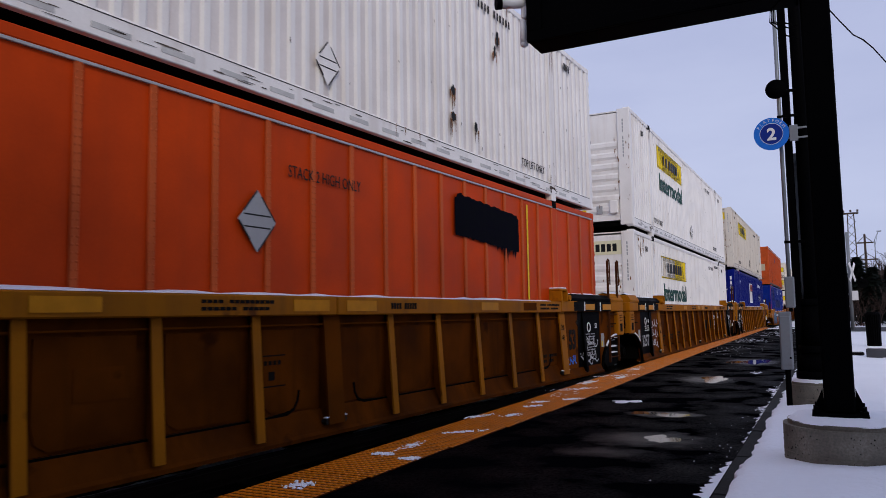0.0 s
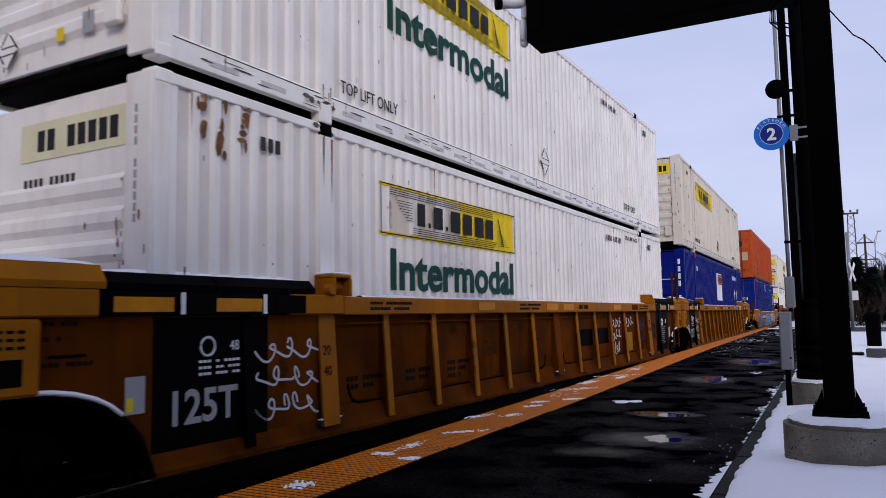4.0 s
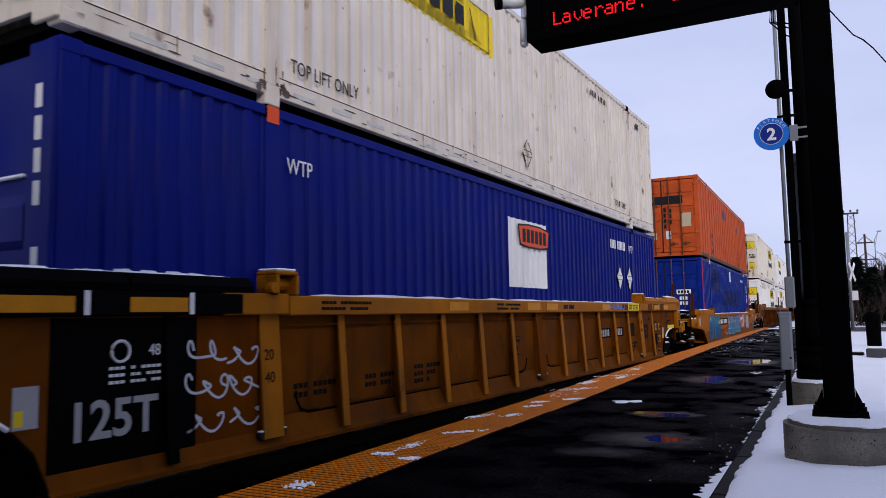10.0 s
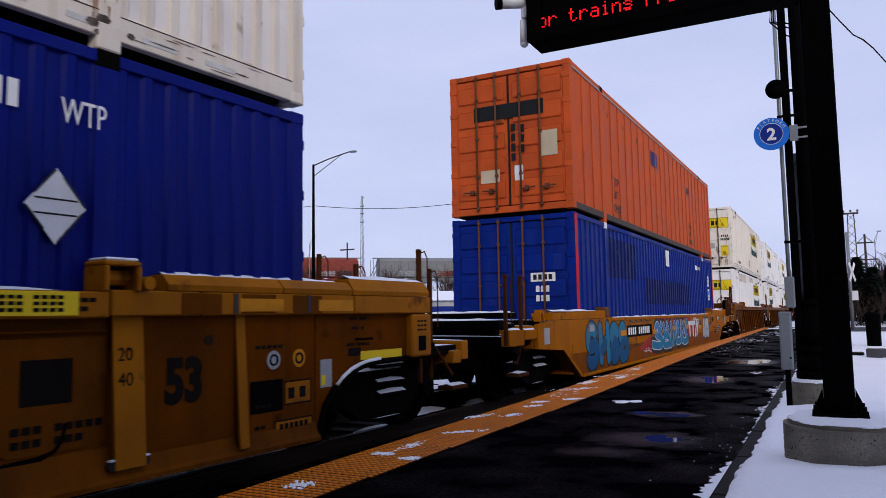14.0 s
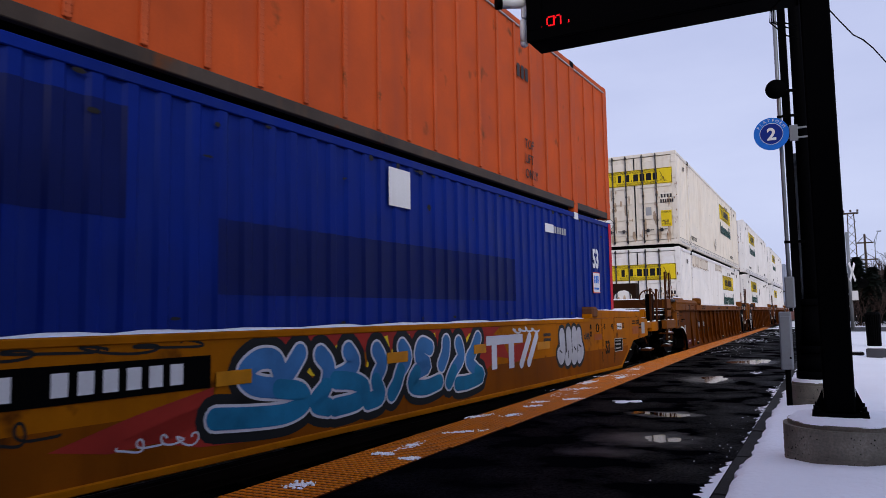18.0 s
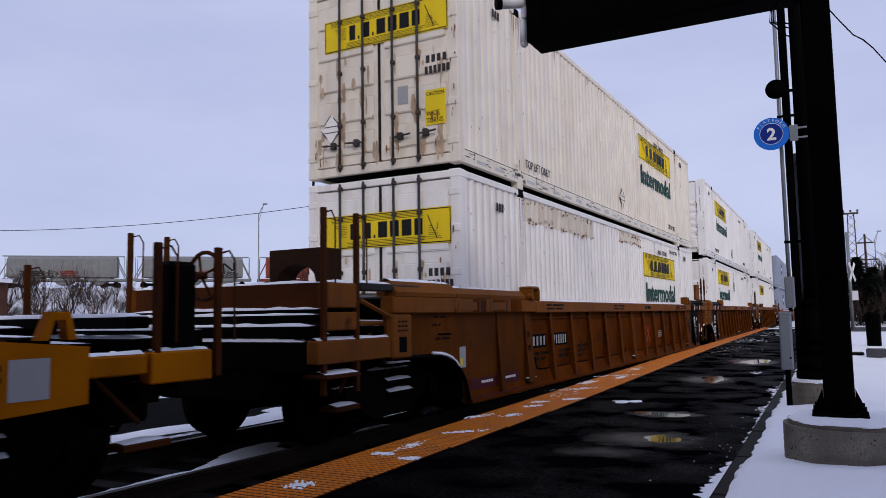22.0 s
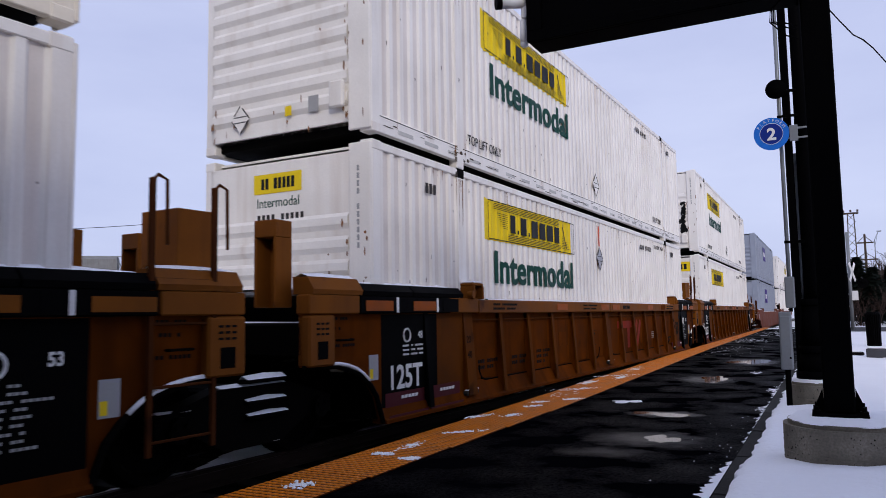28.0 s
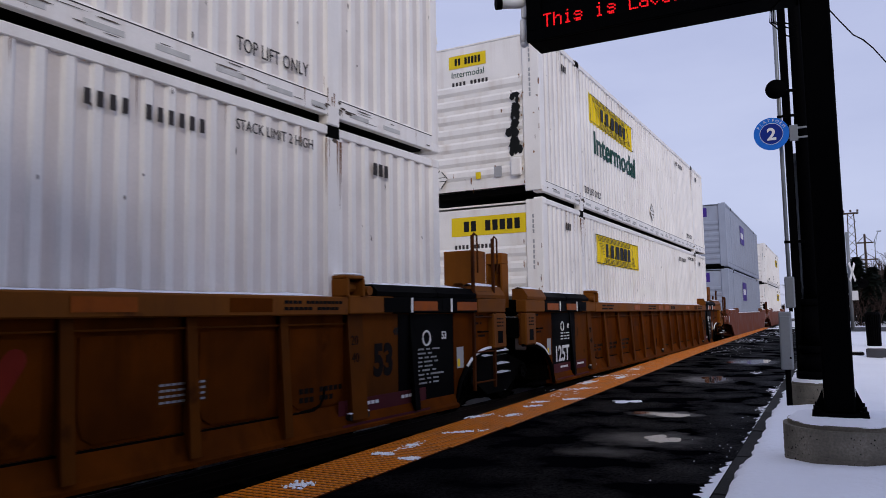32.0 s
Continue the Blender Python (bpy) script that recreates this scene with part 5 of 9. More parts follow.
                # far-side ledge blackened the same way, as painted shade
                part("end_ledge", bm, M_BLACK if dark and a0 < 8.5 else (paint if s > 0 else M_GRIME_SHADE), car)
            snow_cap(car, *sorted((s * 1.22, s * 1.40)), *sorted((e * 8.9, e * (ye - 0.07))), 1.742, seed + 60 + e, 0.03)
            snow_cap(car, *sorted((s * 1.22, s * 1.32)), *sorted((e * 6.7, e * 8.8)), 1.702, seed + 64 + e, 0.018)
            if s > 0:
                for k, (a0, zz, cnt) in enumerate(((8.95, 1.22, 5), (8.88, 1.05, 9), (8.92, 1.32, 7))):
                    side_bars_car(car, 1.381, min(e * a0, e * (a0 + 0.38)), zz, cnt, 0.03, M_INK, w=0.03, gap=0.012, skip=(3,))
                bm = B()
                tube(bm, [(1.40, e * 9.0, 1.12), (1.45, e * 9.0, 1.12), (1.45, e * 9.22, 1.12), (1.40, e * 9.22, 1.12)], 0.012, 5)
                part("hand_hold", bm, M_GRIME_SHADE, car)
            if s > 0:
                for k in range(2):
                    y = e * (7.3 + k * 0.9)
                    bm = B()
                    box(bm, 1.473, 1.478, y - 0.022, y + 0.022, 1.39, 1.56)
                    part("white_tick", bm, M_DECALW if dark else M_STENCIL, car)
                for k in range(3):
                    y = e * (6.95 + k * 0.62)
                    bm = B()
                    box(bm, WX + 0.0005, WX + 0.003, y - 0.2, y + 0.2, 1.392, 1.556)
                    part("dark_patch", bm, M_BLACK if dark else grime_shade, car)
            bm = B()
            yb = e * 6.22
            for dy in (-0.15, 0.11):
                box(bm, *sorted((s * 1.20, s * 1.51)), yb + dy, yb + dy + 0.04, 1.558, 1.74, 0.01)
            box(bm, *sorted((s * 1.20, s * 1.50)), yb - 0.15, yb + 0.15, 1.74, 1.775, 0.01)
            bar(bm, (s * 1.36, yb - 0.11, 1.66), (s * 1.36, yb + 0.11, 1.66), 0.06, 10)
            bar(bm, (s * 1.45, yb + e * 0.2, 1.62), (s * 1.53, yb + e * 0.2, 1.62), 0.05, 10)
            br = part("guide_bracket", bm, paint, car)
            bm = B()
            box(bm, *sorted((s * 1.21, s * 1.49)), yb - 0.13, yb + 0.13, 1.776, 1.80, 0.01)
            part("snow", bm, M_SNOW, br)
            # end plate with the wheel arch
            bm = B()
            pts = [(ym, 0.21), (ym + 0.12, 0.5), (ym + 0.24, 0.63), (ym + 0.45, 0.77), (ym + 0.8, 0.86), (ye, 0.885), (ye, 1.38), (ym, 1.38)]
            prism(bm, [(e * a, b) for a, b in pts], "x", *sorted((s * 1.34, s * 1.38)))
            # far-side plate black, for the shade seen through the arch
            part("end_plate", bm, M_GRIME_SHADE if s < 0 else (grime_shade if (near_black if e < 0 else far_black) else mid), car)
            bm = B()
            pth = [(s * 1.40, e * a, b) for a, b in pts[:6]]
            tube(bm, pth, 0.03, 6)
            part("arch_rim", bm, M_GRIME_SHADE, car)
            if s > 0:
                bm = B()
                tube(bm, [(1.415, e * a, b + 0.022) for a, b in ((8.68, 0.66), (8.78, 0.735), (8.9, 0.795), (9.05, 0.84), (9.2, 0.865), (9.4, 0.878))], 0.02, 5)
                part("snow_ridge", bm, M_SNOW, car, "thin snow on the wheel arch", True)
                nt = flat("notice", M_DECALGR, car, on_side(1.382, e * 8.55 - 0.085, 0.67), 0.17, 0.27, 0.003, "pale notice")
                flat("notice_corner", M_DECALY, nt, on_side(1.3855, e * 8.55 - 0.075, 0.69), 0.06, 0.1, 0.002)
            bm = B()
            box(bm, *sorted((s * 1.32, s * 1.47)), *sorted((e * (ye - 0.4), e * ye)), 0.88, 1.37, 0.02)
            post = part("end_post", bm, paint, car)
            bm = B()
            box(bm, *sorted((s * 1.465, s * 1.473)), *sorted((e * (ye - 0.28), e * (ye - 0.12))), 0.95, 1.12, 0.003)
            part("jacking_slot", bm, M_BLACK, post)
            if s > 0:
                bm = B()
                for k in range(3):
                    for q in range(3):
                        box(bm, 1.471, 1.4735, e * (ye - 0.2) - 0.1 + q * 0.07, e * (ye - 0.2) - 0.05 + q * 0.07, 1.18 + k * 0.05, 1.2 + k * 0.05)
                tagged(part("stencil", bm, M_INK, post), kind="stuff")
        snow_cap(car, s * 1.34 if s > 0 else -1.46, s * 1.46 if s > 0 else -1.34, -5.8, 5.8, 1.556, seed + 3)
    bm = B()
    box(bm, -1.33, 1.33, -ym, ym, 0.24, 0.40)
    part("well_floor", bm, M_GRIME_SHADE, car)
    for e in (-1, 1):
        end_deck(car, e, paint, reach[e], seed + 5 + e)
        # reflectors along the chord, platform side
    for y in (-8.55, -7.6, -2.9, -0.4, 0.4, 3.4, 7.6, 8.6):
        flat("reflector", reflect, car, on_side(WX + 0.004, y - 0.26, 1.41), 0.52, 0.11)
    for yy in (-1.75, -5.7, 5.2):
        side_bars_car(car, WX + 0.001, yy, 1.42, 12, 0.03, M_INK, w=0.055, gap=0.01, skip=(6,))
        side_bars_car(car, WX + 0.001, yy, 1.48, 14, 0.03, M_INK, w=0.05, gap=0.01, skip=(4,))
    flat("number_patch", grime_shade, car, on_side(WX + 0.0008, 4.55, 1.405), 0.5, 0.12, 0.002)
    side_bars_car(car, WX + 0.001, 0.95, 1.43, 11, 0.07, M_INK, w=0.04, gap=0.014, skip=(4, 10))
    # stencils on the side
    if near_black:
        flat("black_panel", M_BLACK, car, on_side(ENDX + 0.001, -8.4, 0.3), 1.24, 1.07, 0.003, "black capacity panel")
        car_words(car, "125T", 0.37, M_DECALGR if paint == M_YCAR else M_DECALW, -8.27, 0.54, ENDX + 0.008, 0.95, bold=0.008)
        for k, z in enumerate((0.9, 0.95, 1.0)):
            side_bars_car(car, ENDX + 0.006, -7.95, z, 10, 0.022, M_DECALW, w=0.035, gap=0.01, skip=(3, 7 - k))
        car_words(car, "48", 0.12, M_DECALW, -7.62, 1.09, ENDX + 0.008)
        bm = B()
        ring = [(ENDX + 0.006, -7.86 + 0.075 * math.cos(2 * math.pi * i / 16), 1.13 + 0.075 * math.sin(2 * math.pi * i / 16)) for i in range(17)]
        tube(bm, ring, 0.012, 5)
        part("seal_mark", bm, M_DECALW, car)
    car_words(car, "20", 0.14, M_INK, -6.43, 0.98, 1.413)
    car_words(car, "40", 0.14, M_INK, -6.43, 0.78, 1.428)
    car_words(car, "20", 0.14, M_INK, 6.25, 1.06, 1.408)
    car_words(car, "40", 0.14, M_INK, 6.25, 0.88, 1.42)
    car_words(car, "53", 0.46, M_INK, 6.68, 0.72, ENDX + 0.004, 0.8, bold=0.022)
    car_words(car, "48", 0.12, M_DECALK, 7.05, 1.14, ENDX + 0.006, 0.8)
    if far_black:
        flat("black_panel", M_BLACK, car, on_side(ENDX + 0.001, 7.15, 0.3), 1.24, 1.07, 0.003, "black data panel")
        rnd = random.Random(seed)
        for k in range(9):
            side_bars_car(car, ENDX + 0.006, 7.55 + 0.03 * rnd.random(), 0.94 - k * 0.05, rnd.randint(8, 13), 0.02, M_DECALGR, w=0.035, gap=0.01, skip=(rnd.randint(1, 4), rnd.randint(5, 7)))
        car_words(car, "53", 0.13, M_DECALW, 8.1, 1.06, ENDX + 0.008, bold=0.004)
        bm = B()
        ring = [(ENDX + 0.006, 7.75 + 0.085 * math.cos(2 * math.pi * i / 16), 1.08 + 0.085 * math.sin(2 * math.pi * i / 16)) for i in range(17)]
        tube(bm, ring, 0.014, 5)
        part("seal_mark", bm, M_DECALW, car)
    for y, z, k in ((-5.95, 0.68, 2), (-4.8, 0.68, 2), (-3.8, 0.72, 3), (5.55, 0.62, 2)):
        for i in range(k):
            side_bars_car(car, SHEET + 0.013, y, z - i * 0.085, 9 - 2 * i, 0.05, M_INK, w=0.055, gap=0.018, skip=(3,))
    bm = B()
    for zz in (0.72, 1.0):
        box(bm, SHEET + 0.012, SHEET + 0.015, -0.98, -0.62, zz, zz + 0.012)
    box(bm, SHEET + 0.012, SHEET + 0.015, -0.84, -0.76, 0.78, 0.86)
    for q in range(4):
        box(bm, SHEET + 0.012, SHEET + 0.015, -0.9 + q * 0.06, -0.86 + q * 0.06, 0.92, 0.96)
    tagged(part("stencil", bm, M_INK, car), kind="stuff")
    bm = B()
    box(bm, SHEET + 0.01, SHEET + 0.016, -2.75, -2.3, 0.78, 1.02)
    part("inspection_plate", bm, grime_shade, car)
    ladder(car, 8.83, 9.42, M_LADDER) if not far_open else None
    bogie(car, -10.05 if not near_open else -9.85)
    if far_open:
        bogie(car, 9.85)
        coupler(car, 10.0, 1)
        for x, y, t in ((1.3, 10.35, 2.15), (1.1, 10.9, 1.95), (-0.4, 10.5, 2.2), (0.5, 10.15, 2.0)):
            stanchion(car, x, y, 0.55, t, M_LADDER)
        open_end(car, 1, paint, seed)
    if near_open:
        coupler(car, -10.0, -1)
        for x, y, t in ((1.41, -11.49, 2.42), (1.41, -10.95, 2.42), (-1.41, -11.47, 2.36), (-1.41, -10.95, 2.36)):
            stanchion(car, x, y, 0.6, t, M_LADDER)
        open_end(car, -1, paint, seed, M_GRIME_SHADE)
        cross_beams(car, -1, ((11.46, 0.05, 1.44, 1.69, M_LADDER, 1.37), (11.5, 0.16, 1.40, 1.43, M_GRIME_SHADE, 1.37), (11.56, 0.2, 1.29, 1.375, M_GRIME_SHADE, 1.37), (11.62, 0.24, 1.16, 1.265, M_GRIME_SHADE, 1.37), (11.62, 0.2, 0.84, 1.115, M_GRIME_SHADE, 1.28)), seed + 50)
        side_rails(car, -1, ((10.98, 11.46, 1.44, 1.69, paint, True), (10.98, 11.46, 1.22, 1.40, paint, False), (10.3, 11.62, 0.90, 1.125, paint, True), (9.72, 10.92, 1.62, 1.70, M_FRAMEEND, True)), seed + 60)
        bm = B()
        box(bm, 1.2, 1.5, -11.55, -11.0, 0.76, 0.80, 0.006)
        part("footboard", bm, M_LADDER, car)
        snow_cap(car, 1.21, 1.49, -11.53, -11.02, 0.801, seed + 66, 0.03)
        bm = B()
        tube(bm, [(1.42, -10.9, 1.52), (1.43, -10.4, 1.36), (1.43, -10.02, 1.34)], 0.025)
        part("brace_rod", bm, paint, car)
    rolls(car, u, RAIL)
    return car


def smooth_car(label, paint, u, seed=1):
    """Single well car with plain, slightly flared sides and sloped ends."""
    car = thing("well_car", label, "rail car", "rail cars of the train")
    for s in (1, -1):
        bm = B()
        pts = [(-8.45, 0.2), (8.45, 0.2), (9.4, 0.73), (10.6, 0.80), (10.6, 1.18), (9.95, 1.24), (-9.95, 1.24), (-10.6, 1.18), (-10.6, 0.80), (-9.4, 0.73)]
        prism(bm, pts, "x", *sorted((s * 1.40, s * 1.46)))
        part("side_plate", bm, paint, car)
        # flat overlay whose darker colour stands for the shade of an inward bend
        if paint == M_TCAR:
            bm = B()
            prism(bm, [(-8.4, 0.25), (8.4, 0.25), (8.95, 0.55), (8.95, 0.64), (-8.95, 0.64), (-8.95, 0.55)], "x", *sorted((s * 1.459, s * 1.4605)))
            part("lower_paint", bm, M_TLOW_SHADE, car, "lower half of the side, its shade painted brown")
        bm = B()
        box(bm, *sorted((s * 1.34, s * 1.475)), -6.5, 6.5, 1.18, 1.245, 0.008)
        part("top_chord", bm, paint, car)
        bm = B()
        box(bm, *sorted((s * 1.36, s * 1.49)), -8.4, 8.4, 0.19, 0.25, 0.008)
        part("bottom_sill", bm, paint, car)
        for e in (-1, 1):
            bm = B()
            prism(bm, [(e * 6.55, 1.246), (e * 9.95, 1.246), (e * 9.95, 1.36), (e * 7.0, 1.40), (e * 6.6, 1.33)], "x", *sorted((s * 1.10, s * 1.47)))
            part("end_ledge", bm, paint, car)
            if s > 0:
                snow_cap(car, 1.25, 1.46, *sorted((e * 7.05, e * 9.9)), 1.385, seed + 40, 0.02)
            bm = B()
            box(bm, *sorted((s * 1.15, s * 1.5)), e * 6.75 - 0.14, e * 6.75 + 0.14, 1.25, 1.47, 0.04)
            part("guide_bracket", bm, M_RUST, car)
            for y in (7.2, 7.98, 9.82):
                bm = B()
                box(bm, *sorted((s * 1.455, s * 1.464)), e * y - 0.008, e * y + 0.008, 0.32 if y < 8 else (0.42 if y < 9 else 0.8), 1.24)
                part("seam", bm, paint, car)
        snow_cap(car, 1.35 if s > 0 else -1.47, 1.47 if s > 0 else -1.35, -6.2, 6.2, 1.246, seed + 3)
    bm = B()
    box(bm, -1.4, 1.4, -8.4, 8.4, 0.22, 0.36)
    part("well_floor", bm, M_GRIME_SHADE, car)
    for e in (-1, 1):
        bm = B()
        box(bm, -1.38, 1.38, *sorted((e * 10.1, e * 10.6)), 0.8, 1.16, 0.02)
        part("end_beam", bm, paint, car)
        bm = B()
        box(bm, -0.4, 0.4, *sorted((e * 8.4, e * 11.0)), 0.66, 1.02, 0.02)
        part("centre_sill", bm, M_GRIME_SHADE, car)
        bm = B()
        for k in range(7):
            y = 8.7 + k * 0.2
            box(bm, -1.3, 1.3, *sorted((e * y, e * (y + 0.13))), 1.14, 1.17)
        tagged(part("walkway", bm, M_GRIME_SHADE, car), kind="stuff")
        bm = B()
        box(bm, -1.35, 1.35, *sorted((e * 8.3, e * 8.6)), 0.25, 1.2, 0.01)
        part("bulkhead", bm, paint, car)
        snow_cap(car, -1.3, 1.3, *sorted((e * 8.7, e * 10.0)), 1.172, seed + e)
        snow_cap(car, -1.3, 1.3, *sorted((e * 10.15, e * 10.58)), 1.162, seed + e + 9)
        bogie(car, e * 9.85)
        coupler(car, e * 10.6, e)
        open_end(car, e, paint, seed + 20, M_GRIME_SHADE)
        cross_beams(car, e, ((11.2, 0.2, 1.29, 1.375, M_GRIME_SHADE, 1.28), (11.3, 0.22, 1.12, 1.21, M_GRIME_SHADE, 1.28), (11.7, 0.2, 1.15, 1.265, M_GRIME_SHADE, 1.28)), seed + 50)
        side_rails(car, e, ((10.52, 11.07, 0.96, 1.105, paint, True), (11.1, 11.66, 0.88, 1.115, paint, True)), seed + 60)
        for x, y, t in ((1.41, 11.16, 1.93), (1.41, 11.73, 1.93), (-1.41, 11.16, 1.93), (-1.41, 11.73, 1.93)):
            stanchion(car, x, e * y, 0.9, t, M_LADDER)
    for e in (-1, 1):
        # guide plate with a square eye, and a white notice, at each end
        bm = B()
        for a, b, c_, d in (((10.26, 1.23), (10.33, 1.415), (10.37, 1.415), (10.32, 1.23)), ((10.45, 1.23), (10.42, 1.415), (10.46, 1.415), (10.51, 1.23))):
            prism(bm, [(e * p, q) for p, q in (a, b, c_, d)], "x", 1.36, 1.46)
        box(bm, 1.36, 1.46, *sorted((e * 10.35, e * 10.44)), 1.355, 1.415, 0.008)
        part("guide_plate", bm, paint, car)
        flat("notice", M_DECALGR, car, on_side(1.462, e * 10.2 - 0.13, 0.86), 0.26, 0.26, 0.002, "weathered pale notice")
    # black brake housing between the end posts, its wheel facing outwards
    bm = B()
    box(bm, 1.24, 1.40, 11.28, 11.54, 1.12, 1.80, 0.03)
    hb = part("brake_housing", bm, M_GRIME_SHADE, car)
    bm = B()
    ring = [(1.17 + 0.2 * math.cos(math.pi * i / 9), 11.8, 1.71 + 0.2 * math.sin(math.pi * i / 9)) for i in range(19)]
    tube(bm, ring, 0.018)
    for i in range(4):
        q = math.pi * i / 2 + 0.4
        bar(bm, (1.17, 11.76, 1.71), (1.17 + 0.19 * math.cos(q), 11.8, 1.71 + 0.19 * math.sin(q)), 0.012, 6)
    bar(bm, (1.28, 11.5, 1.71), (1.17, 11.8, 1.71), 0.03, 8)
    part("brake_wheel", bm, M_LADDER, hb)
    rolls(car, u, RAIL)
    return car


ribbed_car("yellow-brown ribbed well car carrying an orange and a white container", M_YCAR, 6.2, seed=11)
ribbed_car("yellow-brown ribbed well car with white scrawls, carrying two white containers", M_YCAR, 26.13, seed=12)
ribbed_car("yellow-brown ribbed well car carrying a blue and a cream container", M_YCAR, 46.16, far_open=True, far_black=False, seed=13, clean=True)
graf_car = smooth_car("golden well car with blue sprayed lettering on its plain sides", M_TCAR, 70.25, seed=14)
ribbed_car("brown ribbed well car with pale stencils, carrying two white containers", M_BCAR, 94.68, near_open=True, near_black=False, reflect=M_BCAR, seed=15)
ribbed_car("brown ribbed well car with black capacity panel, carrying two white containers", M_BCAR, 114.85, reflect=M_OREF, seed=16)
ribbed_car("brown ribbed well car with a tall ladder, carrying two white containers", M_BCAR, 134.95, reflect=M_OREF, far_open=True, seed=17)
smooth_car("dull red well car with plain sides, carrying two grey containers", M_RCAR, 158.4, seed=18)
smooth_car("dull red well car with plain sides, far down the train", M_RCAR, 181.6, seed=19)
SEEN_WHEELS = {ob for ob, u, z in ROLLING if ob.name.startswith("well_car") and u < 140}
# ---- ground, track bed and platform ----
def sheet(name, fx, ys, width0, width1, z, material, label, cat, zf=None):
    """A strip along the track: its edges at fx(y) + width0 and fx(y) + width1."""
    bm = B()
    prev = None
    for y in ys:
        a = bm.verts.new((fx(y) + width0, y, z))
        b = bm.verts.new((fx(y) + width1, y, z))
        if prev:
            bm.faces.new((prev[0], prev[1], b, a))
        prev = (a, b)
    ob = link(name, bm, material)
    return tagged(ob, label, cat, kind="structure")


GROUND_Z = -0.62
bm = B()
bmesh.ops.create_grid(bm, x_segments=60, y_segments=60, size=1)
for v in bm.verts:
    v.co.x, v.co.y = v.co.x * 1500, v.co.y * 1500
    v.co.z = GROUND_Z
ground = link("ground", bm, M_GROUND)
tagged(ground, "snowy ground with bare gravelly patches", "ground", kind="structure")

YS = [-30 + 3 * i for i in range(96)]
# bed of an assumed second track, added to darken the ground behind car gaps
sheet("far_track_bed", track_x, YS, -7.4, -3.1, GROUND_Z + 0.03, M_BALLAST, "dark ballast of an assumed track, added to darken the gaps", "ballast")
bm = B()
prev = None
for y in YS:
    x = track_x(y)
    row = [bm.verts.new((x + d, y, z)) for d, z in ((-3.2, GROUND_Z - 0.05), (-1.9, RAIL - 0.2), (2.7, RAIL - 0.2), (3.3, GROUND_Z - 0.05))]
    if prev:
        for i in range(3):
            bm.faces.new((prev[i], prev[i + 1], row[i + 1], row[i]))
    prev = row
tagged(link("track_bed", bm, M_BALLAST), "dark stone ballast under the rails", "ballast", kind="structure")

for s in (-1, 1):
    bm = B()
    prof = [(-0.07, -0.17), (0.07, -0.17), (0.07, -0.15), (0.012, -0.12), (0.012, -0.04), (0.036, -0.03), (0.036, 0), (-0.036, 0), (-0.036, -0.03), (-0.012, -0.04), (-0.012, -0.12), (-0.07, -0.15)]
    prev = None
    for y in YS:
        x = track_x(y) + s * 0.755
        row = [bm.verts.new((x + a, y, RAIL + b)) for a, b in prof]
        if prev:
            for i in range(len(prof)):
                bm.faces.new((prev[i], prev[(i + 1) % 12], row[(i + 1) % 12], row[i]))
        prev = row
    bmesh.ops.recalc_face_normals(bm, faces=bm.faces)
    tagged(link("rail", bm, M_RAIL), "worn steel running rail", "rail", kind="structure")

# sleepers, one mesh each, shared
bm = B()
box(bm, -1.3, 1.3, -0.11, 0.11, -0.16, 0, 0.01)
slp = bpy.data.meshes.new("sleeper")
bm.to_mesh(slp)
bm.free()
slp.materials.append(M_WOOD)
sleepers = thing("sleepers", "dark timber sleepers under the rails", "sleepers")
sleepers["kind"] = "structure"
for i in range(130):
    y = -6 + i * 0.6
    o = new("sleeper", slp)
    o.parent = sleepers
    o.matrix_world = pose(track_x(y), y, RAIL - 0.165, 0, 0, 0)

# platform edge and inner line of the tactile strip


def edge_x(y):
    return float(np.interp(y, (-20, 3.5, 20, 50), (-3.1, -3.41, -3.67, -3.74)))


def inner_x(y):
    return float(np.interp(y, (-20, 3.5, 9, 23, 50), (-2.6, -2.85, -2.84, -3.15, -3.36)))


PLAT_END = 51.5
KERB_X0, KERB_X1 = -0.69, -0.56
pys = [-25 + 1.5 * i for i in range(52)]
bm = B()
prev = None
for y in pys:
    y = min(y, PLAT_END)
    a = bm.verts.new((edge_x(y), y, -0.012))
    b = bm.verts.new((KERB_X0 + 0.01, y, -0.0))
    a0 = bm.verts.new((edge_x(y), y, GROUND_Z - 0.1))
    if prev:
        bm.faces.new((prev[0], prev[1], b, a))
        bm.faces.new((prev[2], prev[0], a, a0))
    prev = (a, b, a0)
bmesh.ops.recalc_face_normals(bm, faces=bm.faces)
platform = tagged(link("platform", bm, M_ASPH), "dark wet asphalt platform with puddles", "platform", kind="structure")

# tactile plates
PLATE = 0.61
bm = B()
box(bm, -0.5, 0.5, 0.003, PLATE * 2 - 0.003, -0.01, 0.0, 0.002)
nx, ny = 11, 20
for i in range(nx):
    for j in range(ny):
        x = -0.5 + (i + 0.5) / nx
        y = (j + 0.5) * PLATE * 2 / ny
        rx, ry, h = 0.0265 / 0.61, 0.0185, 0.005
        lo = [bm.verts.new((x + rx * a, y + ry * b, 0.0)) for a, b in ((-1, -1), (1, -1), (1, 1), (-1, 1))]
        hi = [bm.verts.new((x + rx * 0.55 * a, y + ry * 0.55 * b, h)) for a, b in ((-1, -1), (1, -1), (1, 1), (-1, 1))]
        for k in range(4):
            # domes take the bright slot; the shaded base tone stays between them
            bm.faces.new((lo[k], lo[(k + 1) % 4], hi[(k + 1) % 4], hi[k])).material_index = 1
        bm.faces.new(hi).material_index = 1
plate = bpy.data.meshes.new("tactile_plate")
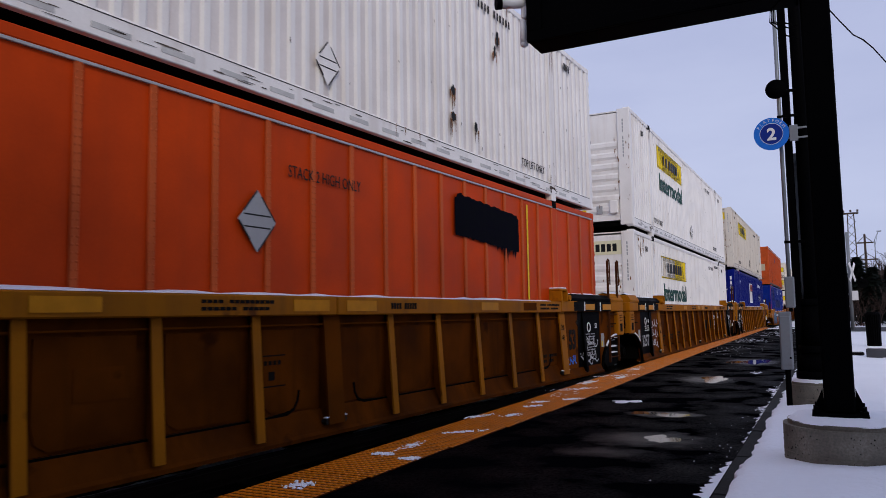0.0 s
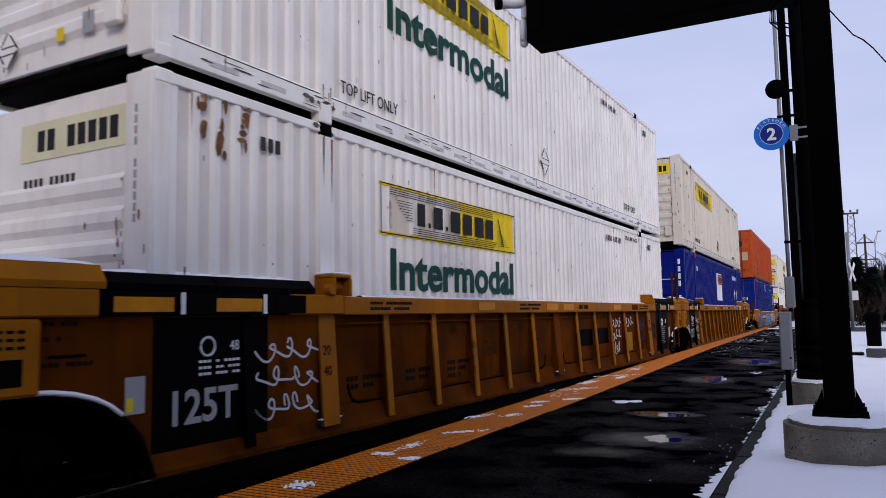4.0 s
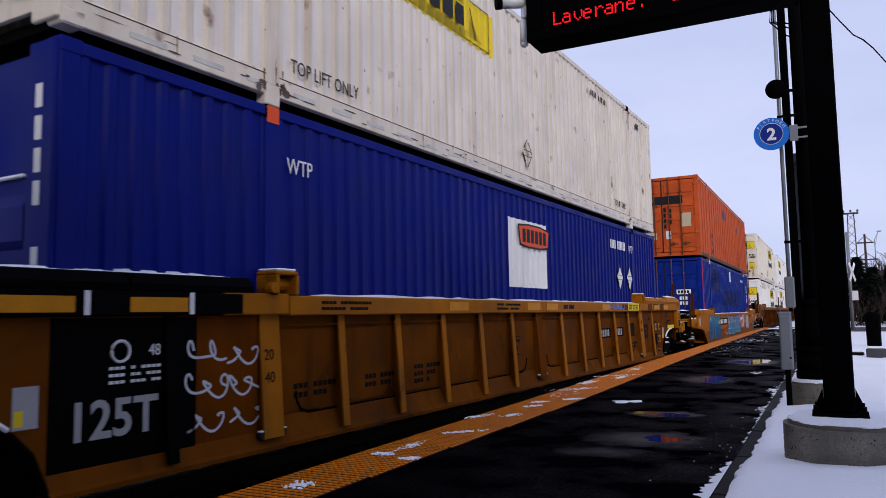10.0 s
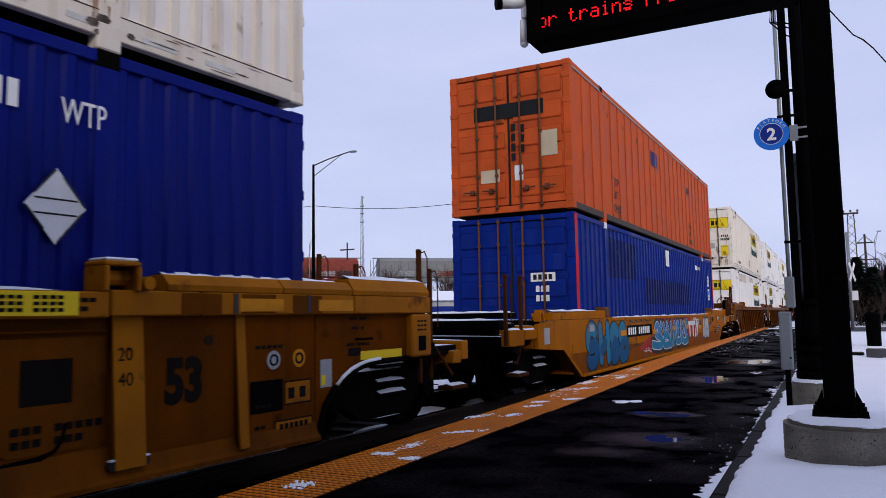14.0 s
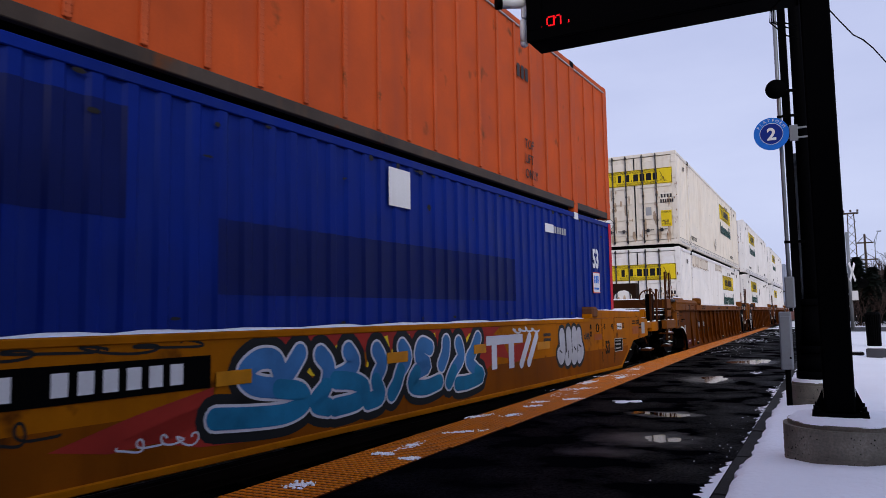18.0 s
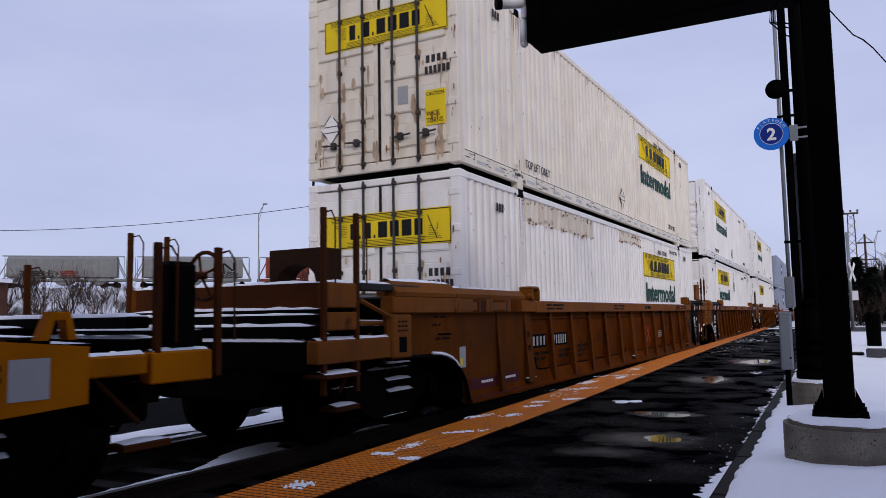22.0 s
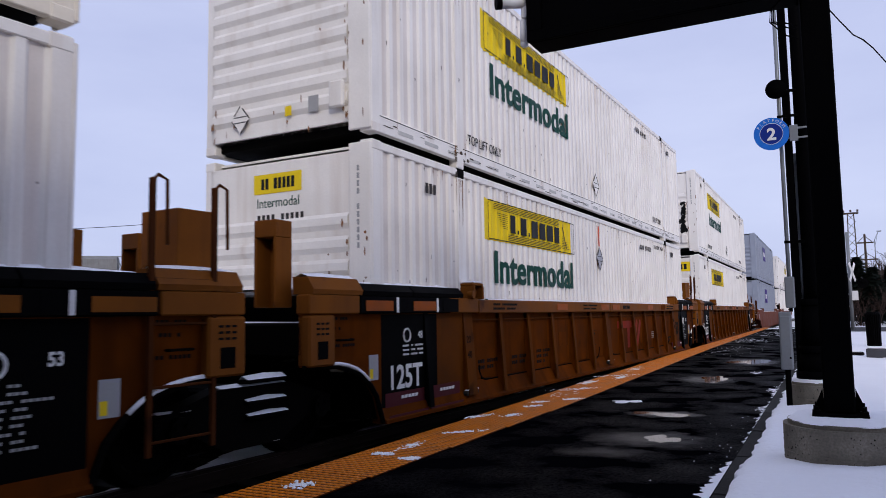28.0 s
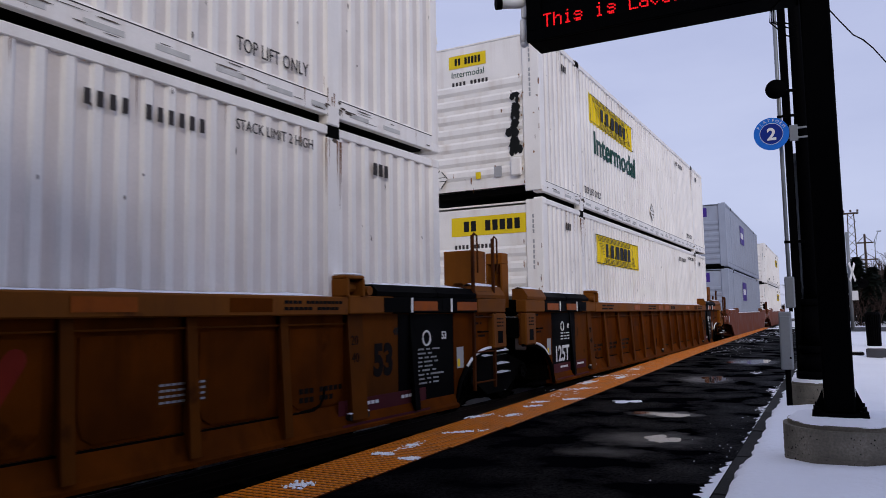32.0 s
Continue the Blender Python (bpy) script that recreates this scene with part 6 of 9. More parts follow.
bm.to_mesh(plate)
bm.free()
plate.materials.append(M_TACT_SHADE)
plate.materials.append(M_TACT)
strip = thing("tactile_strip", "orange tactile warning strip along the platform edge, partly snowed over", "tactile paving")
strip["kind"] = "structure"
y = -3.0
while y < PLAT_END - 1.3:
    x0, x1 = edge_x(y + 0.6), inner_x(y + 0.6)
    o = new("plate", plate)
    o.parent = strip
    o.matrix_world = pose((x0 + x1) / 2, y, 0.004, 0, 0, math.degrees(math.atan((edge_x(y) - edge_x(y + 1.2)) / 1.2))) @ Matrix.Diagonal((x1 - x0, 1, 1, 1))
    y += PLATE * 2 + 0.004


def fleck(bm, x, y, rx, ry, z, seed, h=0.005, k=9, turn=0.0):
    """A crumb of snow: a low ragged mound added to the mesh."""
    rnd = random.Random(seed)
    c, s = math.cos(turn), math.sin(turn)
    lo = []
    for i in range(k):
        q = 2 * math.pi * i / k
        r = rnd.uniform(0.55, 1.15)
        px, py = rx * r * math.cos(q), ry * r * math.sin(q)
        lo.append(bm.verts.new((x + px * c - py * s, y + px * s + py * c, z)))
    top = bm.verts.new((x, y, z + h))
    for i in range(k):
        bm.faces.new((lo[i], lo[(i + 1) % k], top))


def patch(name, x, y, rx, ry, z, material, label, cat, seed, turn=0.0, h=0.0, rough=0.35, k=40, kind=""):
    """An irregular flat patch (puddle or thin snow) with a ragged rim."""
    rnd = random.Random(seed)
    ph = [rnd.uniform(0, 6.28) for _ in range(6)]
    bm = B()
    rim = []
    for i in range(k):
        q = 2 * math.pi * i / k
        r = 1 + rough * sum(math.sin((j + 2) * q + ph[j]) / (j + 1.5) for j in range(6)) * 0.6 + (rnd.uniform(-0.06, 0.06) if h else 0)
        px, py = rx * r * math.cos(q), ry * r * math.sin(q)
        c, s = math.cos(turn), math.sin(turn)
        rim.append((x + px * c - py * s, y + px * s + py * c))
    if h:
        lo = [bm.verts.new((a, b, z)) for a, b in rim]
        mid = [bm.verts.new((x + (a - x) * 0.82, y + (b - y) * 0.82, z + h * rnd.uniform(0.6, 1))) for a, b in rim]
        top = bm.verts.new((x, y, z + h))
        for i in range(k):
            bm.faces.new((lo[i], lo[(i + 1) % k], mid[(i + 1) % k], mid[i]))
            bm.faces.new((mid[i], mid[(i + 1) % k], top))
    else:
        bm.faces.new([bm.verts.new((a, b, z)) for a, b in rim])
    bmesh.ops.recalc_face_normals(bm, faces=bm.faces)
    ob = link(name, bm, material, smooth=bool(h))
    return tagged(ob, label, cat, kind=kind)


def plat_z(x, y):
    return -0.012 * max(0.0, min(1.0, (KERB_X0 + 0.01 - x) / (KERB_X0 + 0.01 - edge_x(y))))


PUDDLES = ((-1.66, 8.28, 0.3, 0.15), (-1.36, 6.68, 0.13, 0.2), (-1.72, 12.8, 0.22, 0.5), (-1.5, 17.3, 0.4, 0.7))
for i, (x, y, rx, ry) in enumerate(PUDDLES):
    patch("puddle", x, y, rx, ry, plat_z(x, y) + 0.0012, M_WATER, "shallow puddle on the asphalt platform", "puddle", 40 + i, kind="structure", rough=0.6, k=72)
# (x, y, half width, half length, number of flecks, largest fleck)
SNOWS = ((-2.28, 9.25, 0.15, 0.16, 1, 1), (-3.25, 9.9, 0.16, 0.8, 40, 0.05),
         (-3.45, 11.6, 0.12, 0.6, 40, 0.09), (-3.2, 12.6, 0.1, 0.5, 30, 0.08), (-3.4, 14.5, 0.12, 0.7, 30, 0.1), (-0.74, 11.4, 0.13, 0.45, 40, 0.06), (-0.71, 9.05, 0.09, 0.3, 45, 0.05),
         (-1.22, 14.3, 0.1, 0.35, 14, 0.08), (-2.5, 22.5, 0.9, 3.4, 110, 0.05), (-2.7, 29.5, 0.9, 2.6, 120, 0.09), (-3.2, 5.5, 0.07, 0.3, 30, 0.05), (-2.9, 49.0, 1.2, 2.5, 90, 0.5), (-2.3, 38, 1.2, 5, 70, 0.2))
for i, (x, y, rx, ry, many, big) in enumerate(SNOWS):
    on_strip = x < inner_x(y) + 0.05
    rnd = random.Random(600 + i)
    whole = B()
    for k in range(many):
        q, d = rnd.uniform(0, 6.28), rnd.random() ** 0.6
        if many == 1:
            fx, fy, px, py = rx, ry, x, y
        else:
            fx = big * rnd.uniform(0.15, 1.0) ** 1.6 * (1.2 - d)
            fy = fx * rnd.uniform(1.0, 2.2)
            px, py = x + rx * d * math.cos(q), y + ry * d * math.sin(q)
        if many == 1:
            o = patch("fleck", px, py, fx, fy, 0.002, M_SNOW, "", "", 700, h=0.005, rough=0.8, k=40, turn=0.35)
            whole.from_mesh(o.data)
            bpy.data.objects.remove(o)
        else:
            fleck(whole, px, py, fx, fy, 0.0075 if on_strip else plat_z(px, py), 700 + i * 50 + k, turn=rnd.uniform(-0.6, 0.6))
    ob = link("snow_patch", whole, M_SNOW, smooth=True)
    tagged(ob, "thin scattered patch of crusted old snow", "snow", kind="stuff")

# crusted snow lying on the tactile strip: (x, y, half width, half length, turn)
STRIP_SNOW = ((-3.21, 5.08, 0.1, 0.1, 0.6), (-2.92, 5.0, 0.09, 0.06, 0.4), (-3.41, 7.33, 0.06, 0.26, -0.3), (-3.08, 6.34, 0.06, 0.26, -0.75), (-3.12, 7.53, 0.07, 0.17, -0.5),
              (-3.14, 3.95, 0.11, 0.14, 0.2), (-3.32, 10.45, 0.13, 0.5, -0.7), (-3.0, 9.2, 0.09, 0.22, -0.7), (-3.35, 12.85, 0.1, 0.5, -0.7), (-3.26, 8.78, 0.06, 0.16, -0.6), (-3.18, 8.37, 0.06, 0.16, -0.5))
for i, (x, y, rx, ry, turn) in enumerate(STRIP_SNOW):
    rnd = random.Random(1500 + i)
    whole = B()
    for k in range(48):
        d, q = rnd.random() ** 0.7, rnd.uniform(0, 6.283)
        a, b = rx * d * math.cos(q), ry * d * math.sin(q)
        r = rnd.uniform(0.006, 0.024) * (1.15 - 0.6 * d)
        fleck(whole, x + a * math.cos(turn) - b * math.sin(turn), y + a * math.sin(turn) + b * math.cos(turn), r, r * 1.4, 0.010, 1600 + 100 * i + k, 0.012, 8, rnd.uniform(0, 3))
    tagged(link("snow_crust", whole, M_SNOW, smooth=True), "crusted snow on the orange tactile strip", "snow", kind="stuff")

# kerb stones on the platform's inner side
y = -6.0
rnd = random.Random(5)
kerb = thing("kerb", "dark worn concrete kerb between platform and snow", "kerb")
kerb["kind"] = "structure"
while y < PLAT_END:
    bm = B()
    L = rnd.uniform(1.1, 1.3)
    box(bm, KERB_X0, KERB_X1 + rnd.uniform(-0.01, 0.01), y + 0.004, y + L - 0.004, -0.3, 0.012 + rnd.uniform(-0.006, 0.006), 0.012)
    part("kerb_stone", bm, mat("wet_kerb", (0.02, 0.019, 0.018), 0.7, var=0.4, grain=0.3, bump=0.6, spec=0.05), kerb)
    y += L
whole = B()
prev = None
for i in range(1500):
    y = 3.6 + i * 0.008
    gate = noise.noise((y * 0.9, 3.1, 0)) + (0.35 if y < 6.2 else -0.05)
    w = 0.10 * gate + 0.08 * noise.noise((y * 6, 0, 2)) + 0.035 * noise.noise((y * 17, 5, 2)) + 0.012 * noise.noise((y * 40, 5, 9))
    if w < 0.004:
        prev = None
        continue
    x0 = KERB_X0 + 0.004
    row = [whole.verts.new((x0, y, 0.010)), whole.verts.new((x0 - w * 0.5, y, 0.009)), whole.verts.new((x0 - w, y, 0.002))]
    if prev:
        for k in range(2):
            whole.faces.new((prev[k], prev[k + 1], row[k + 1], row[k]))
    prev = row
for i in range(34):
    fx = 0.008 * rnd.uniform(0.3, 1)
    fleck(whole, KERB_X0 - abs(rnd.gauss(0, 0.16)), rnd.uniform(3.8, 8.5), fx, fx * rnd.uniform(1, 2), -0.001, 2000 + i, 0.004, turn=rnd.uniform(0, 3))
bmesh.ops.recalc_face_normals(whole, faces=whole.faces)
tagged(link("snow_crumb", whole, M_SNOW, smooth=True), "ragged crumbs of snow along the kerb", "snow", kind="stuff")

# snow field beside the platform, its rim lapping raggedly over the kerb
bm = B()
nxs, nys = 70, 330
grid = []
for j in range(nys + 1):
    row = []
    y = -8 + (j / nys) ** 1.15 * 37.5
    rim = KERB_X1 - 0.03 - 0.05 * max(-0.6, noise.noise((y * 1.7, 0, 5))) - 0.035 * noise.noise((y * 8, 2, 5)) - 0.02 * noise.noise((y * 26, 7, 5))
    for i in range(nxs + 1):
        x = rim + (i / nxs) ** 2.2 * 30
        d = x - rim
        bank = 0.075 * math.exp(-((x - 0.1) ** 2 / 0.9 + (y - 5.15) ** 2 / 0.35)) + 0.05 * math.exp(-((x - 0.05) ** 2 / 0.5 + (y - 8.75) ** 2 / 0.3))
        z = 0.013 + 0.022 * min(1.0, d / 0.06) + 0.02 * min(1.0, d / 0.5) + bank + (0.035 * noise.noise((x * 1.3, y * 1.3, 0)) + 0.014 * noise.noise((x * 5, y * 5, 3)) + 0.007 * noise.noise((x * 14, y * 14, 4))) * min(1.0, d / 0.25)
        if i == 0:
            z = 0.006
        row.append(bm.verts.new((x, y, z)))
    grid.append(row)
for j in range(nys):
    for i in range(nxs):
        bm.faces.new((grid[j][i], grid[j][i + 1], grid[j + 1][i + 1], grid[j + 1][i]))
tagged(link("snow_field", bm, M_SNOW, smooth=True), "trodden snow beside the platform", "snow", kind="structure")

# ---- posts, signs and boxes on the platform ----


def foundation(x, y, r, h, seed):
    f = thing("post_foundation", "round pitted concrete footing capped with snow", "footing", "post footings")
    bm = B()
    bmesh.ops.create_cone(bm, cap_ends=True, segments=40, radius1=r, radius2=r, depth=h + 0.2, matrix=Matrix.Translation((x, y, h / 2 - 0.1)))
    es = [e for e in bm.edges if all(v.co.z > h - 0.001 for v in e.verts)]
    bmesh.ops.bevel(bm, geom=es, offset=0.03, segments=2, affect="EDGES")
    drum = part("concrete_drum", bm, M_CONC, f)
    bm = B()
    bmesh.ops.create_cone(bm, cap_ends=False, segments=40, radius1=r + 0.003, radius2=r + 0.003, depth=0.006, matrix=Matrix.Translation((x, y, h * 0.42)))
    part("form_seam", bm, M_CONC, drum)
    rnd = random.Random(seed)
    bm = B()
    for i in range(90):
        q = rnd.uniform(math.pi, 2 * math.pi)
        z = rnd.uniform(0.02, h - 0.06)
        s = rnd.uniform(0.002, 0.006)
        bmesh.ops.create_icosphere(bm, subdivisions=1, radius=s, matrix=Matrix.Translation((x + (r - 0.001) * math.cos(q), y + (r - 0.001) * math.sin(q), z)))
    tagged(part("air_hole", bm, M_BLACK, f), kind="stuff")
    bm = B()
    k = 40
    rim = [bm.verts.new((x + (r - 0.02 - 0.02 * rnd.random()) * math.cos(2 * math.pi * i / k), y + (r - 0.02 - 0.02 * rnd.random()) * math.sin(2 * math.pi * i / k), h - 0.004)) for i in range(k)]
    mid = [bm.verts.new((x + r * 0.8 * math.cos(2 * math.pi * i / k), y + r * 0.8 * math.sin(2 * math.pi * i / k), h + 0.03 + 0.008 * rnd.random())) for i in range(k)]
    c0 = bm.verts.new((x, y, h + 0.035))
    for i in range(k):
        bm.faces.new((rim[i], rim[(i + 1) % k], mid[(i + 1) % k], mid[i]))
        bm.faces.new((mid[i], mid[(i + 1) % k], c0))
    part("snow_cap", bm, M_SNOW, f, "", True)
    return f


foundation(0.075, 5.80, 0.41, 0.35, 1)
foundation(-0.17, 9.30, 0.28, 0.30, 2)

PX, PY = 0.027, 5.78
post = thing("sign_post", "black square steel post bolted to a concrete footing", "post")
bm = B()
box(bm, PX - 0.094, PX + 0.094, PY - 0.094, PY + 0.094, 0.40, 5.4, 0.012)
part("shaft", bm, M_POST, post)
bm = B()
box(bm, PX - 0.17, PX + 0.17, PY - 0.17, PY + 0.17, 0.375, 0.40, 0.006)
fl = part("base_plate", bm, M_POST, post)
for sx in (-1, 1):
    for sy in (-1, 1):
        bm = B()
        bar(bm, (PX + sx * 0.14, PY + sy * 0.14, 0.33), (PX + sx * 0.14, PY + sy * 0.14, 0.45), 0.016, 8)
        bar(bm, (PX + sx * 0.14, PY + sy * 0.14, 0.40), (PX + sx * 0.14, PY + sy * 0.14, 0.425), 0.03, 6)
        part("anchor_bolt", bm, M_POST, fl)
for sx in (-1, 1):
    bm = B()
    prism(bm, [(PX + sx * 0.09, 0.40), (PX + sx * 0.165, 0.40), (PX + sx * 0.1, 0.56)], "y", PY - 0.012, PY + 0.012)
    part("gusset", bm, M_POST, fl)

sign = thing("departure_board", "long black electronic message board with red dot letters", "message board")
SX0, SX1, SY0, SY1, SZ0, SZ1 = -2.045, PX - 0.1, 5.46, 5.78, 3.285, 3.80
bm = B()
box(bm, SX0, SX1, SY0 + 0.03, SY1, SZ0, SZ1, 0.012)
part("housing", bm, M_POST, sign)
for x0, x1, z0, z1, nm in ((SX0, SX1, SZ0, SZ0 + 0.09, "bezel"), (SX0, SX1, SZ1 - 0.09, SZ1, "bezel"), (SX0, SX0 + 0.12, SZ0 + 0.09, SZ1 - 0.09, "bezel"), (SX1 - 0.12, SX1, SZ0 + 0.09, SZ1 - 0.09, "bezel")):
    bm = B()
    box(bm, x0, x1, SY0, SY0 + 0.03, z0, z1, 0.004)
    part(nm, bm, M_POST, sign)

cam_th = thing("security_camera", "white bullet camera on a bracket at the board's end", "camera")
bm = B()
bar(bm, (SX0 - 0.02, SY0 + 0.1, 3.66), (SX0 - 0.2, SY0 - 0.04, 3.64), 0.045, 14)
part("body", bm, M_WPLAST, cam_th, "", True)
bm = B()
bar(bm, (SX0 - 0.2, SY0 - 0.04, 3.64), (SX0 - 0.235, SY0 - 0.067, 3.635), 0.05, 14)
part("lens_hood", bm, M_BLACK, cam_th)
bm = B()
box(bm, SX0 - 0.07, SX0 + 0.004, SY0 + 0.06, SY0 + 0.16, 3.52, 3.74, 0.01)
part("mount", bm, M_WPLAST, cam_th)
ant = thing("antenna", "white rounded radio antenna hanging at the board's end", "antenna")
bm = B()
bar(bm, (SX0 - 0.06, SY0 + 0.1, 3.32), (SX0 - 0.06, SY0 + 0.1, 3.50), 0.034, 14)
bmesh.ops.create_uvsphere(bm, u_segments=14, v_segments=8, radius=0.034, matrix=Matrix.Translation((SX0 - 0.06, SY0 + 0.1, 3.32)))
bmesh.ops.create_uvsphere(bm, u_segments=14, v_segments=8, radius=0.034, matrix=Matrix.Translation((SX0 - 0.06, SY0 + 0.1, 3.50)))
part("radome", bm, M_WPLAST, ant, "", True)
bm = B()
bar(bm, (SX0 - 0.06, SY0 + 0.1, 3.5), (SX0 - 0.06, SY0 + 0.1, 3.6), 0.01, 6)
bar(bm, (SX0 - 0.06, SY0 + 0.1, 3.58), (SX0 + 0.01, SY0 + 0.1, 3.58), 0.01, 6)
part("bracket", bm, M_BLACK, ant)

# lamp post further on, with conduit, cabinet, sign disc and loudspeaker
LX, LY = -0.17, 9.3
lamp = thing("lamp_post", "black round lamp post with a flared base on a concrete footing", "lamp post")
bm = B()
for z0, z1, r0, r1 in ((0.33, 0.42, 0.2, 0.2), (0.42, 0.62, 0.19, 0.15), (0.62, 0.7, 0.17, 0.17), (0.7, 1.15, 0.14, 0.1), (1.15, 1.22, 0.12, 0.12)):
    bar(bm, (LX, LY, z0), (LX, LY, z1), r0, 20, r1)
part("base", bm, M_POST, lamp, "", True)
bm = B()
bar(bm, (LX, LY, 1.2), (LX, LY, 7.0), 0.075, 20, 0.062)
part("shaft", bm, M_POST, lamp, "", True)
cond = thing("conduit", "grey steel conduit strapped along the lamp post", "conduit")
bm = B()
bar(bm, (-0.385, 9.22, 1.45), (-0.385, 9.22, 5.6), 0.022, 10)
bar(bm, (-0.255, 9.35, 0.2), (-0.255, 9.35, 2.9), 0.02, 8)
part("pipe", bm, M_GALV, cond, "", True)
for z in (1.85, 3.3):
    bm = B()
    box(bm, -0.412, -0.2, 9.19, 9.2, z, z + 0.03)
    part("strap", bm, M_POST, cond)
strut = thing("strut_post", "slim black square strut beside the lamp post", "post")
bm = B()
box(bm, -0.355, -0.27, 9.26, 9.34, 0.0, 5.8, 0.006)
part("shaft", bm, M_POST, strut)
bm = B()
box(bm, -0.39, -0.235, 9.22, 9.38, -0.02, 0.02, 0.004)
part("base_plate", bm, M_POST, strut)
cab = thing("meter_cabinet", "grey steel meter cabinet beside the lamp post", "cabinet")
bm = B()
box(bm, -0.50, -0.378, 8.92, 9.1, 0.45, 1.08, 0.01)
part("box", bm, M_GALV, cab)
bm = B()
box(bm, -0.49, -0.388, 8.91, 8.92, 0.5, 1.03, 0.004)
dr = part("door", bm, M_GALV, cab)
bm = B()
bar(bm, (-0.40, 8.90, 0.58), (-0.40, 8.912, 0.58), 0.012, 8)
part("lock", bm, M_BLACK, dr)
bm = B()
bar(bm, (-0.44, 9.0, 0.0), (-0.44, 9.0, 0.45), 0.03, 8)
part("leg", bm, M_POST, cab)
cab2 = thing("junction_box", "small grey junction box on the conduit", "junction box")
bm = B()
box(bm, -0.43, -0.33, 9.08, 9.2, 1.12, 1.47, 0.012)
part("box", bm, M_GALV, cab2)
bm = B()
bar(bm, (-0.38, 9.14, 1.08), (-0.38, 9.14, 1.12), 0.02, 8)
part("gland", bm, M_BLACK, cab2)

disc = thing("platform_sign", "round blue enamel sign with a white number on brackets", "sign")
DC = Vector((-0.47, 9.0, 3.085))
turn_d = Matrix.Translation(DC) @ Matrix.Rotation(radians(4), 4, "Z") @ Matrix.Rotation(radians(90), 4, "X")
for r, d0, d1, m, nm in ((0.185, -0.012, 0.0, M_SIGNB, "plate"), (0.122, 0.0, 0.002, M_DECALW, "ring"), (0.117, 0.002, 0.004, M_SIGND, "centre")):
    bm = B()
    bmesh.ops.create_cone(bm, cap_ends=True, segments=40, radius1=r, radius2=r, depth=d1 - d0, matrix=turn_d @ Matrix.Translation((0, 0, (d0 + d1) / 2)))
    part(nm, bm, m, disc)
lettering("2", 0.19, M_DECALW, disc, turn_d @ Matrix.Translation((0, -0.068, 0.005)), "number", 1.0, 0.001, "CENTER", bold=0.006)
for i, ch in enumerate("PLATFORM"):
    q = radians(90 + (3.5 - i) * 17)
    lettering(ch, 0.045, M_DECALW, disc, turn_d @ Matrix.Translation((0.138 * math.cos(q), 0.138 * math.sin(q), 0.002)) @ Matrix.Rotation(q - math.pi / 2, 4, "Z"), "letter", 1.0, 0.001, "CENTER")
bm = B()
box(bm, -0.285, -0.20, 9.0, 9.02, 2.98, 3.16, 0.004)
for z in (3.02, 3.13):
    bar(bm, (-0.3, 9.03, z), (-0.02, 9.06, z), 0.012, 6)
part("bracket", bm, M_GALV, disc)
spk = thing("loudspeaker", "round black loudspeaker on the lamp post", "loudspeaker")
bm = B()
bmesh.ops.create_cone(bm, cap_ends=True, segments=28, radius1=0.11, radius2=0.06, depth=0.2, matrix=Matrix.Translation((-0.40, 9.1, 3.60)) @ Matrix.Rotation(radians(-85), 4, "X"))
part("horn", bm, M_POST, spk, "", True)
bm = B()
bar(bm, (-0.40, 9.15, 3.6), (-0.2, 9.25, 3.62), 0.018, 6)
part("arm", bm, M_POST, spk)

# snow lying between and beside the rails
for i in range(14):
    y = 4.5 + i * 1.9
    rnd = random.Random(900 + i)
    patch("track_snow", track_x(y) + rnd.uniform(-0.35, 0.35), y, 0.28, 0.75, RAIL - 0.16, M_SNOW, "old snow lying between the rails", "snow", 910 + i, h=0.03, rough=0.8, kind="structure")
    patch("track_snow", track_x(y) - 2.55, y, 0.48, 1.05, RAIL - 0.22, M_SNOW, "old snow lying beside the rails", "snow", 940 + i, h=0.03, rough=0.8, kind="structure")
# ---- sprayed and stencilled marks on the cars ----
def ribbon(bm, pts, w, x, k=None):
    """A flat painted stroke of width w through (y, z) points, with round ends, lying on the plane x."""
    pts = [Vector((0, a, b)) for a, b in pts]
    if k:
        fine = []
        n = len(pts)
        for i in range(n - 1):
            p0, p1, p2, p3 = pts[max(i - 1, 0)], pts[i], pts[i + 1], pts[min(i + 2, n - 1)]
            for j in range(k):
                t = j / k
                fine.append(0.5 * (2 * p1 + (p2 - p0) * t + (2 * p0 - 5 * p1 + 4 * p2 - p3) * t * t + (3 * p1 - p0 - 3 * p2 + p3) * t ** 3))
        pts = fine + [pts[-1]]
    left, right = [], []
    for i, p in enumerate(pts):
        d = (pts[min(i + 1, len(pts) - 1)] - pts[max(i - 1, 0)]).normalized()
        nrm = Vector((0, -d.z, d.y))
        left.append(bm.verts.new((x, p.y + nrm.y * w / 2, p.z + nrm.z * w / 2)))
        right.append(bm.verts.new((x, p.y - nrm.y * w / 2, p.z - nrm.z * w / 2)))
    for i in range(len(pts) - 1):
        bm.faces.new((right[i], right[i + 1], left[i + 1], left[i]))
    for p in (pts[0], pts[-1]):
        r = [bm.verts.new((x - 0.0002, p.y + w / 2 * math.cos(q), p.z + w / 2 * math.sin(q))) for q in (2 * math.pi * j / 12 for j in range(12))]
        bm.faces.new(r)
    return bm


def strokes(car, name, lines, w, x, material, label="", k=6):
    bm = B()
    for ln in lines:
        ribbon(bm, ln, w, x, k)
        x += 0.00015
    ob = part(name, bm, material, car, label)
    ob["kind"] = "stuff"
    return ob


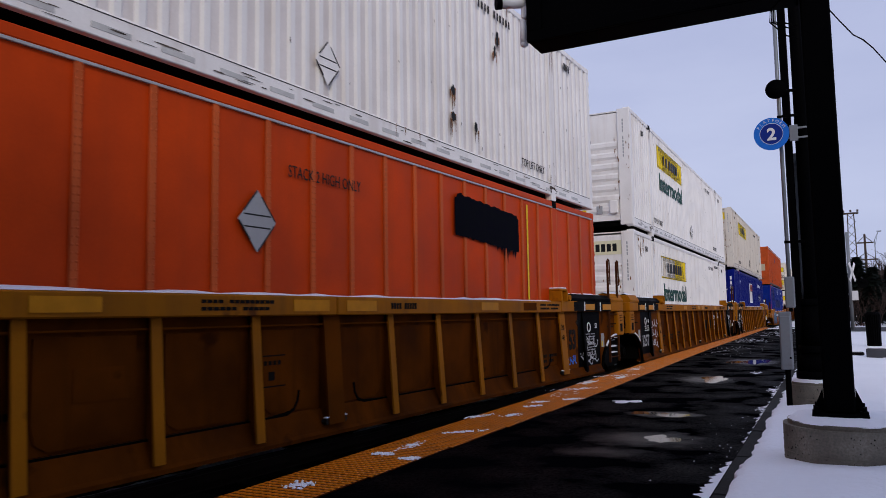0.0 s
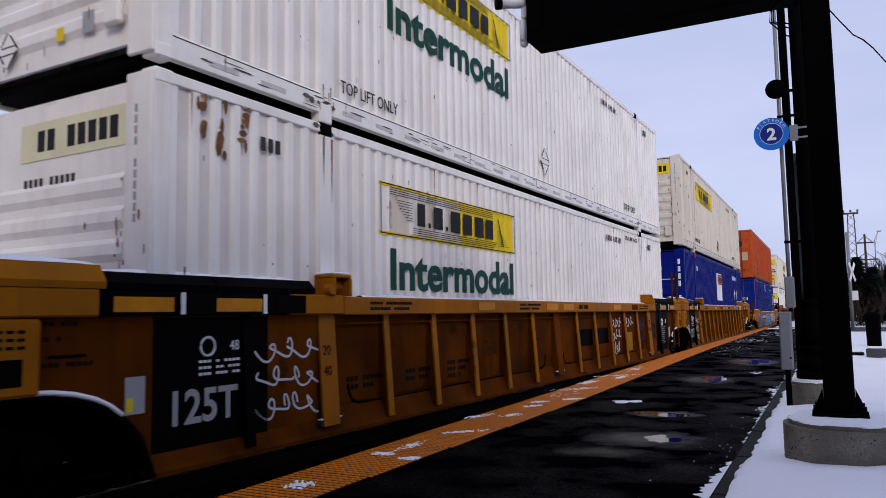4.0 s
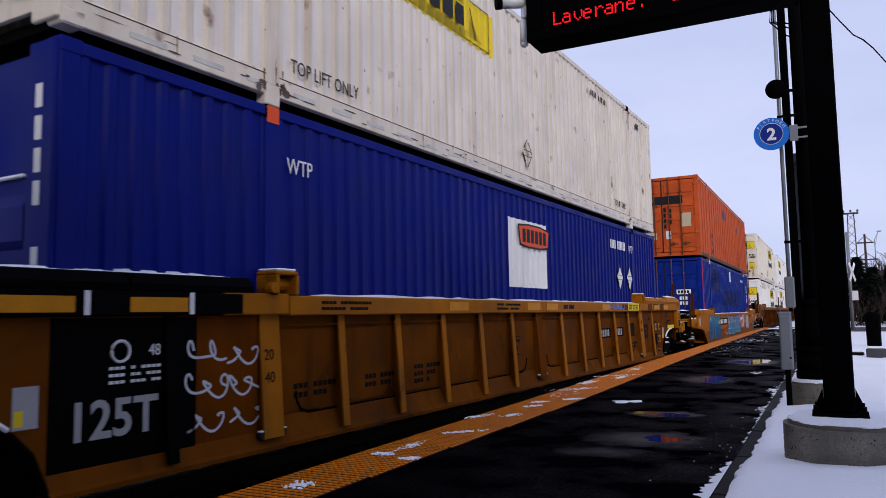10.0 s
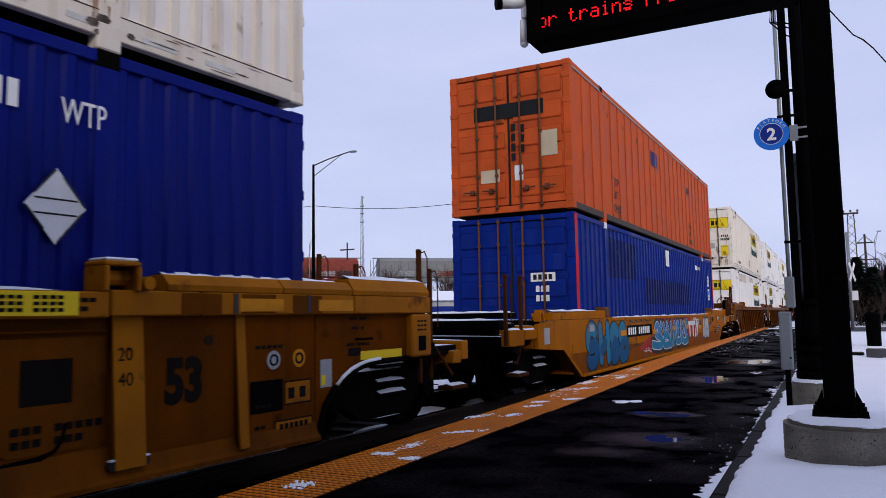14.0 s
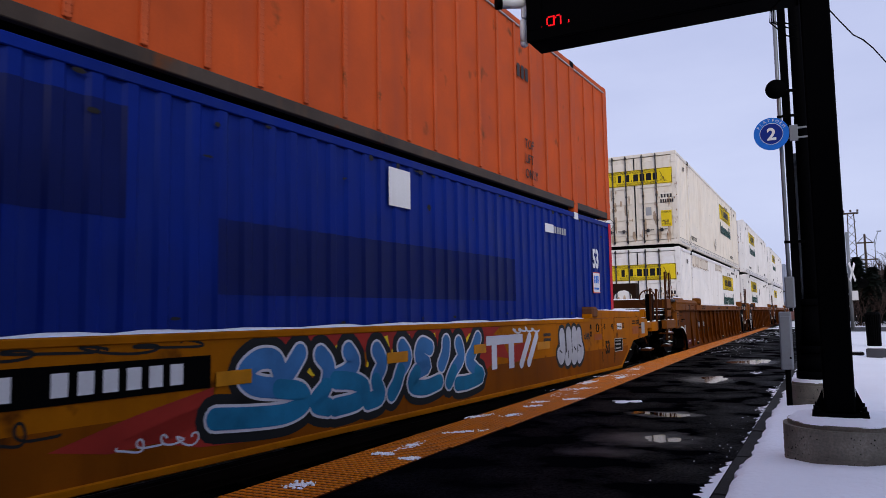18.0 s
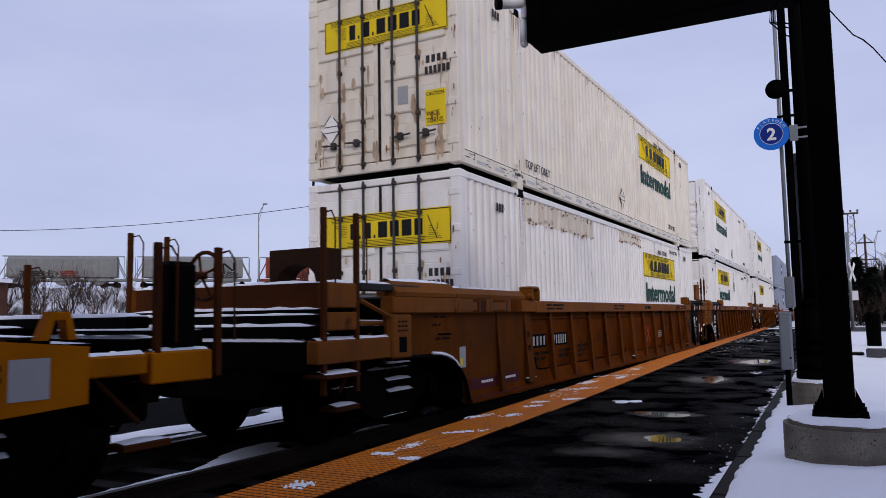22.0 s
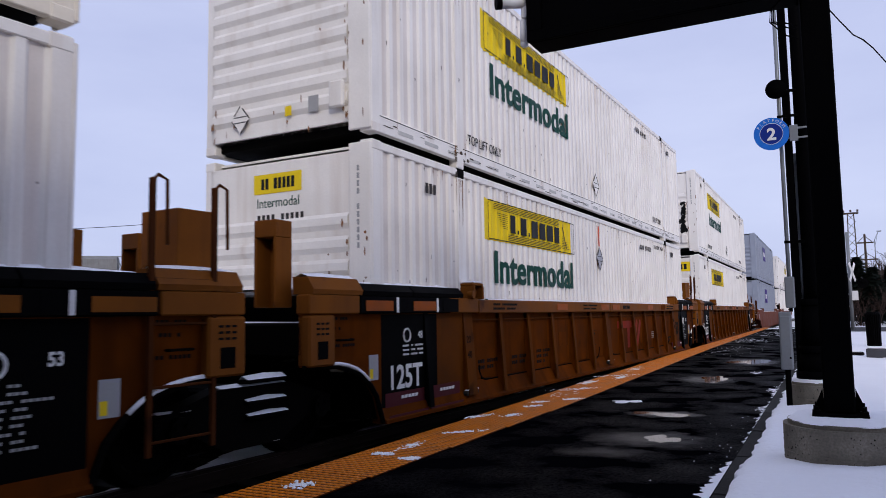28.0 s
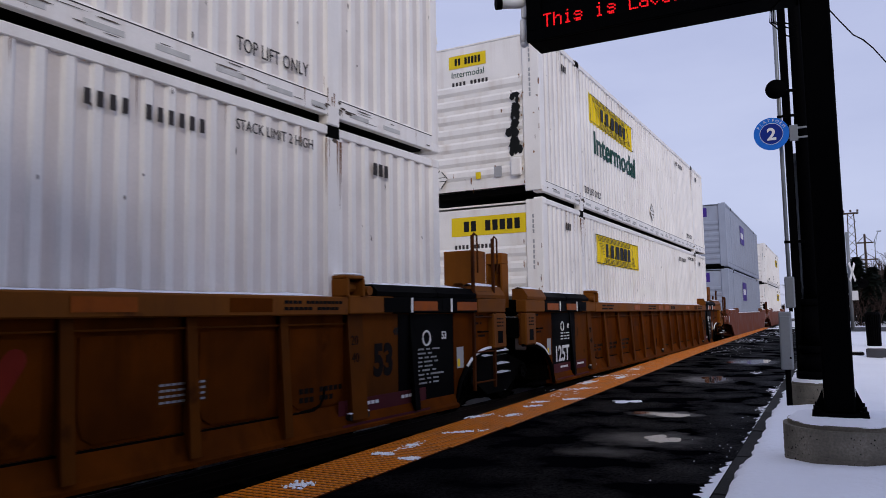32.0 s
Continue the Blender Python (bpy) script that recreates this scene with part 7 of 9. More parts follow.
def scrawl(car, y0, y1, z0, z1, n, seed, material, w=0.022, x=SHEET + 0.0145):
    rnd = random.Random(seed)
    rows = max(1, round((z1 - z0) / 0.3))
    tall = (z1 - z0) / rows
    lines = []
    for r in range(rows):
        lo = z0 + tall * r
        for part_ in range(2):
            a0, a1 = y0 + (y1 - y0) * 0.5 * part_, y0 + (y1 - y0) * (0.5 * part_ + rnd.uniform(0.42, 0.55))
            k, ph, tilt = rnd.uniform(1.6, 2.6), rnd.uniform(0, 6.28), rnd.uniform(0.1, 0.3)
            run = []
            for i in range(22):
                q = i / 21
                v = 0.5 + 0.42 * math.sin(6.283 * k * q + ph) * (0.6 + 0.4 * math.sin(9 * q + ph * 2))
                run.append((a0 + (a1 - a0) * q + 0.10 * (y1 - y0) * math.cos(6.283 * k * q + ph + 0.5) + tilt * tall * (v - 0.5), lo + tall * v))
            lines.append(run)
    return strokes(car, "spray_scrawl", lines, w, x, material, "loose sprayed scrawl")


g = graf_car
GX = 1.4615
# tall blue letters near the end, deep below and pale above
LET = [[(-7.6, 1.05), (-7.8, 1.13), (-7.98, 1.03), (-8.03, 0.84), (-7.88, 0.7), (-7.65, 0.74), (-7.5, 0.7), (-7.48, 0.5), (-7.62, 0.37), (-7.85, 0.33), (-8.0, 0.4)],
       [(-7.23, 1.12), (-7.2, 0.4)], [(-6.72, 1.13), (-6.68, 0.38)], [(-7.15, 0.6), (-6.9, 0.74), (-6.72, 0.82)],
       [(-6.02, 0.98), (-6.2, 1.1), (-6.4, 1.02), (-6.42, 0.86), (-6.2, 0.76), (-6.02, 0.66), (-6.0, 0.46), (-6.18, 0.35), (-6.4, 0.38), (-6.44, 0.54), (-6.25, 0.68)],
       [(-5.4, 1.0), (-5.56, 1.1), (-5.74, 1.0), (-5.72, 0.84), (-5.45, 0.78), (-5.22, 0.68), (-5.2, 0.5), (-5.4, 0.36), (-5.66, 0.34), (-5.74, 0.46), (-5.6, 0.66)]]
LET = [[(a, 0.735 + (b - 0.735) * 0.82) for a, b in ln] for ln in LET]
strokes(g, "spray_outline", LET, 0.35, GX, M_DECALK, "black outline of sprayed lettering")
strokes(g, "spray_fill", LET, 0.255, GX + 0.0022, M_CYAN, "blue fill of sprayed lettering")


def clipped(lines, z_max):
    """The lower runs of the strokes, for a second tone of spray."""
    out = []
    for ln in lines:
        run = []
        for p in ln:
            if p[1] <= z_max:
                run.append(p)
            elif len(run) > 1:
                out.append(run)
                run = []
            else:
                run = []
        if len(run) > 1:
            out.append(run)
    return out


strokes(g, "spray_shade", clipped(LET, 0.78), 0.245, GX + 0.0048, M_DEEPBLUE, "deep blue lower tone of sprayed lettering")
# large wild piece in the middle: red and yellow ground, blue letters rimmed in white and black
rnd = random.Random(8)
bm = B()
for pts in ([(-4.15, 0.5), (-3.7, 0.42), (-3.2, 0.44), (-2.78, 0.55), (-2.76, 0.8), (-3.5, 0.66)], [(-3.6, 0.5), (-2.9, 0.34), (-2.0, 0.28), (-2.3, 0.75), (-3.1, 0.62)], [(-2.5, 0.98), (2.2, 0.98), (2.6, 1.18), (-2.3, 1.18)], [(1.8, 0.45), (2.5, 0.75), (2.9, 0.7), (2.6, 1.05), (1.9, 1.1)], [(2.95, 0.62), (3.6, 0.7), (3.5, 0.92), (2.85, 0.88)]):
    bm.faces.new([bm.verts.new((GX, a, b)) for a, b in pts])
ob = part("spray_backing", bm, M_SPRAYR, g, "dark red sprayed backing")
ob["kind"] = "stuff"
bm = B()
for i in range(8):
    a = -2.25 + i * 0.55 + rnd.uniform(-0.08, 0.08)
    bm.faces.new([bm.verts.new((GX + 0.0003, a + dy, zz)) for dy, zz in ((-0.1, 0.82), (0.22, 0.78), (0.34, 1.0), (0.3, 1.14), (0.08, 1.1), (-0.06, 1.0))])
ob = part("spray_backing", bm, M_DECALY, g, "yellow sprayed backing")
ob["kind"] = "stuff"
WILD = []
WILD.append([(-1.98, 0.86), (-2.06, 1.06), (-2.26, 1.08), (-2.42, 0.92), (-2.3, 0.76), (-2.0, 0.68), (-1.72, 0.6), (-1.66, 0.44), (-1.9, 0.34), (-2.3, 0.36), (-2.75, 0.42)])
WILD.append([(-1.72, 1.12), (-1.86, 0.9), (-1.95, 0.8)])
WILD.append([(-1.42, 1.08), (-1.3, 0.9), (-1.34, 0.62), (-1.5, 0.42), (-1.3, 0.32)])
WILD.append([(-0.98, 1.1), (-0.88, 0.92), (-1.02, 0.78), (-1.2, 0.7), (-0.9, 0.64), (-0.7, 0.5), (-0.82, 0.34), (-1.2, 0.3)])
WILD.append([(-0.48, 1.08), (-0.38, 0.86), (-0.5, 0.6), (-0.42, 0.36), (-0.65, 0.3)])
WILD.append([(0.02, 1.1), (0.12, 0.92), (-0.02, 0.7), (-0.1, 0.5), (-0.2, 0.36)])
WILD.append([(0.62, 1.04), (0.44, 1.1), (0.38, 0.9), (0.56, 0.74), (0.32, 0.64), (0.22, 0.44), (0.5, 0.36), (0.84, 0.42)])
WILD.append([(1.02, 1.12), (1.0, 0.92), (0.9, 0.72)])
WILD.append([(1.34, 1.08), (1.4, 0.82), (1.2, 0.58), (1.08, 0.38)])
WILD.append([(1.88, 1.14), (1.74, 0.9), (1.62, 0.72), (1.84, 0.5), (1.96, 0.4), (1.6, 0.32), (1.3, 0.32)])
WILD = [[(a, 0.745 + (b - 0.72) * 0.68) for a, b in ln] for ln in WILD]
strokes(g, "spray_outline", WILD, 0.40, GX + 0.0008, M_DECALK, "black outline of sprayed lettering")
strokes(g, "spray_rim", WILD, 0.235, GX + 0.0032, M_SPRAYW, "white rim of sprayed lettering")
strokes(g, "spray_fill", WILD, 0.185, GX + 0.0058, M_LIGHTBLUE, "pale blue fill of sprayed lettering")
strokes(g, "spray_shade", clipped(WILD, 0.74), 0.175, GX + 0.0086, M_CYAN, "blue lower tone of sprayed lettering")
# silver bubble tag
BUB = [[(5.02, 0.98), (5.04, 0.7), (4.96, 0.6), (4.9, 0.66)], [(5.34, 1.0), (5.36, 0.64), (5.26, 0.56)], [(5.62, 1.0), (5.64, 0.62), (5.58, 0.56)], [(5.86, 0.98), (5.9, 0.78), (5.98, 0.66), (5.86, 0.56)]]
strokes(g, "spray_outline", BUB, 0.37, GX, M_DECALK, "black outline of bubble tag")
strokes(g, "spray_fill", BUB, 0.25, GX + 0.0016, M_SILVER, "silver fill of bubble tag")
strokes(g, "spray_line", [[(4.9, 0.72), (5.0, 0.68)], [(5.3, 0.7), (5.3, 0.58)], [(5.6, 0.75), (5.68, 0.7)], [(5.84, 0.78), (5.96, 0.74)]], 0.03, GX + 0.003, M_DECALK)
# white carrier shapes and number board
bm = B()
for a, b, c0, d in ((2.13, 0.92, 1.23, 0.13), (2.3, 0.58, 0.16, 0.36), (2.86, 0.56, 0.18, 0.38)):
    box(bm, GX + 0.003, GX + 0.005, a, a + c0, b, b + d)
ribbon(bm, [(3.3, 0.6), (3.62, 1.0)], 0.14, GX + 0.0052)
ribbon(bm, [(3.58, 0.6), (3.9, 1.0)], 0.14, GX + 0.0056)
ob = part("carrier_mark", bm, M_SPRAYW, g, "white block mark of the car owner")
ob["kind"] = "stuff"
nb = flat("number_board", M_BLACK, g, on_side(GX + 0.005, -5.2, 0.80), 2.4, 0.26, 0.002, "black number board with white bars")
side_bars_car(nb, GX + 0.008, -5.1, 0.85, 11, 0.16, M_DECALW, w=0.12, gap=0.07, skip=(4,))
for yy, w, zz in ((-5.77, 0.48, 0.85), (-2.75, 0.4, 0.8), (-0.3, 0.42, 0.83), (1.75, 0.35, 0.83), (3.9, 0.52, 0.78)):
    flat("reflector", M_YREF, g, on_side(GX + 0.014, yy, zz), w, 0.12, 0.002)
lettering("53", 0.34, M_INK, g, on_side(GX + 0.002, 7.38, 0.545), "stencil", 0.85, 0.001, bold=0.014)
db = flat("data_board", M_BLACK, g, on_side(GX + 0.0033, 8.0, 0.56), 0.52, 0.24, 0.001)
for zz in (0.64, 0.72, 0.79):
    side_bars_car(db, GX + 0.0045, 8.04, zz - 0.04, 5, 0.03, M_DECALGR, w=0.05, gap=0.025)
for text, y_, z_, s_ in (("45", 7.3, 1.03, 0.14), ("48", 7.79, 1.025, 0.14), ("53", 8.58, 1.025, 0.15), ("40", 6.47, 1.04, 0.13), ("20", 6.47, 0.91, 0.13)):
    lettering(text, s_, M_INK, g, on_side(GX + 0.002, y_, z_), "stencil", 0.8, 0.001, bold=0.004)
n = flat("notice", M_DECALW, g, on_side(GX + 0.002, 8.18, 1.0), 0.33, 0.125, 0.002, "white notice with dark bars")
for zz in (1.02, 1.05, 1.08):
    side_bars_car(n, GX + 0.0045, 8.2, zz, 6, 0.014, M_INK, w=0.035, gap=0.012)
bm = B()
tube(bm, [(GX + 0.002, 6.92 + 0.075 * math.cos(2 * math.pi * i / 16), 1.06 + 0.075 * math.sin(2 * math.pi * i / 16)) for i in range(17)], 0.012, 5)
part("seal_mark", bm, M_INK, g)
for yy, w, zz, hh in ((6.73, 0.45, 0.83, 0.11), (9.32, 0.48, 0.87, 0.17)):
    flat("reflector", M_OREF, g, on_side(GX + 0.002, yy, zz), w, hh, 0.002, "faded orange reflector")
for k in range(2):
    side_bars_car(g, GX + 0.002, 9.3, 1.09 + k * 0.05, 9, 0.03, M_INK, w=0.045, gap=0.014, skip=(4,))
    side_bars_car(g, GX + 0.002, 9.85, 0.98 + k * 0.07, 4, 0.04, M_INK, w=0.035, gap=0.012)
fr = flat("board_frame", M_DECALGR, g, on_side(GX + 0.0012, 7.98, 0.545), 0.56, 0.27, 0.002, "white rim of the data board")
sb = flat("small_board", M_INK, g, on_side(GX + 0.0012, 8.56, 0.67), 0.26, 0.13, 0.002)
flat("small_board_face", M_TCAR, sb, on_side(GX + 0.0034, 8.572, 0.682), 0.11, 0.106, 0.001)
flat("small_board_face", M_TCAR, sb, on_side(GX + 0.0034, 8.698, 0.682), 0.11, 0.106, 0.001)
# rust seeping along the upright weld seams
rnd = random.Random(71)
bm = B()
for y0_ in (-7.98, -7.2, 7.2, 7.98, 9.82):
    for k in range(16):
        a, b, w, h = y0_ + rnd.gauss(0, 0.02), rnd.uniform(0.35 if abs(y0_) < 9 else 0.8, 1.2), rnd.uniform(0.006, 0.03), rnd.uniform(0.03, 0.14)
        bm.faces.new([bm.verts.new((GX + 0.0005, a + p * w, b + q * h)) for p, q in ((-0.6, 0.8), (-1, -0.3), (-0.2, -1), (0.6, -0.8), (1, 0.1), (0.4, 0.9))])
tagged(part("rust_spot", bm, M_LADDER, g, "dark rust along the seams"), kind="stuff")
for k in range(2):
    side_bars_car(g, GX + 0.002, 4.2, 0.98 - k * 0.08, 8, 0.05, M_STENCIL)
flat("notice", M_DECALGR, g, on_side(GX + 0.012, -7.95, 1.0), 0.3, 0.13, 0.002)
scrawl(g, 3.0, 3.9, 1.06, 1.16, 6, 34, M_SPRAYW, 0.03, GX + 0.003)
scrawl(g, 6.15, 6.45, 0.85, 1.0, 3, 35, M_DECALK, 0.025, GX + 0.002)
scrawl(g, -5.05, -4.1, 0.5, 0.74, 9, 31, M_DECALK, 0.02, GX + 0.001)
scrawl(g, -3.6, -2.9, 0.36, 0.5, 5, 32, M_SPRAYW, 0.016, GX + 0.002)
scrawl(g, -5.0, -2.9, 1.1, 1.2, 12, 33, M_DECALK, 0.02, GX + 0.001)

cars = [ob for ob, u, z in ROLLING if ob.name.startswith("well_car")]
c1, c2, c3, c4, c5, c6, c7 = cars[:7]
scrawl(c1, 7.4, 8.2, 0.35, 0.95, 5, 41, M_SPRAYW, 0.02, ENDX + 0.008)
scrawl(c1, 7.3, 7.9, 0.4, 0.7, 4, 42, M_SPRAYW, 0.018, ENDX + 0.008)
scrawl(c2, 3.35, 4.1, 0.72, 1.3, 6, 44, M_SPRAYW)
scrawl(c2, 4.4, 5.1, 1.0, 1.3, 5, 45, M_SPRAYW)
scrawl(c2, 3.35, 4.0, 0.42, 0.75, 6, 46, M_SPRAYW)
flat("yellow_sheet", mat("grimy_yellow_sheet", (0.3, 0.14, 0.006), 0.6, var=0.2, streak=0.4), c2, on_side(SHEET + 0.012, 4.38, 0.48), 0.62, 0.42, 0.003)
flat("dark_board", M_BLACK, c2, on_side(SHEET + 0.012, 1.25, 0.72), 1.9, 0.32, 0.003, "dark board with faded brown mark")
scrawl(c2, -7.25, -6.4, 0.42, 1.2, 7, 47, M_SPRAYW, 0.022, ENDX + 0.004)
scrawl(c3, -7.25, -6.4, 0.42, 1.2, 7, 48, M_SPRAYW, 0.022, ENDX + 0.004)
for a, b in ((3.35, 0.74), (4.28, 0.76)):
    n = flat("number_board", M_BLACK, c3, on_side(SHEET + 0.012, a, 0.83), b, 0.2, 0.003, "black number board with white bars")
    side_bars_car(n, SHEET + 0.0165, a + 0.08, 0.86, 5, 0.14, M_DECALGR, w=0.07, gap=0.05)
for a, b in ((-6.1, 0.7), (-5.18, 0.8)):
    flat("number_board", M_BLACK, c5, on_side(SHEET + 0.012, a, 0.8), b, 0.22, 0.003, "black number board with white bars")
side_bars_car(c5, SHEET + 0.0165, -6.0, 0.835, 4, 0.15, M_DECALGR, w=0.07, gap=0.085)
side_bars_car(c5, SHEET + 0.0165, -5.06, 0.835, 6, 0.15, M_DECALGR, w=0.055, gap=0.06)
for c_, ys in ((c5, (-7.9, -7.1)), (c6, (-7.9, -7.0, 6.5, 7.3)), (c7, (-7.9, -7.0, 7.3))):
    for yy in ys:
        n = flat("maroon_patch", M_MAROON, c_, on_side(1.432, yy - 0.42, 0.215), 0.84, 0.05, 0.002)
        n = flat("maroon_patch", M_MAROON, c_, on_side(ENDX + 0.004, yy - 0.42, 0.34), 0.84, 0.16, 0.002, "maroon patch with white bars")
        side_bars_car(n, ENDX + 0.007, yy - 0.1, 0.42, 5, 0.035, M_DECALW, w=0.06, gap=0.015)
strokes(c5, "spray_cross", [[(1.55, 0.62), (1.85, 0.98)], [(1.85, 0.62), (1.55, 0.98)]], 0.06, SHEET + 0.0145, M_SPRAYR, "red sprayed cross")
n = flat("notice", M_BMID, c5, on_side(SHEET + 0.012, 2.75, 0.68), 0.5, 0.18, 0.002)
for zz in (0.70, 0.745, 0.79, 0.835):
    side_bars_car(n, SHEET + 0.015, 2.77, zz, 8, 0.018, M_DECALGR, w=0.045, gap=0.012)
bm = B()
for a, b, c0, d in ((0.92, 1.0, 1.2, 0.16), (1.12, 0.55, 0.2, 0.46), (1.72, 0.55, 0.2, 0.46)):
    box(bm, SHEET + 0.012, SHEET + 0.014, a, a + c0, b, b + d)
ribbon(bm, [(2.26, 0.62), (2.56, 1.1)], 0.16, SHEET + 0.0147)
ribbon(bm, [(2.56, 0.62), (2.86, 1.1)], 0.16, SHEET + 0.0151)
ob = part("carrier_mark", bm, mat("faded_red_mark", (0.19, 0.017, 0.008), 0.6, var=0.25, streak=0.4), c6, "faded red block mark of the car owner")
ob["kind"] = "stuff"
n = flat("notice", M_BMID, c6, on_side(SHEET + 0.012, 3.95, 0.68), 0.5, 0.18, 0.002)
for zz in (0.70, 0.745, 0.79, 0.835):
    side_bars_car(n, SHEET + 0.015, 3.97, zz, 8, 0.018, M_DECALGR, w=0.045, gap=0.012)


def guide_box(car, y, x0, x1, top, paint, low=1.3, rise=0.3, deep=0.18):
    """Tall hollow pedestal with an arched foot, over the truck."""
    bm = B()
    pts = []
    w = x1 - x0
    pts = [(x0, low), (x0 + 0.12 * w, low)] + [(x0 + w * (0.5 - 0.36 * math.cos(q)), low + 0.15 + rise * math.sin(q)) for q in (math.pi * k / 8 for k in range(9))] + [(x1 - 0.12 * w, low), (x1, low), (x1, top), (x0, top)]
    prism(bm, pts, "y", y - deep, y + deep)
    return part("pedestal", bm, paint, car)


guide_box(c5, -9.9, -0.55, 0.3, 2.2, mat("sooty_rust", (0.02, 0.009, 0.005), 0.8, var=0.3), 1.66, 0.2)
for c_, ends in ((c5, (1,)), (c6, (-1, 1)), (c7, (-1, 1))):
    for e in ends:
        for x0, x1 in ((0.74, 1.2), (-1.2, -0.74)):
            if e > 0:
                guide_box(c_, 9.45, x0, x1, 2.26, M_BCAR, 1.5, 0.16, 0.2)
            else:
                x0, x1 = (0.84, 1.12) if x0 > 0 else (-1.12, -0.84)
                bm = B()
                for a, b, z0, z1 in ((x0, x0 + 0.035, 1.45, 2.13), (x1 - 0.035, x1, 1.45, 2.13), (x0, x1, 2.13, 2.3)):
                    box(bm, a, b, -9.80, -9.56, z0, z1, 0.008)
                box(bm, x0 + 0.03, x1 - 0.03, -9.6, -9.57, 1.45, 2.14)
                part("pedestal", bm, M_BCAR, c_, "hollow square pedestal, open to the front")

# ---- scrolling dot letters of the message board ----
DOTS = {"T": "7c10101010101010", "h": "4040586444444444", "i": "1000301010101038", "s": "0000384438047838", "L": "404040404040407c", "a": "000038043c44443c",
        "v": "0000444444442810", "e": "000038447c404038", "r": "0000586440404040", "n": "0000586444444444", ".": "0000000000001010", "B": "7844447844444478",
        "f": "1824207020202020", "!": "1010101010001010", "W": "444444545454546c", "t": "2020702020202418", "c": "0000384440404438", "o": "0000384444444438",
        "m": "0000685454545454", "d": "0404344c4444443c"}
PITCH, DOT = 0.085, 0.0140
MESSAGE = "This is Laverane.  Be safe! Watch for trains from either direction."
LETTERS = []
glyphs = {}
for i, ch in enumerate(MESSAGE):
    if ch == " ":
        continue
    if ch not in glyphs:
        rows = [int(DOTS[ch][k:k + 2], 16) for k in range(0, 16, 2)]
        bm = B()
        for r_, bits in enumerate(rows):
            for c_ in range(5):
                if bits & (0x40 >> c_):
                    x, z = (c_ - 2) * DOT, (3.5 - r_) * DOT
                    box(bm, x - 0.0052, x + 0.0052, -0.002, 0.002, z - 0.0052, z + 0.0052)
        me = bpy.data.meshes.new("dot_letter")
        bm.to_mesh(me)
        bm.free()
        me.materials.append(M_LED)
        glyphs[ch] = me
    o = new("dot_letter", glyphs[ch])
    o.parent = sign
    LETTERS.append((o, i))

# round stickers and boards on the end of the third car
for y_, z_, m_, nm in ((7.84, 0.975, M_DECALGR, "round_sticker"), (8.17, 0.975, M_YREF, "round_sticker")):
    bm = B()
    bar(bm, (ENDX + 0.002, y_, z_), (ENDX + 0.008, y_, z_), 0.085, 20)
    part(nm, bm, m_, c3)
flat("data_board", M_BLACK, c3, on_side(ENDX + 0.003, 7.56, 0.52), 0.4, 0.28, 0.003)
fr = flat("board_frame", M_INK, c3, on_side(ENDX + 0.001, 7.98, 0.555), 0.36, 0.22, 0.002)
flat("board_face", M_YCAR, fr, on_side(ENDX + 0.003, 7.995, 0.57), 0.33, 0.19, 0.001)
side_bars_car(fr, ENDX + 0.0042, 8.03, 0.61, 2, 0.1, M_INK, w=0.08, gap=0.07)
fr = flat("board_frame", M_INK, c3, on_side(ENDX + 0.001, 7.86, 0.31), 0.5, 0.12, 0.002)
flat("board_face", M_YCAR, fr, on_side(ENDX + 0.003, 7.875, 0.325), 0.47, 0.09, 0.001)
side_bars_car(fr, ENDX + 0.0042, 7.92, 0.345, 6, 0.05, M_INK, w=0.045, gap=0.02)
flat("dark_board", M_INK, c3, on_side(SHEET + 0.012, 5.6, 0.8), 0.36, 0.3, 0.003, "blacked-out board")
for k in range(3):
    side_bars_car(c3, WX + 0.0075, 5.05, 1.415 + k * 0.042, 14, 0.024, M_INK, w=0.04, gap=0.014, skip=(5, 9))
for y_ in (7.84, 8.17):
    bm = B()
    tube(bm, [(ENDX + 0.0085, y_ + 0.045 * math.cos(2 * math.pi * i / 12), 0.975 + 0.045 * math.sin(2 * math.pi * i / 12)) for i in range(13)], 0.011, 5)
    part("sticker_mark", bm, M_INK, c3)
flat("yellow_notice", M_DECALY, c3, on_side(WX + 0.004, 5.0, 1.39), 0.9, 0.16, 0.003)
scrawl(c3, 3.7, 4.7, 1.40, 1.54, 7, 51, M_SIGNB, 0.025, WX + 0.004)
for zz, n in ((1.2, 5), (0.68, 3), (0.5, 2)):
    side_bars_car(c3, ENDX + 0.005, 7.62, zz - 0.12, n, 0.03, M_INK, w=0.05, gap=0.02)
flat("tag", M_DECALY, c3, on_side(1.382, 9.1, 0.9), 0.75, 0.09, 0.003)
flat("tag", M_INK, c3, on_side(1.382, 8.9, 0.95), 0.2, 0.08, 0.003)
scrawl(c1, 6.6, 7.05, 0.42, 0.62, 5, 61, M_SIGNB, 0.022, ENDX + 0.004)
scrawl(c2, 5.5, 6.1, 0.6, 1.2, 5, 62, M_NAVY, 0.03, SHEET + 0.0145)
# ---- the far side of the tracks: embankment with standing hopper cars, yard, lamps ----
EA, EB = Vector((-150.0, 17.0)), Vector((-22.0, 140.0))       # line of the embankment's crest
ED = (EB - EA).normalized()
EN = Vector((ED.y, -ED.x))                                     # towards the camera
CREST = 5.7


def on_bank(s, off, z):
    p = EA + ED * s + EN * off
    return (p.x, p.y, z)


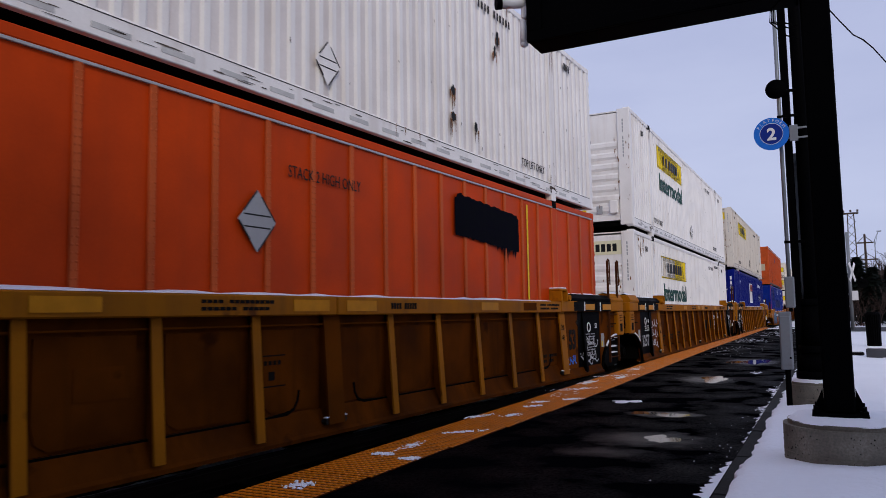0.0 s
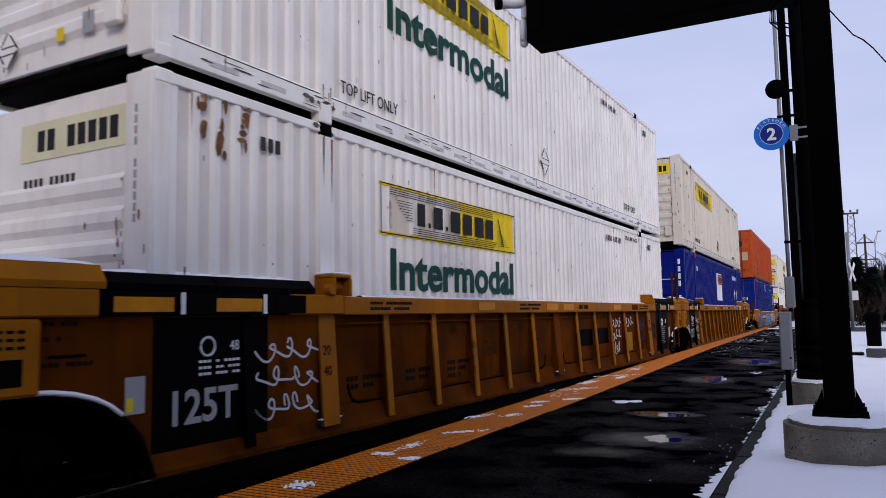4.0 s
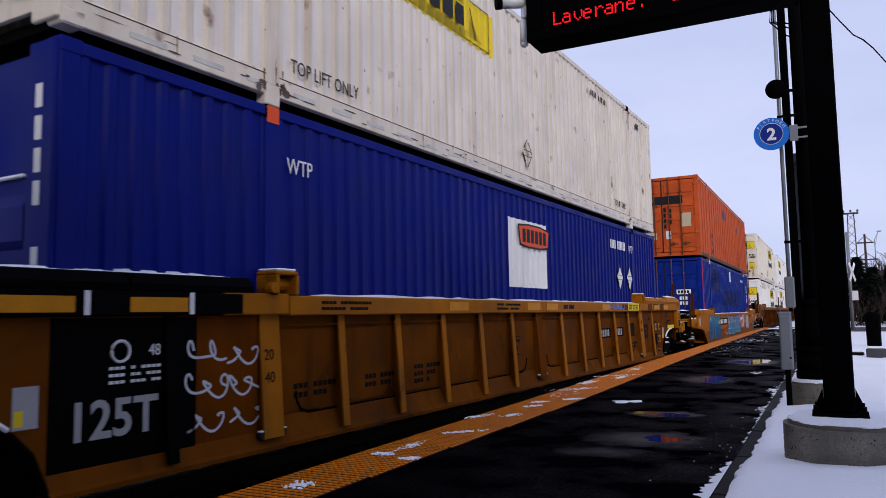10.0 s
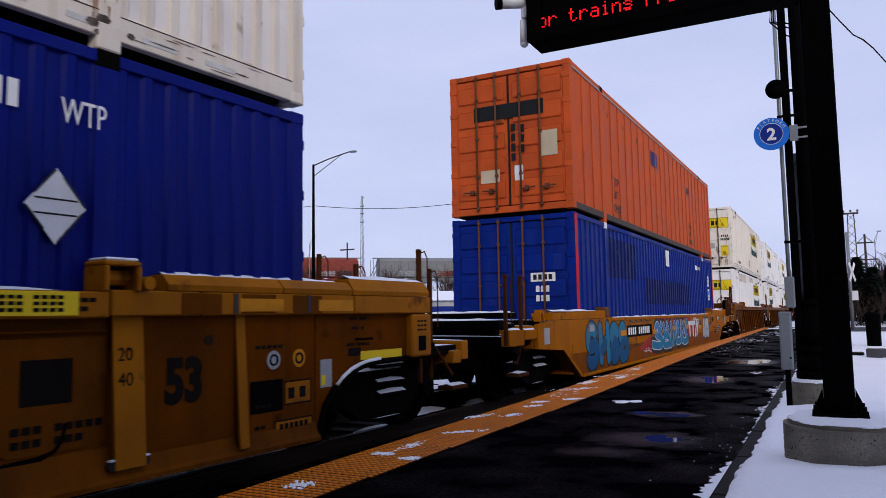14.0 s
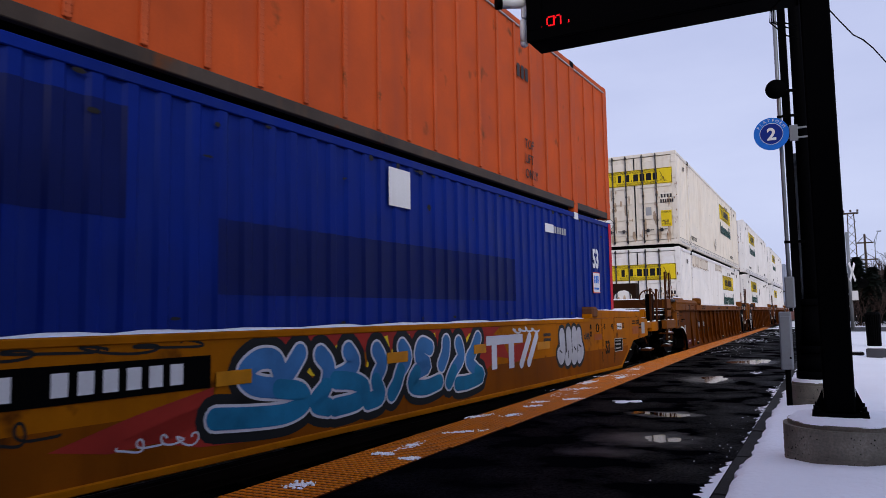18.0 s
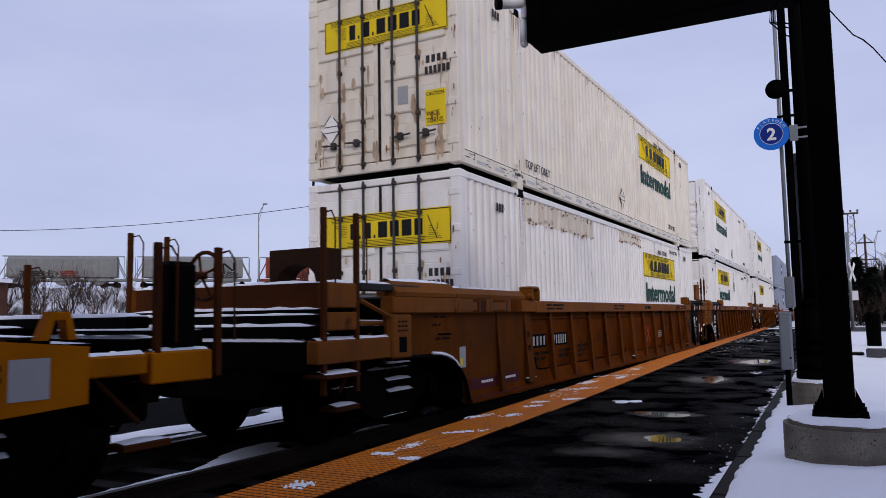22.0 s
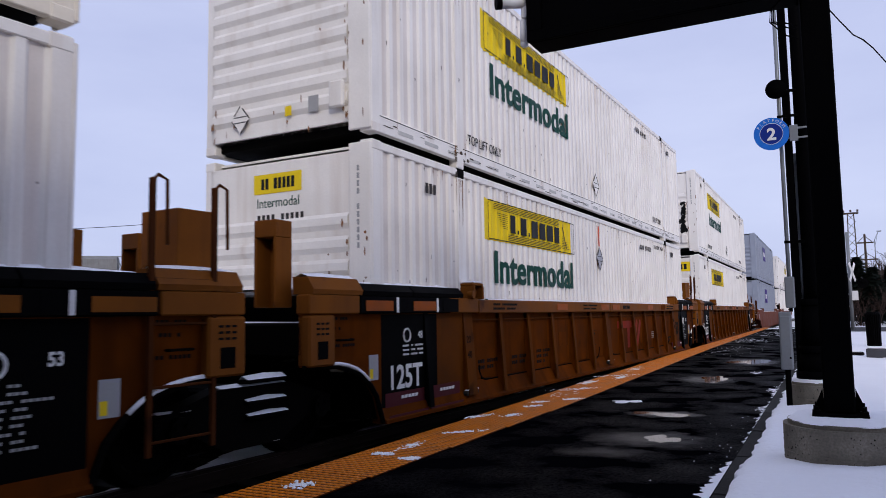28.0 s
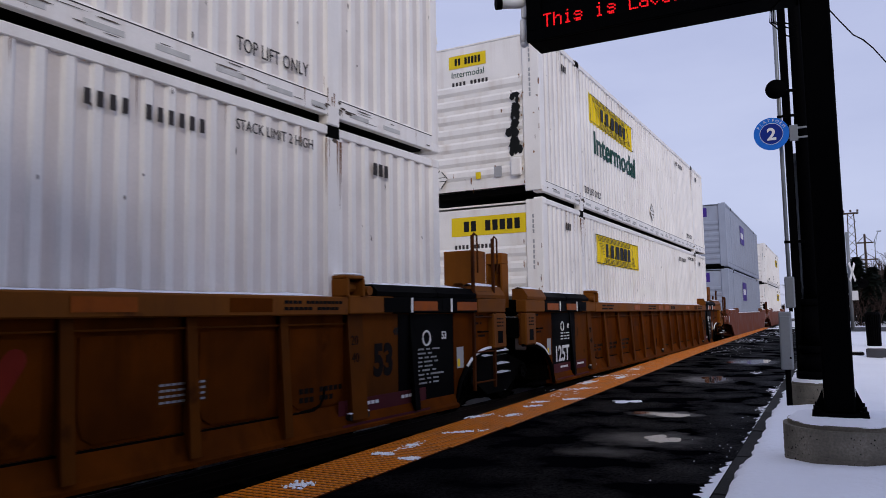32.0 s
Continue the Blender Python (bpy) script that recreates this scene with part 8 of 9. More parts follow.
BRIDGE0, BRIDGE1 = 88.0, 104.0
bm = B()
prof = ((-30, -0.6), (-9, CREST), (4.0, CREST), (6.5, CREST - 1.2), (15, 1.2), (26, GROUND_Z - 0.1))
for s0, s1 in ((-60, BRIDGE0), (BRIDGE1, 240)):
    prev = None
    k = int((s1 - s0) / 4)
    for i in range(k + 1):
        s = s0 + (s1 - s0) * i / k
        row = []
        for off, z in prof:
            w = 0.0 if z in (CREST,) else 0.5 * noise.noise((s * 0.2, off, 1))
            row.append(bm.verts.new(on_bank(s, off, z + w)))
        if prev:
            for j in range(len(prof) - 1):
                bm.faces.new((prev[j], prev[j + 1], row[j + 1], row[j]))
        else:
            bm.faces.new(row)
        prev = row
    bm.faces.new(prev[::-1])
bmesh.ops.recalc_face_normals(bm, faces=bm.faces)
tagged(link("embankment", bm, M_GROUND, smooth=False), "snowy railway embankment with brush", "embankment", kind="structure")
bridge = thing("rail_bridge", "grey concrete rail bridge through the embankment", "bridge")
for z0, z1, o0, o1, nm in ((CREST - 1.5, CREST - 0.2, -6, 4.5, "deck"), (CREST - 0.2, CREST + 0.15, 4.0, 4.5, "parapet")):
    bm = B()
    vs = [bm.verts.new(on_bank(s, o, z)) for z in (z0, z1) for s, o in ((BRIDGE0 - 1.5, o0), (BRIDGE1 + 1.5, o0), (BRIDGE1 + 1.5, o1), (BRIDGE0 - 1.5, o1))]
    for f in ((0, 1, 2, 3), (4, 5, 6, 7), (0, 1, 5, 4), (1, 2, 6, 5), (2, 3, 7, 6), (3, 0, 4, 7)):
        bm.faces.new([vs[i] for i in f])
    bmesh.ops.recalc_face_normals(bm, faces=bm.faces)
    part(nm, bm, M_CONC, bridge)
for s in (BRIDGE0 + 4, BRIDGE0 + 8, BRIDGE0 + 12):
    bm = B()
    for o in (-4, 0, 3.5):
        x, y, z = on_bank(s, o, 0)
        bar(bm, (x, y, GROUND_Z), (x, y, CREST - 1.5), 0.4, 10)
    part("pier", bm, M_CONC, bridge)

ETURN = math.degrees(math.atan2(-ED.x, ED.y))


def hopper(s, paint, label, length=16.4, logo=None):
    """Covered hopper car standing on the embankment. Local y along its track, +x towards the camera."""
    h = thing("hopper_car", label, "rail car", "standing hopper cars", pose(*on_bank(s, 1.2, CREST), 0, 0, ETURN))
    L = length / 2
    bm = B()
    prism(bm, [(-1.5, 1.55), (-1.6, 2.0), (-1.6, 4.1), (-0.9, 4.5), (0.9, 4.5), (1.6, 4.1), (1.6, 2.0), (1.5, 1.55)], "y", -L + 1.3, L - 1.3)
    part("body", bm, paint, h)
    for i in range(13):
        y = -L + 1.3 + i * (2 * L - 2.6) / 12
        bm = B()
        box(bm, 1.58, 1.68, y - 0.06, y + 0.06, 1.6, 4.1)
        part("side_post", bm, paint, h)
    bm = B()
    box(bm, -0.5, 0.5, -L + 0.4, L - 0.4, 4.55, 4.65)
    part("roof_walk", bm, M_GALV, h)
    for i in range(3):
        y = (i - 1) * L * 0.55
        bm = B()
        prism(bm, [(y - 1.9, 1.6), (y + 1.9, 1.6), (y + 0.5, 0.45), (y - 0.5, 0.45)], "x", -1.2, 1.2)
        part("discharge_bay", bm, paint, h)
    bm = B()
    for s_ in (-1, 1):
        box(bm, *sorted((s_ * 1.25, s_ * 1.45)), -L, L, 1.0, 1.3)
    part("side_sill", bm, paint, h)
    for e in (-1, 1):
        bm = B()
        for x in (-1.3, 1.3):
            bar(bm, (x, e * (L - 1.4), 4.0), (x, e * (L - 0.1), 1.3), 0.07, 6)
            bar(bm, (x, e * (L - 0.3), 1.2), (x, e * (L - 0.3), 4.4), 0.04, 6)
        part("end_brace", bm, paint, h)
        bm = B()
        for a in (-0.85, 0.85):
            for x in (-0.75, 0.75):
                bar(bm, (x - 0.07, e * (L - 2.2) + a, 0.46), (x + 0.07, e * (L - 2.2) + a, 0.46), 0.46, 16)
        box(bm, -1.0, 1.0, *sorted((e * (L - 3.3), e * (L - 1.1))), 0.35, 0.7)
        part("truck", bm, M_GRIME_SHADE, h)
    rnd = random.Random(int(s * 10))
    if logo:
        bm = B()
        for ln in ([(L * 0.36 + 0.9, 2.5), (L * 0.36 + 0.2, 2.5), (L * 0.36, 2.9), (L * 0.36 + 0.3, 3.4), (L * 0.36 + 1.0, 3.4)], [(L * 0.36 + 1.3, 2.4), (L * 0.36 + 1.3, 3.5), (L * 0.36 + 2.6, 2.5), (L * 0.36 + 2.7, 3.6)]):
            ribbon(bm, ln, 0.26, 1.69, 4)
        tagged(part("owner_mark", bm, M_DECALK, h, "dark looping owner mark"), kind="stuff")
    for k in range(4):
        y = rnd.uniform(-L + 2, L - 4)
        scrawl(h, y, y + 2.4, 1.7, 2.5, 7, int(s) + k, (M_STENCIL, M_HOPR, M_DECALGR)[k % 3], 0.12, 1.69)
    return h


for i, (paint, lab, lg) in enumerate(((M_HOPG, "pale grey hopper car standing on the embankment", None), (M_HOPT, "tan-grey hopper car standing on the embankment", None), (M_HOPT, "dusty tan-grey hopper car on the embankment", None),
                                      (M_HOPG, "light grey hopper car with faint stencils on the embankment", None), (M_HOPG, "grey hopper car with a dark looping mark", "loop"), (M_HOPR, "dull red hopper car on the embankment", None),
                                      (M_HOPG, "grey hopper car on the embankment", None), (M_HOPR, "rusty red hopper car on the embankment", None), (M_HOPG, "grey hopper car with spray marks on the embankment", None))):
    hopper(22.5 + i * 17.3, paint, lab, logo=lg)


def branching(bm, p, d, length, r, depth, rnd, spread=0.6, kids=3, seg=4):
    q = p + d * length
    bar(bm, p, q, r, seg, r * 0.6, False)
    if depth == 0:
        return
    for k in range(kids):
        t = rnd.uniform(0.35, 1.0)
        nd = (d + Vector((rnd.uniform(-1, 1), rnd.uniform(-1, 1), rnd.uniform(-0.3, 0.7))) * spread).normalized()
        branching(bm, p + d * length * t, nd, length * rnd.uniform(0.55, 0.8), r * 0.55, depth - 1, rnd, spread, kids, 3)


SHRUB = []
for v in range(4):
    rnd = random.Random(90 + v)
    bm = B()
    for k in range(6):
        d = Vector((rnd.uniform(-0.5, 0.5), rnd.uniform(-0.5, 0.5), 1)).normalized()
        branching(bm, Vector((rnd.uniform(-0.3, 0.3), rnd.uniform(-0.3, 0.3), -0.1)), d, 1.1, 0.03, 3, rnd, 0.6, 3)
    me = bpy.data.meshes.new("bush")
    bm.to_mesh(me)
    bm.free()
    me.materials.append(M_TWIG)
    SHRUB.append(me)


def shrub(x, y, z, s, v, label="leafless tangled shrub on the snowy bank"):
    o = new("bush", SHRUB[v % 4])
    o.matrix_world = pose(x, y, z, 0, 0, v * 77) @ Matrix.Diagonal((s, s, s, 1))
    return tagged(o, label, "shrub", "leafless shrubs")


rnd = random.Random(4)
for i in range(230):
    s = 14 + i * 0.62 + rnd.uniform(-1.5, 1.5)
    if BRIDGE0 - 2 < s < BRIDGE1 + 2:
        continue
    off = rnd.uniform(5.0, 20)
    z = float(np.interp(off, (4, 6.5, 15, 26), (CREST, CREST - 1.2, 1.2, GROUND_Z)))
    shrub(*on_bank(s, off, z - 0.2), rnd.uniform(1.1, 2.3), i)


def bare_tree(x, y, z, h, seed, label="bare leafless tree beyond the road"):
    rnd = random.Random(seed)
    t = thing("tree", label, "tree", "leafless trees", pose(x, y, z))
    bm = B()
    bar(bm, (0, 0, -0.2), (0.05 * h, 0, h * 0.4), h * 0.02, 8, h * 0.014)
    part("trunk", bm, M_BARK, t)
    bm = B()
    for k in range(7):
        d = Vector((rnd.uniform(-0.8, 0.8), rnd.uniform(-0.8, 0.8), rnd.uniform(0.5, 1.2))).normalized()
        branching(bm, Vector((0.05 * h, 0, h * rnd.uniform(0.25, 0.42))), d, h * 0.26, h * 0.01, 4, rnd, 0.55, 3)
    part("crown", bm, M_TWIG, t)
    return t


# yard: lamp poles, wires, tower
def lamp_pole(x, y, z, h, arm, material, label, r=0.11):
    p = thing("street_lamp", label, "street lamp", "yard lamps", pose(x, y, z))
    bm = B()
    bar(bm, (0, 0, 0), (0, 0, h), r, 10, r * 0.6)
    part("pole", bm, material, p, "", True)
    if arm:
        bm = B()
        tube(bm, [(0, 0, h - 0.1), (arm[0] * 0.4, arm[1] * 0.4, h + 0.5), (arm[0] * 0.9, arm[1] * 0.9, h + 1.1), (arm[0], arm[1], h + 1.15)], 0.045)
        tube(bm, [(0, 0, h - 1.0), (arm[0] * 0.45, arm[1] * 0.45, h + 0.2), (arm[0] * 0.7, arm[1] * 0.7, h + 0.85)], 0.03)
        part("arm", bm, material, p)
        bm = B()
        box(bm, arm[0] - 0.3, arm[0] + 0.3, arm[1] - 0.16, arm[1] + 0.16, h + 1.05, h + 1.2, 0.05)
        part("lamp_head", bm, M_GALV, p)
    return p


lamp_pole(-36.5, 47.6, GROUND_Z, 14.1, (2.6, 1.9), M_POST, "tall dark lamp pole with a long arm in the yard", 0.16)
lamp_pole(-59.7, 67.3, GROUND_Z, 14.2, (0.6, 0.4), M_GALV, "slim grey lamp pole in the yard", 0.1)
lamp_pole(-67.4, 87.0, 1.0, 10.9, (0.5, 0.4), M_GALV, "slim grey lamp pole before the embankment", 0.1)
lamp_pole(-24.2, 54.9, GROUND_Z, 12.0, (1.8, 0.8), M_GALV, "grey lamp pole with a curved arm", 0.16)
goose = thing("platform_lamp", "black gooseneck lamp on the opposite platform", "street lamp", "", pose(-12.86, 27.1, GROUND_Z))
bm = B()
tube(bm, [(0, 0, 0), (0, 0, 5.4), (0.1, 0.05, 5.8), (0.3, 0.15, 5.95), (0.5, 0.24, 5.8), (0.56, 0.27, 5.5)], 0.05, 8)
part("pole", bm, M_POST, goose, "", True)
bm = B()
bar(bm, (0.56, 0.27, 5.2), (0.56, 0.27, 5.5), 0.26, 16, 0.06)
part("shade", bm, M_POST, goose)
mast = thing("radio_mast", "slender lattice mast beyond the embankment", "mast", "", pose(-77.8, 116.4, 0))
bm = B()
for k in range(3):
    q = 2.09 * k
    bar(bm, (0.5 * math.cos(q), 0.5 * math.sin(q), 0), (0.15 * math.cos(q), 0.15 * math.sin(q), 24), 0.06, 5)
for k in range(16):
    z = 1.5 * k
    bar(bm, (-0.45, 0, z), (0.4, 0.2, z + 1.5), 0.03, 4)
part("lattice", bm, M_GALV, mast)
for z in (19, 20.6, 22):
    bm = B()
    box(bm, -0.45, 0.45, -0.06, 0.06, z - 0.1, z + 0.1)
    part("panel_antenna", bm, M_GALV, mast)
upole = thing("utility_pole", "wooden utility pole with a crossarm", "utility pole", "utility poles", pose(-65.8, 94.3, 0))
bm = B()
bar(bm, (0, 0, 0), (0, 0, 12.6), 0.16, 8, 0.11)
part("pole", bm, M_BARK, upole)
bm = B()
box(bm, -1.3, 1.3, -0.08, 0.08, 11.4, 11.6)
part("crossarm", bm, M_BARK, upole)


def wire(name, a, b, sag, r=0.02):
    bm = B()
    a, b = Vector(a), Vector(b)
    pts = []
    for i in range(17):
        t = i / 16
        p = a.lerp(b, t)
        p.z -= 4 * sag * t * (1 - t)
        pts.append(p)
    tube(bm, pts, r, 5)
    return tagged(link(name, bm, M_BLACK), "thin black overhead cable across the yard", "cable")


wire("overhead_cable", (-75, 33, 9.6), (-36.5, 47.6, 10.1), 1.0, 0.025)
wire("overhead_cable", (-36.5, 47.6, 10.1), (-24.2, 54.9, 10.6), 0.5, 0.025)

# brick trackside hut and parked vehicles in the yard
hut = thing("brick_hut", "small brown brick trackside building", "building", "", pose(-55.2, 29.0, GROUND_Z, 0, 0, 20))
bm = B()
box(bm, -3.5, 3.5, -3, 3, 0, 4.6)
part("wall", bm, M_BRICK, hut)
bm = B()
box(bm, -3.7, 3.7, -3.2, 3.2, 4.6, 4.85)
part("roof", bm, M_SNOW, hut)


def parked_car(x, y, turn, paint, label, kind="car"):
    v = thing("parked_car", label, "car", "parked cars", pose(x, y, GROUND_Z, 0, 0, turn))
    L, top = (2.2, 1.45) if kind == "car" else (2.5, 1.9)
    bm = B()
    prism(bm, [(-L, 0.35), (L, 0.35), (L, 0.85), (L * 0.6, 0.95), (L * 0.32, top), (-L * 0.55, top), (-L * 0.92, 0.95), (-L, 0.9)], "x", -0.85, 0.85)
    bmesh.ops.bevel(bm, geom=list(bm.edges), offset=0.06, segments=2, affect="EDGES")
    part("body", bm, paint, v, "", True)
    for s in (-1, 1):
        bm = B()
        prism(bm, [(L * 0.5, 0.98), (L * 0.28, top - 0.1), (-L * 0.5, top - 0.1), (-L * 0.78, 0.98)], "x", *sorted((s * 0.84, s * 0.862)))
        part("side_window", bm, M_GLASS, v)
        for e in (-0.62, 0.62):
            bm = B()
            bar(bm, (s * 0.7, e * L, 0.34), (s * 0.88, e * L, 0.34), 0.34, 18)
            w = part("wheel", bm, M_BLACK, v)
            bm = B()
            bar(bm, (s * 0.88, e * L, 0.34), (s * 0.89, e * L, 0.34), 0.2, 12)
            part("rim", bm, M_GALV, w)
    bm = B()
    box(bm, -0.7, 0.7, -L * 0.5, L * 0.26, top + 0.002, top + 0.07, 0.03)
    part("roof_snow", bm, M_SNOW, v)
    return v


for i, (x, y, tn, pt, kd) in enumerate(((-17.5, 41.5, 60, M_CARP1, "car"), (-20.5, 42.5, 62, M_CARP2, "suv"), (-24, 40.5, 60, M_CARP1, "suv"), (-27.5, 39.5, 58, M_CARP2, "car"), (-31, 42, 60, M_CARP1, "car"), (-15.0, 46, 60, M_CARP2, "suv"), (-36, 40, 55, M_CARP2, "car"), (-41, 38, 55, M_CARP1, "suv"))):
    parked_car(x, y, tn, pt, ("silver" if pt == M_CARP1 else "dark") + " parked " + ("car" if kd == "car" else "van") + " with snow on its roof", kd)
shed = thing("low_shed", "long low white shed with snow on its roof", "shed", "", pose(-26, 62, GROUND_Z, 0, 0, 35))
bm = B()
box(bm, -9, 9, -2.5, 2.5, 0, 3.0)
part("wall", bm, mat("white_shed", (0.45, 0.46, 0.48), 0.7), shed)
bm = B()
prism(bm, [(-2.8, 3.0), (2.8, 3.0), (0, 3.9)], "x", -9.3, 9.3)
part("roof", bm, M_SNOW, shed)
for i in range(4):
    bm = B()
    box(bm, -7.5 + i * 4.2, -5 + i * 4.2, -2.53, -2.49, 0.3, 2.5, 0.01)
    part("door", bm, M_SIGND, shed)
fence = thing("panel_fence", "low dark panel fence beside the far track", "fence", "", pose(-19, 33, GROUND_Z, 0, 0, 28))
for i in range(9):
    bm = B()
    box(bm, -9 + i * 2, -7.06 + i * 2, -0.03, 0.03, 0.15, 1.5, 0.01)
    part("panel", bm, mat("dark_fence_panel", (0.03, 0.035, 0.05), 0.7), fence)
for i in range(10):
    bm = B()
    box(bm, -9.05 + i * 2, -8.97 + i * 2, -0.05, 0.05, 0, 1.6)
    part("fence_post", bm, M_GALV, fence)

# ---- beyond the platform's end, right-hand side ----
bm = B()
bm.faces.new([bm.verts.new(p) for p in ((-40, 47, -0.015), (60, 34, -0.015), (60, 44, -0.015), (-40, 57, -0.015))])
road = tagged(link("road", bm, mat("grey_road", (0.05, 0.05, 0.052), 0.7, var=0.25, scale=0.6, streak=0.2, streak_col=(0.3, 0.3, 0.32))), "grey slushy road over the crossing", "road", kind="structure")
bm = B()
vs = [bm.verts.new(p) for p in ((-3.3, 51.4, -0.03), (60, 44, -0.03), (60, 300, -0.2), (-3.3, 300, -0.2))]
bm.faces.new(vs)
tagged(link("far_snow", bm, M_SNOW), "snow cover beyond the road", "snow", kind="structure")
bm = B()
vs = [bm.verts.new(p) for p in ((-0.75, 29.3, -0.02), (32, 29.3, -0.02), (32, 38.3, -0.02), (-0.75, 42.2, -0.02))]
bm.faces.new(vs)
tagged(link("verge_snow", bm, M_SNOW), "snow cover between platform and road", "snow", kind="structure")

bin_ = thing("litter_bin", "black upright slatted litter bin in the snow", "litter bin", "", pose(1.06, 23.9, 0))
bm = B()
bar(bm, (0, 0, 0.06), (0, 0, 0.86), 0.15, 20)
part("drum", bm, M_BLACK, bin_)
for k in range(20):
    q = 2 * math.pi * k / 20
    bm = B()
    bar(bm, (0.16 * math.cos(q), 0.16 * math.sin(q), 0.02), (0.175 * math.cos(q), 0.175 * math.sin(q), 0.95), 0.02, 5)
    part("slat", bm, M_BLACK, bin_)
bm = B()
bar(bm, (0, 0, 0.92), (0, 0, 1.0), 0.195, 20, 0.15)
part("rim", bm, M_BLACK, bin_)
for i, (x0, x1, y, m_) in enumerate(((0.2, 0.62, 18.9, M_WOOD), (0.66, 1.9, 18.4, mat("grey_stone_edging", (0.08, 0.08, 0.09), 0.8, var=0.3)))):
    t = thing("edging_beam" if i == 0 else "edging_stone", "low timber edging beam in the snow" if i == 0 else "grey stone edging block capped with snow", "edging", "", pose((x0 + x1) / 2, y, 0, 0, 0, -12))
    bm = B()
    box(bm, -(x1 - x0) / 2, (x1 - x0) / 2, -0.12, 0.12, -0.05, 0.14 + 0.1 * i, 0.02)
    part("beam", bm, m_, t)
    bm = B()
    box(bm, -(x1 - x0) / 2 + 0.02, (x1 - x0) / 2 - 0.02, -0.1, 0.1, 0.14 + 0.1 * i, 0.17 + 0.1 * i, 0.012)
    part("snow", bm, M_SNOW, t)

xing = thing("crossing_signal", "grey level-crossing signal post with white crossbuck and lights", "crossing signal", "", pose(1.06, 45, 0))
bm = B()
bar(bm, (0, 0, 0), (0, 0, 5.2), 0.09, 10)
part("mast", bm, M_GALV, xing, "", True)
bm = B()
for q in (52, 128):
    c_, s_ = math.cos(radians(q)), math.sin(radians(q))
    bm2 = B()
    box(bm2, -0.6, 0.6, -0.02, 0.0, -0.1, 0.1)
    bm2.transform(Matrix.Translation((0.12, -0.12, 3.05)) @ Matrix.Rotation(radians(68), 4, "Z") @ Matrix.Rotation(radians(q), 4, "Y"))
    me = bpy.data.meshes.new("tmp")
    bm2.to_mesh(me)
    bm2.free()
    bm.from_mesh(me)
    bpy.data.meshes.remove(me)
part("crossbuck", bm, M_DECALW, xing, "white crossed boards")
for x in (-0.45, 0.6):
    bm = B()
    bar(bm, (x, -0.2, 2.45), (x, -0.1, 2.45), 0.28, 18)
    l_ = part("signal_disc", bm, M_BLACK, xing)
    bm = B()
    bar(bm, (x, -0.32, 2.6), (x, -0.2, 2.6), 0.13, 12)
    part("hood", bm, M_BLACK, l_)
bm = B()
box(bm, 0.05, 0.35, -0.1, -0.06, 1.55, 2.05)
part("notice", bm, M_DECALW, xing)
lt = thing("lattice_tower", "tall grey floodlight tower", "tower", "", pose(4.3, 150, 0))
bm = B()
for sx in (-1, 1):
    for sy in (-1, 1):
        bar(bm, (sx * 0.75, sy * 0.75, 0), (sx * 0.5, sy * 0.5, 18), 0.07, 5)
for i in range(12):
    z = 1.5 * i
    bar(bm, (-0.7, -0.7, z), (0.65, -0.7, z + 1.5), 0.04, 4)
    bar(bm, (0.7, -0.7, z), (-0.65, -0.7, z + 1.5), 0.04, 4)
part("lattice", bm, M_BARK, lt)
bm = B()
box(bm, -1.25, 1.25, -0.6, 0.6, 18, 18.2)
part("platform_deck", bm, M_BARK, lt)
bm = B()
for x in (-1.1, 0.0, 1.1):
    bm = B()
    box(bm, x - 0.16, x + 0.16, -0.8, -0.55, 18.25, 18.65, 0.04)
    part("floodlight", bm, M_BARK, lt)
up2 = thing("utility_pole", "dark utility pole with crossarms beyond the road", "utility pole", "utility poles", pose(3.75, 90, 0))
bm = B()
bar(bm, (0, 0, 0), (0, 0, 9.0), 0.15, 8, 0.1)
part("pole", bm, M_BARK, up2)
for z, w in ((8.0, 1.6), (6.2, 2.2)):
    bm = B()
    box(bm, -w / 2, w / 2, -0.08, 0.08, z, z + 0.14)
    bar(bm, (-w / 2, 0, z), (0, 0, z + 0.8), 0.03, 4)
    bar(bm, (w / 2, 0, z), (0, 0, z + 0.8), 0.03, 4)
    part("crossarm", bm, M_BARK, up2)
lamp_pole(6.2, 120, 0, 10.8, (0.6, 0.0), M_GALV, "slim grey lamp pole beyond the road", 0.1)

house = thing("house", "brown house with a snowy yard beyond the road", "house", "", pose(8.6, 82, -0.1))
bm = B()
box(bm, -4.8, 5, -3, 4, 0, 4.2)
part("wall", bm, M_BRICK, house)
bm = B()
prism(bm, [(-5.3, 4.2), (5.5, 4.2), (0.1, 6.4)], "y", -3.5, 4.5)
part("roof", bm, mat("dark_shingles", (0.06, 0.045, 0.04), 0.85, var=0.3), house)
for i in range(3):
    bm = B()
    box(bm, -3.9 + i * 2.9, -2.7 + i * 2.9, -3.06, -2.98, 1.4, 2.9)
    w = part("window", bm, M_GALV, house)
    bm = B()
    box(bm, -3.8 + i * 2.9, -2.8 + i * 2.9, -3.09, -3.06, 1.5, 2.8)
    part("pane", bm, M_GLASS, w)


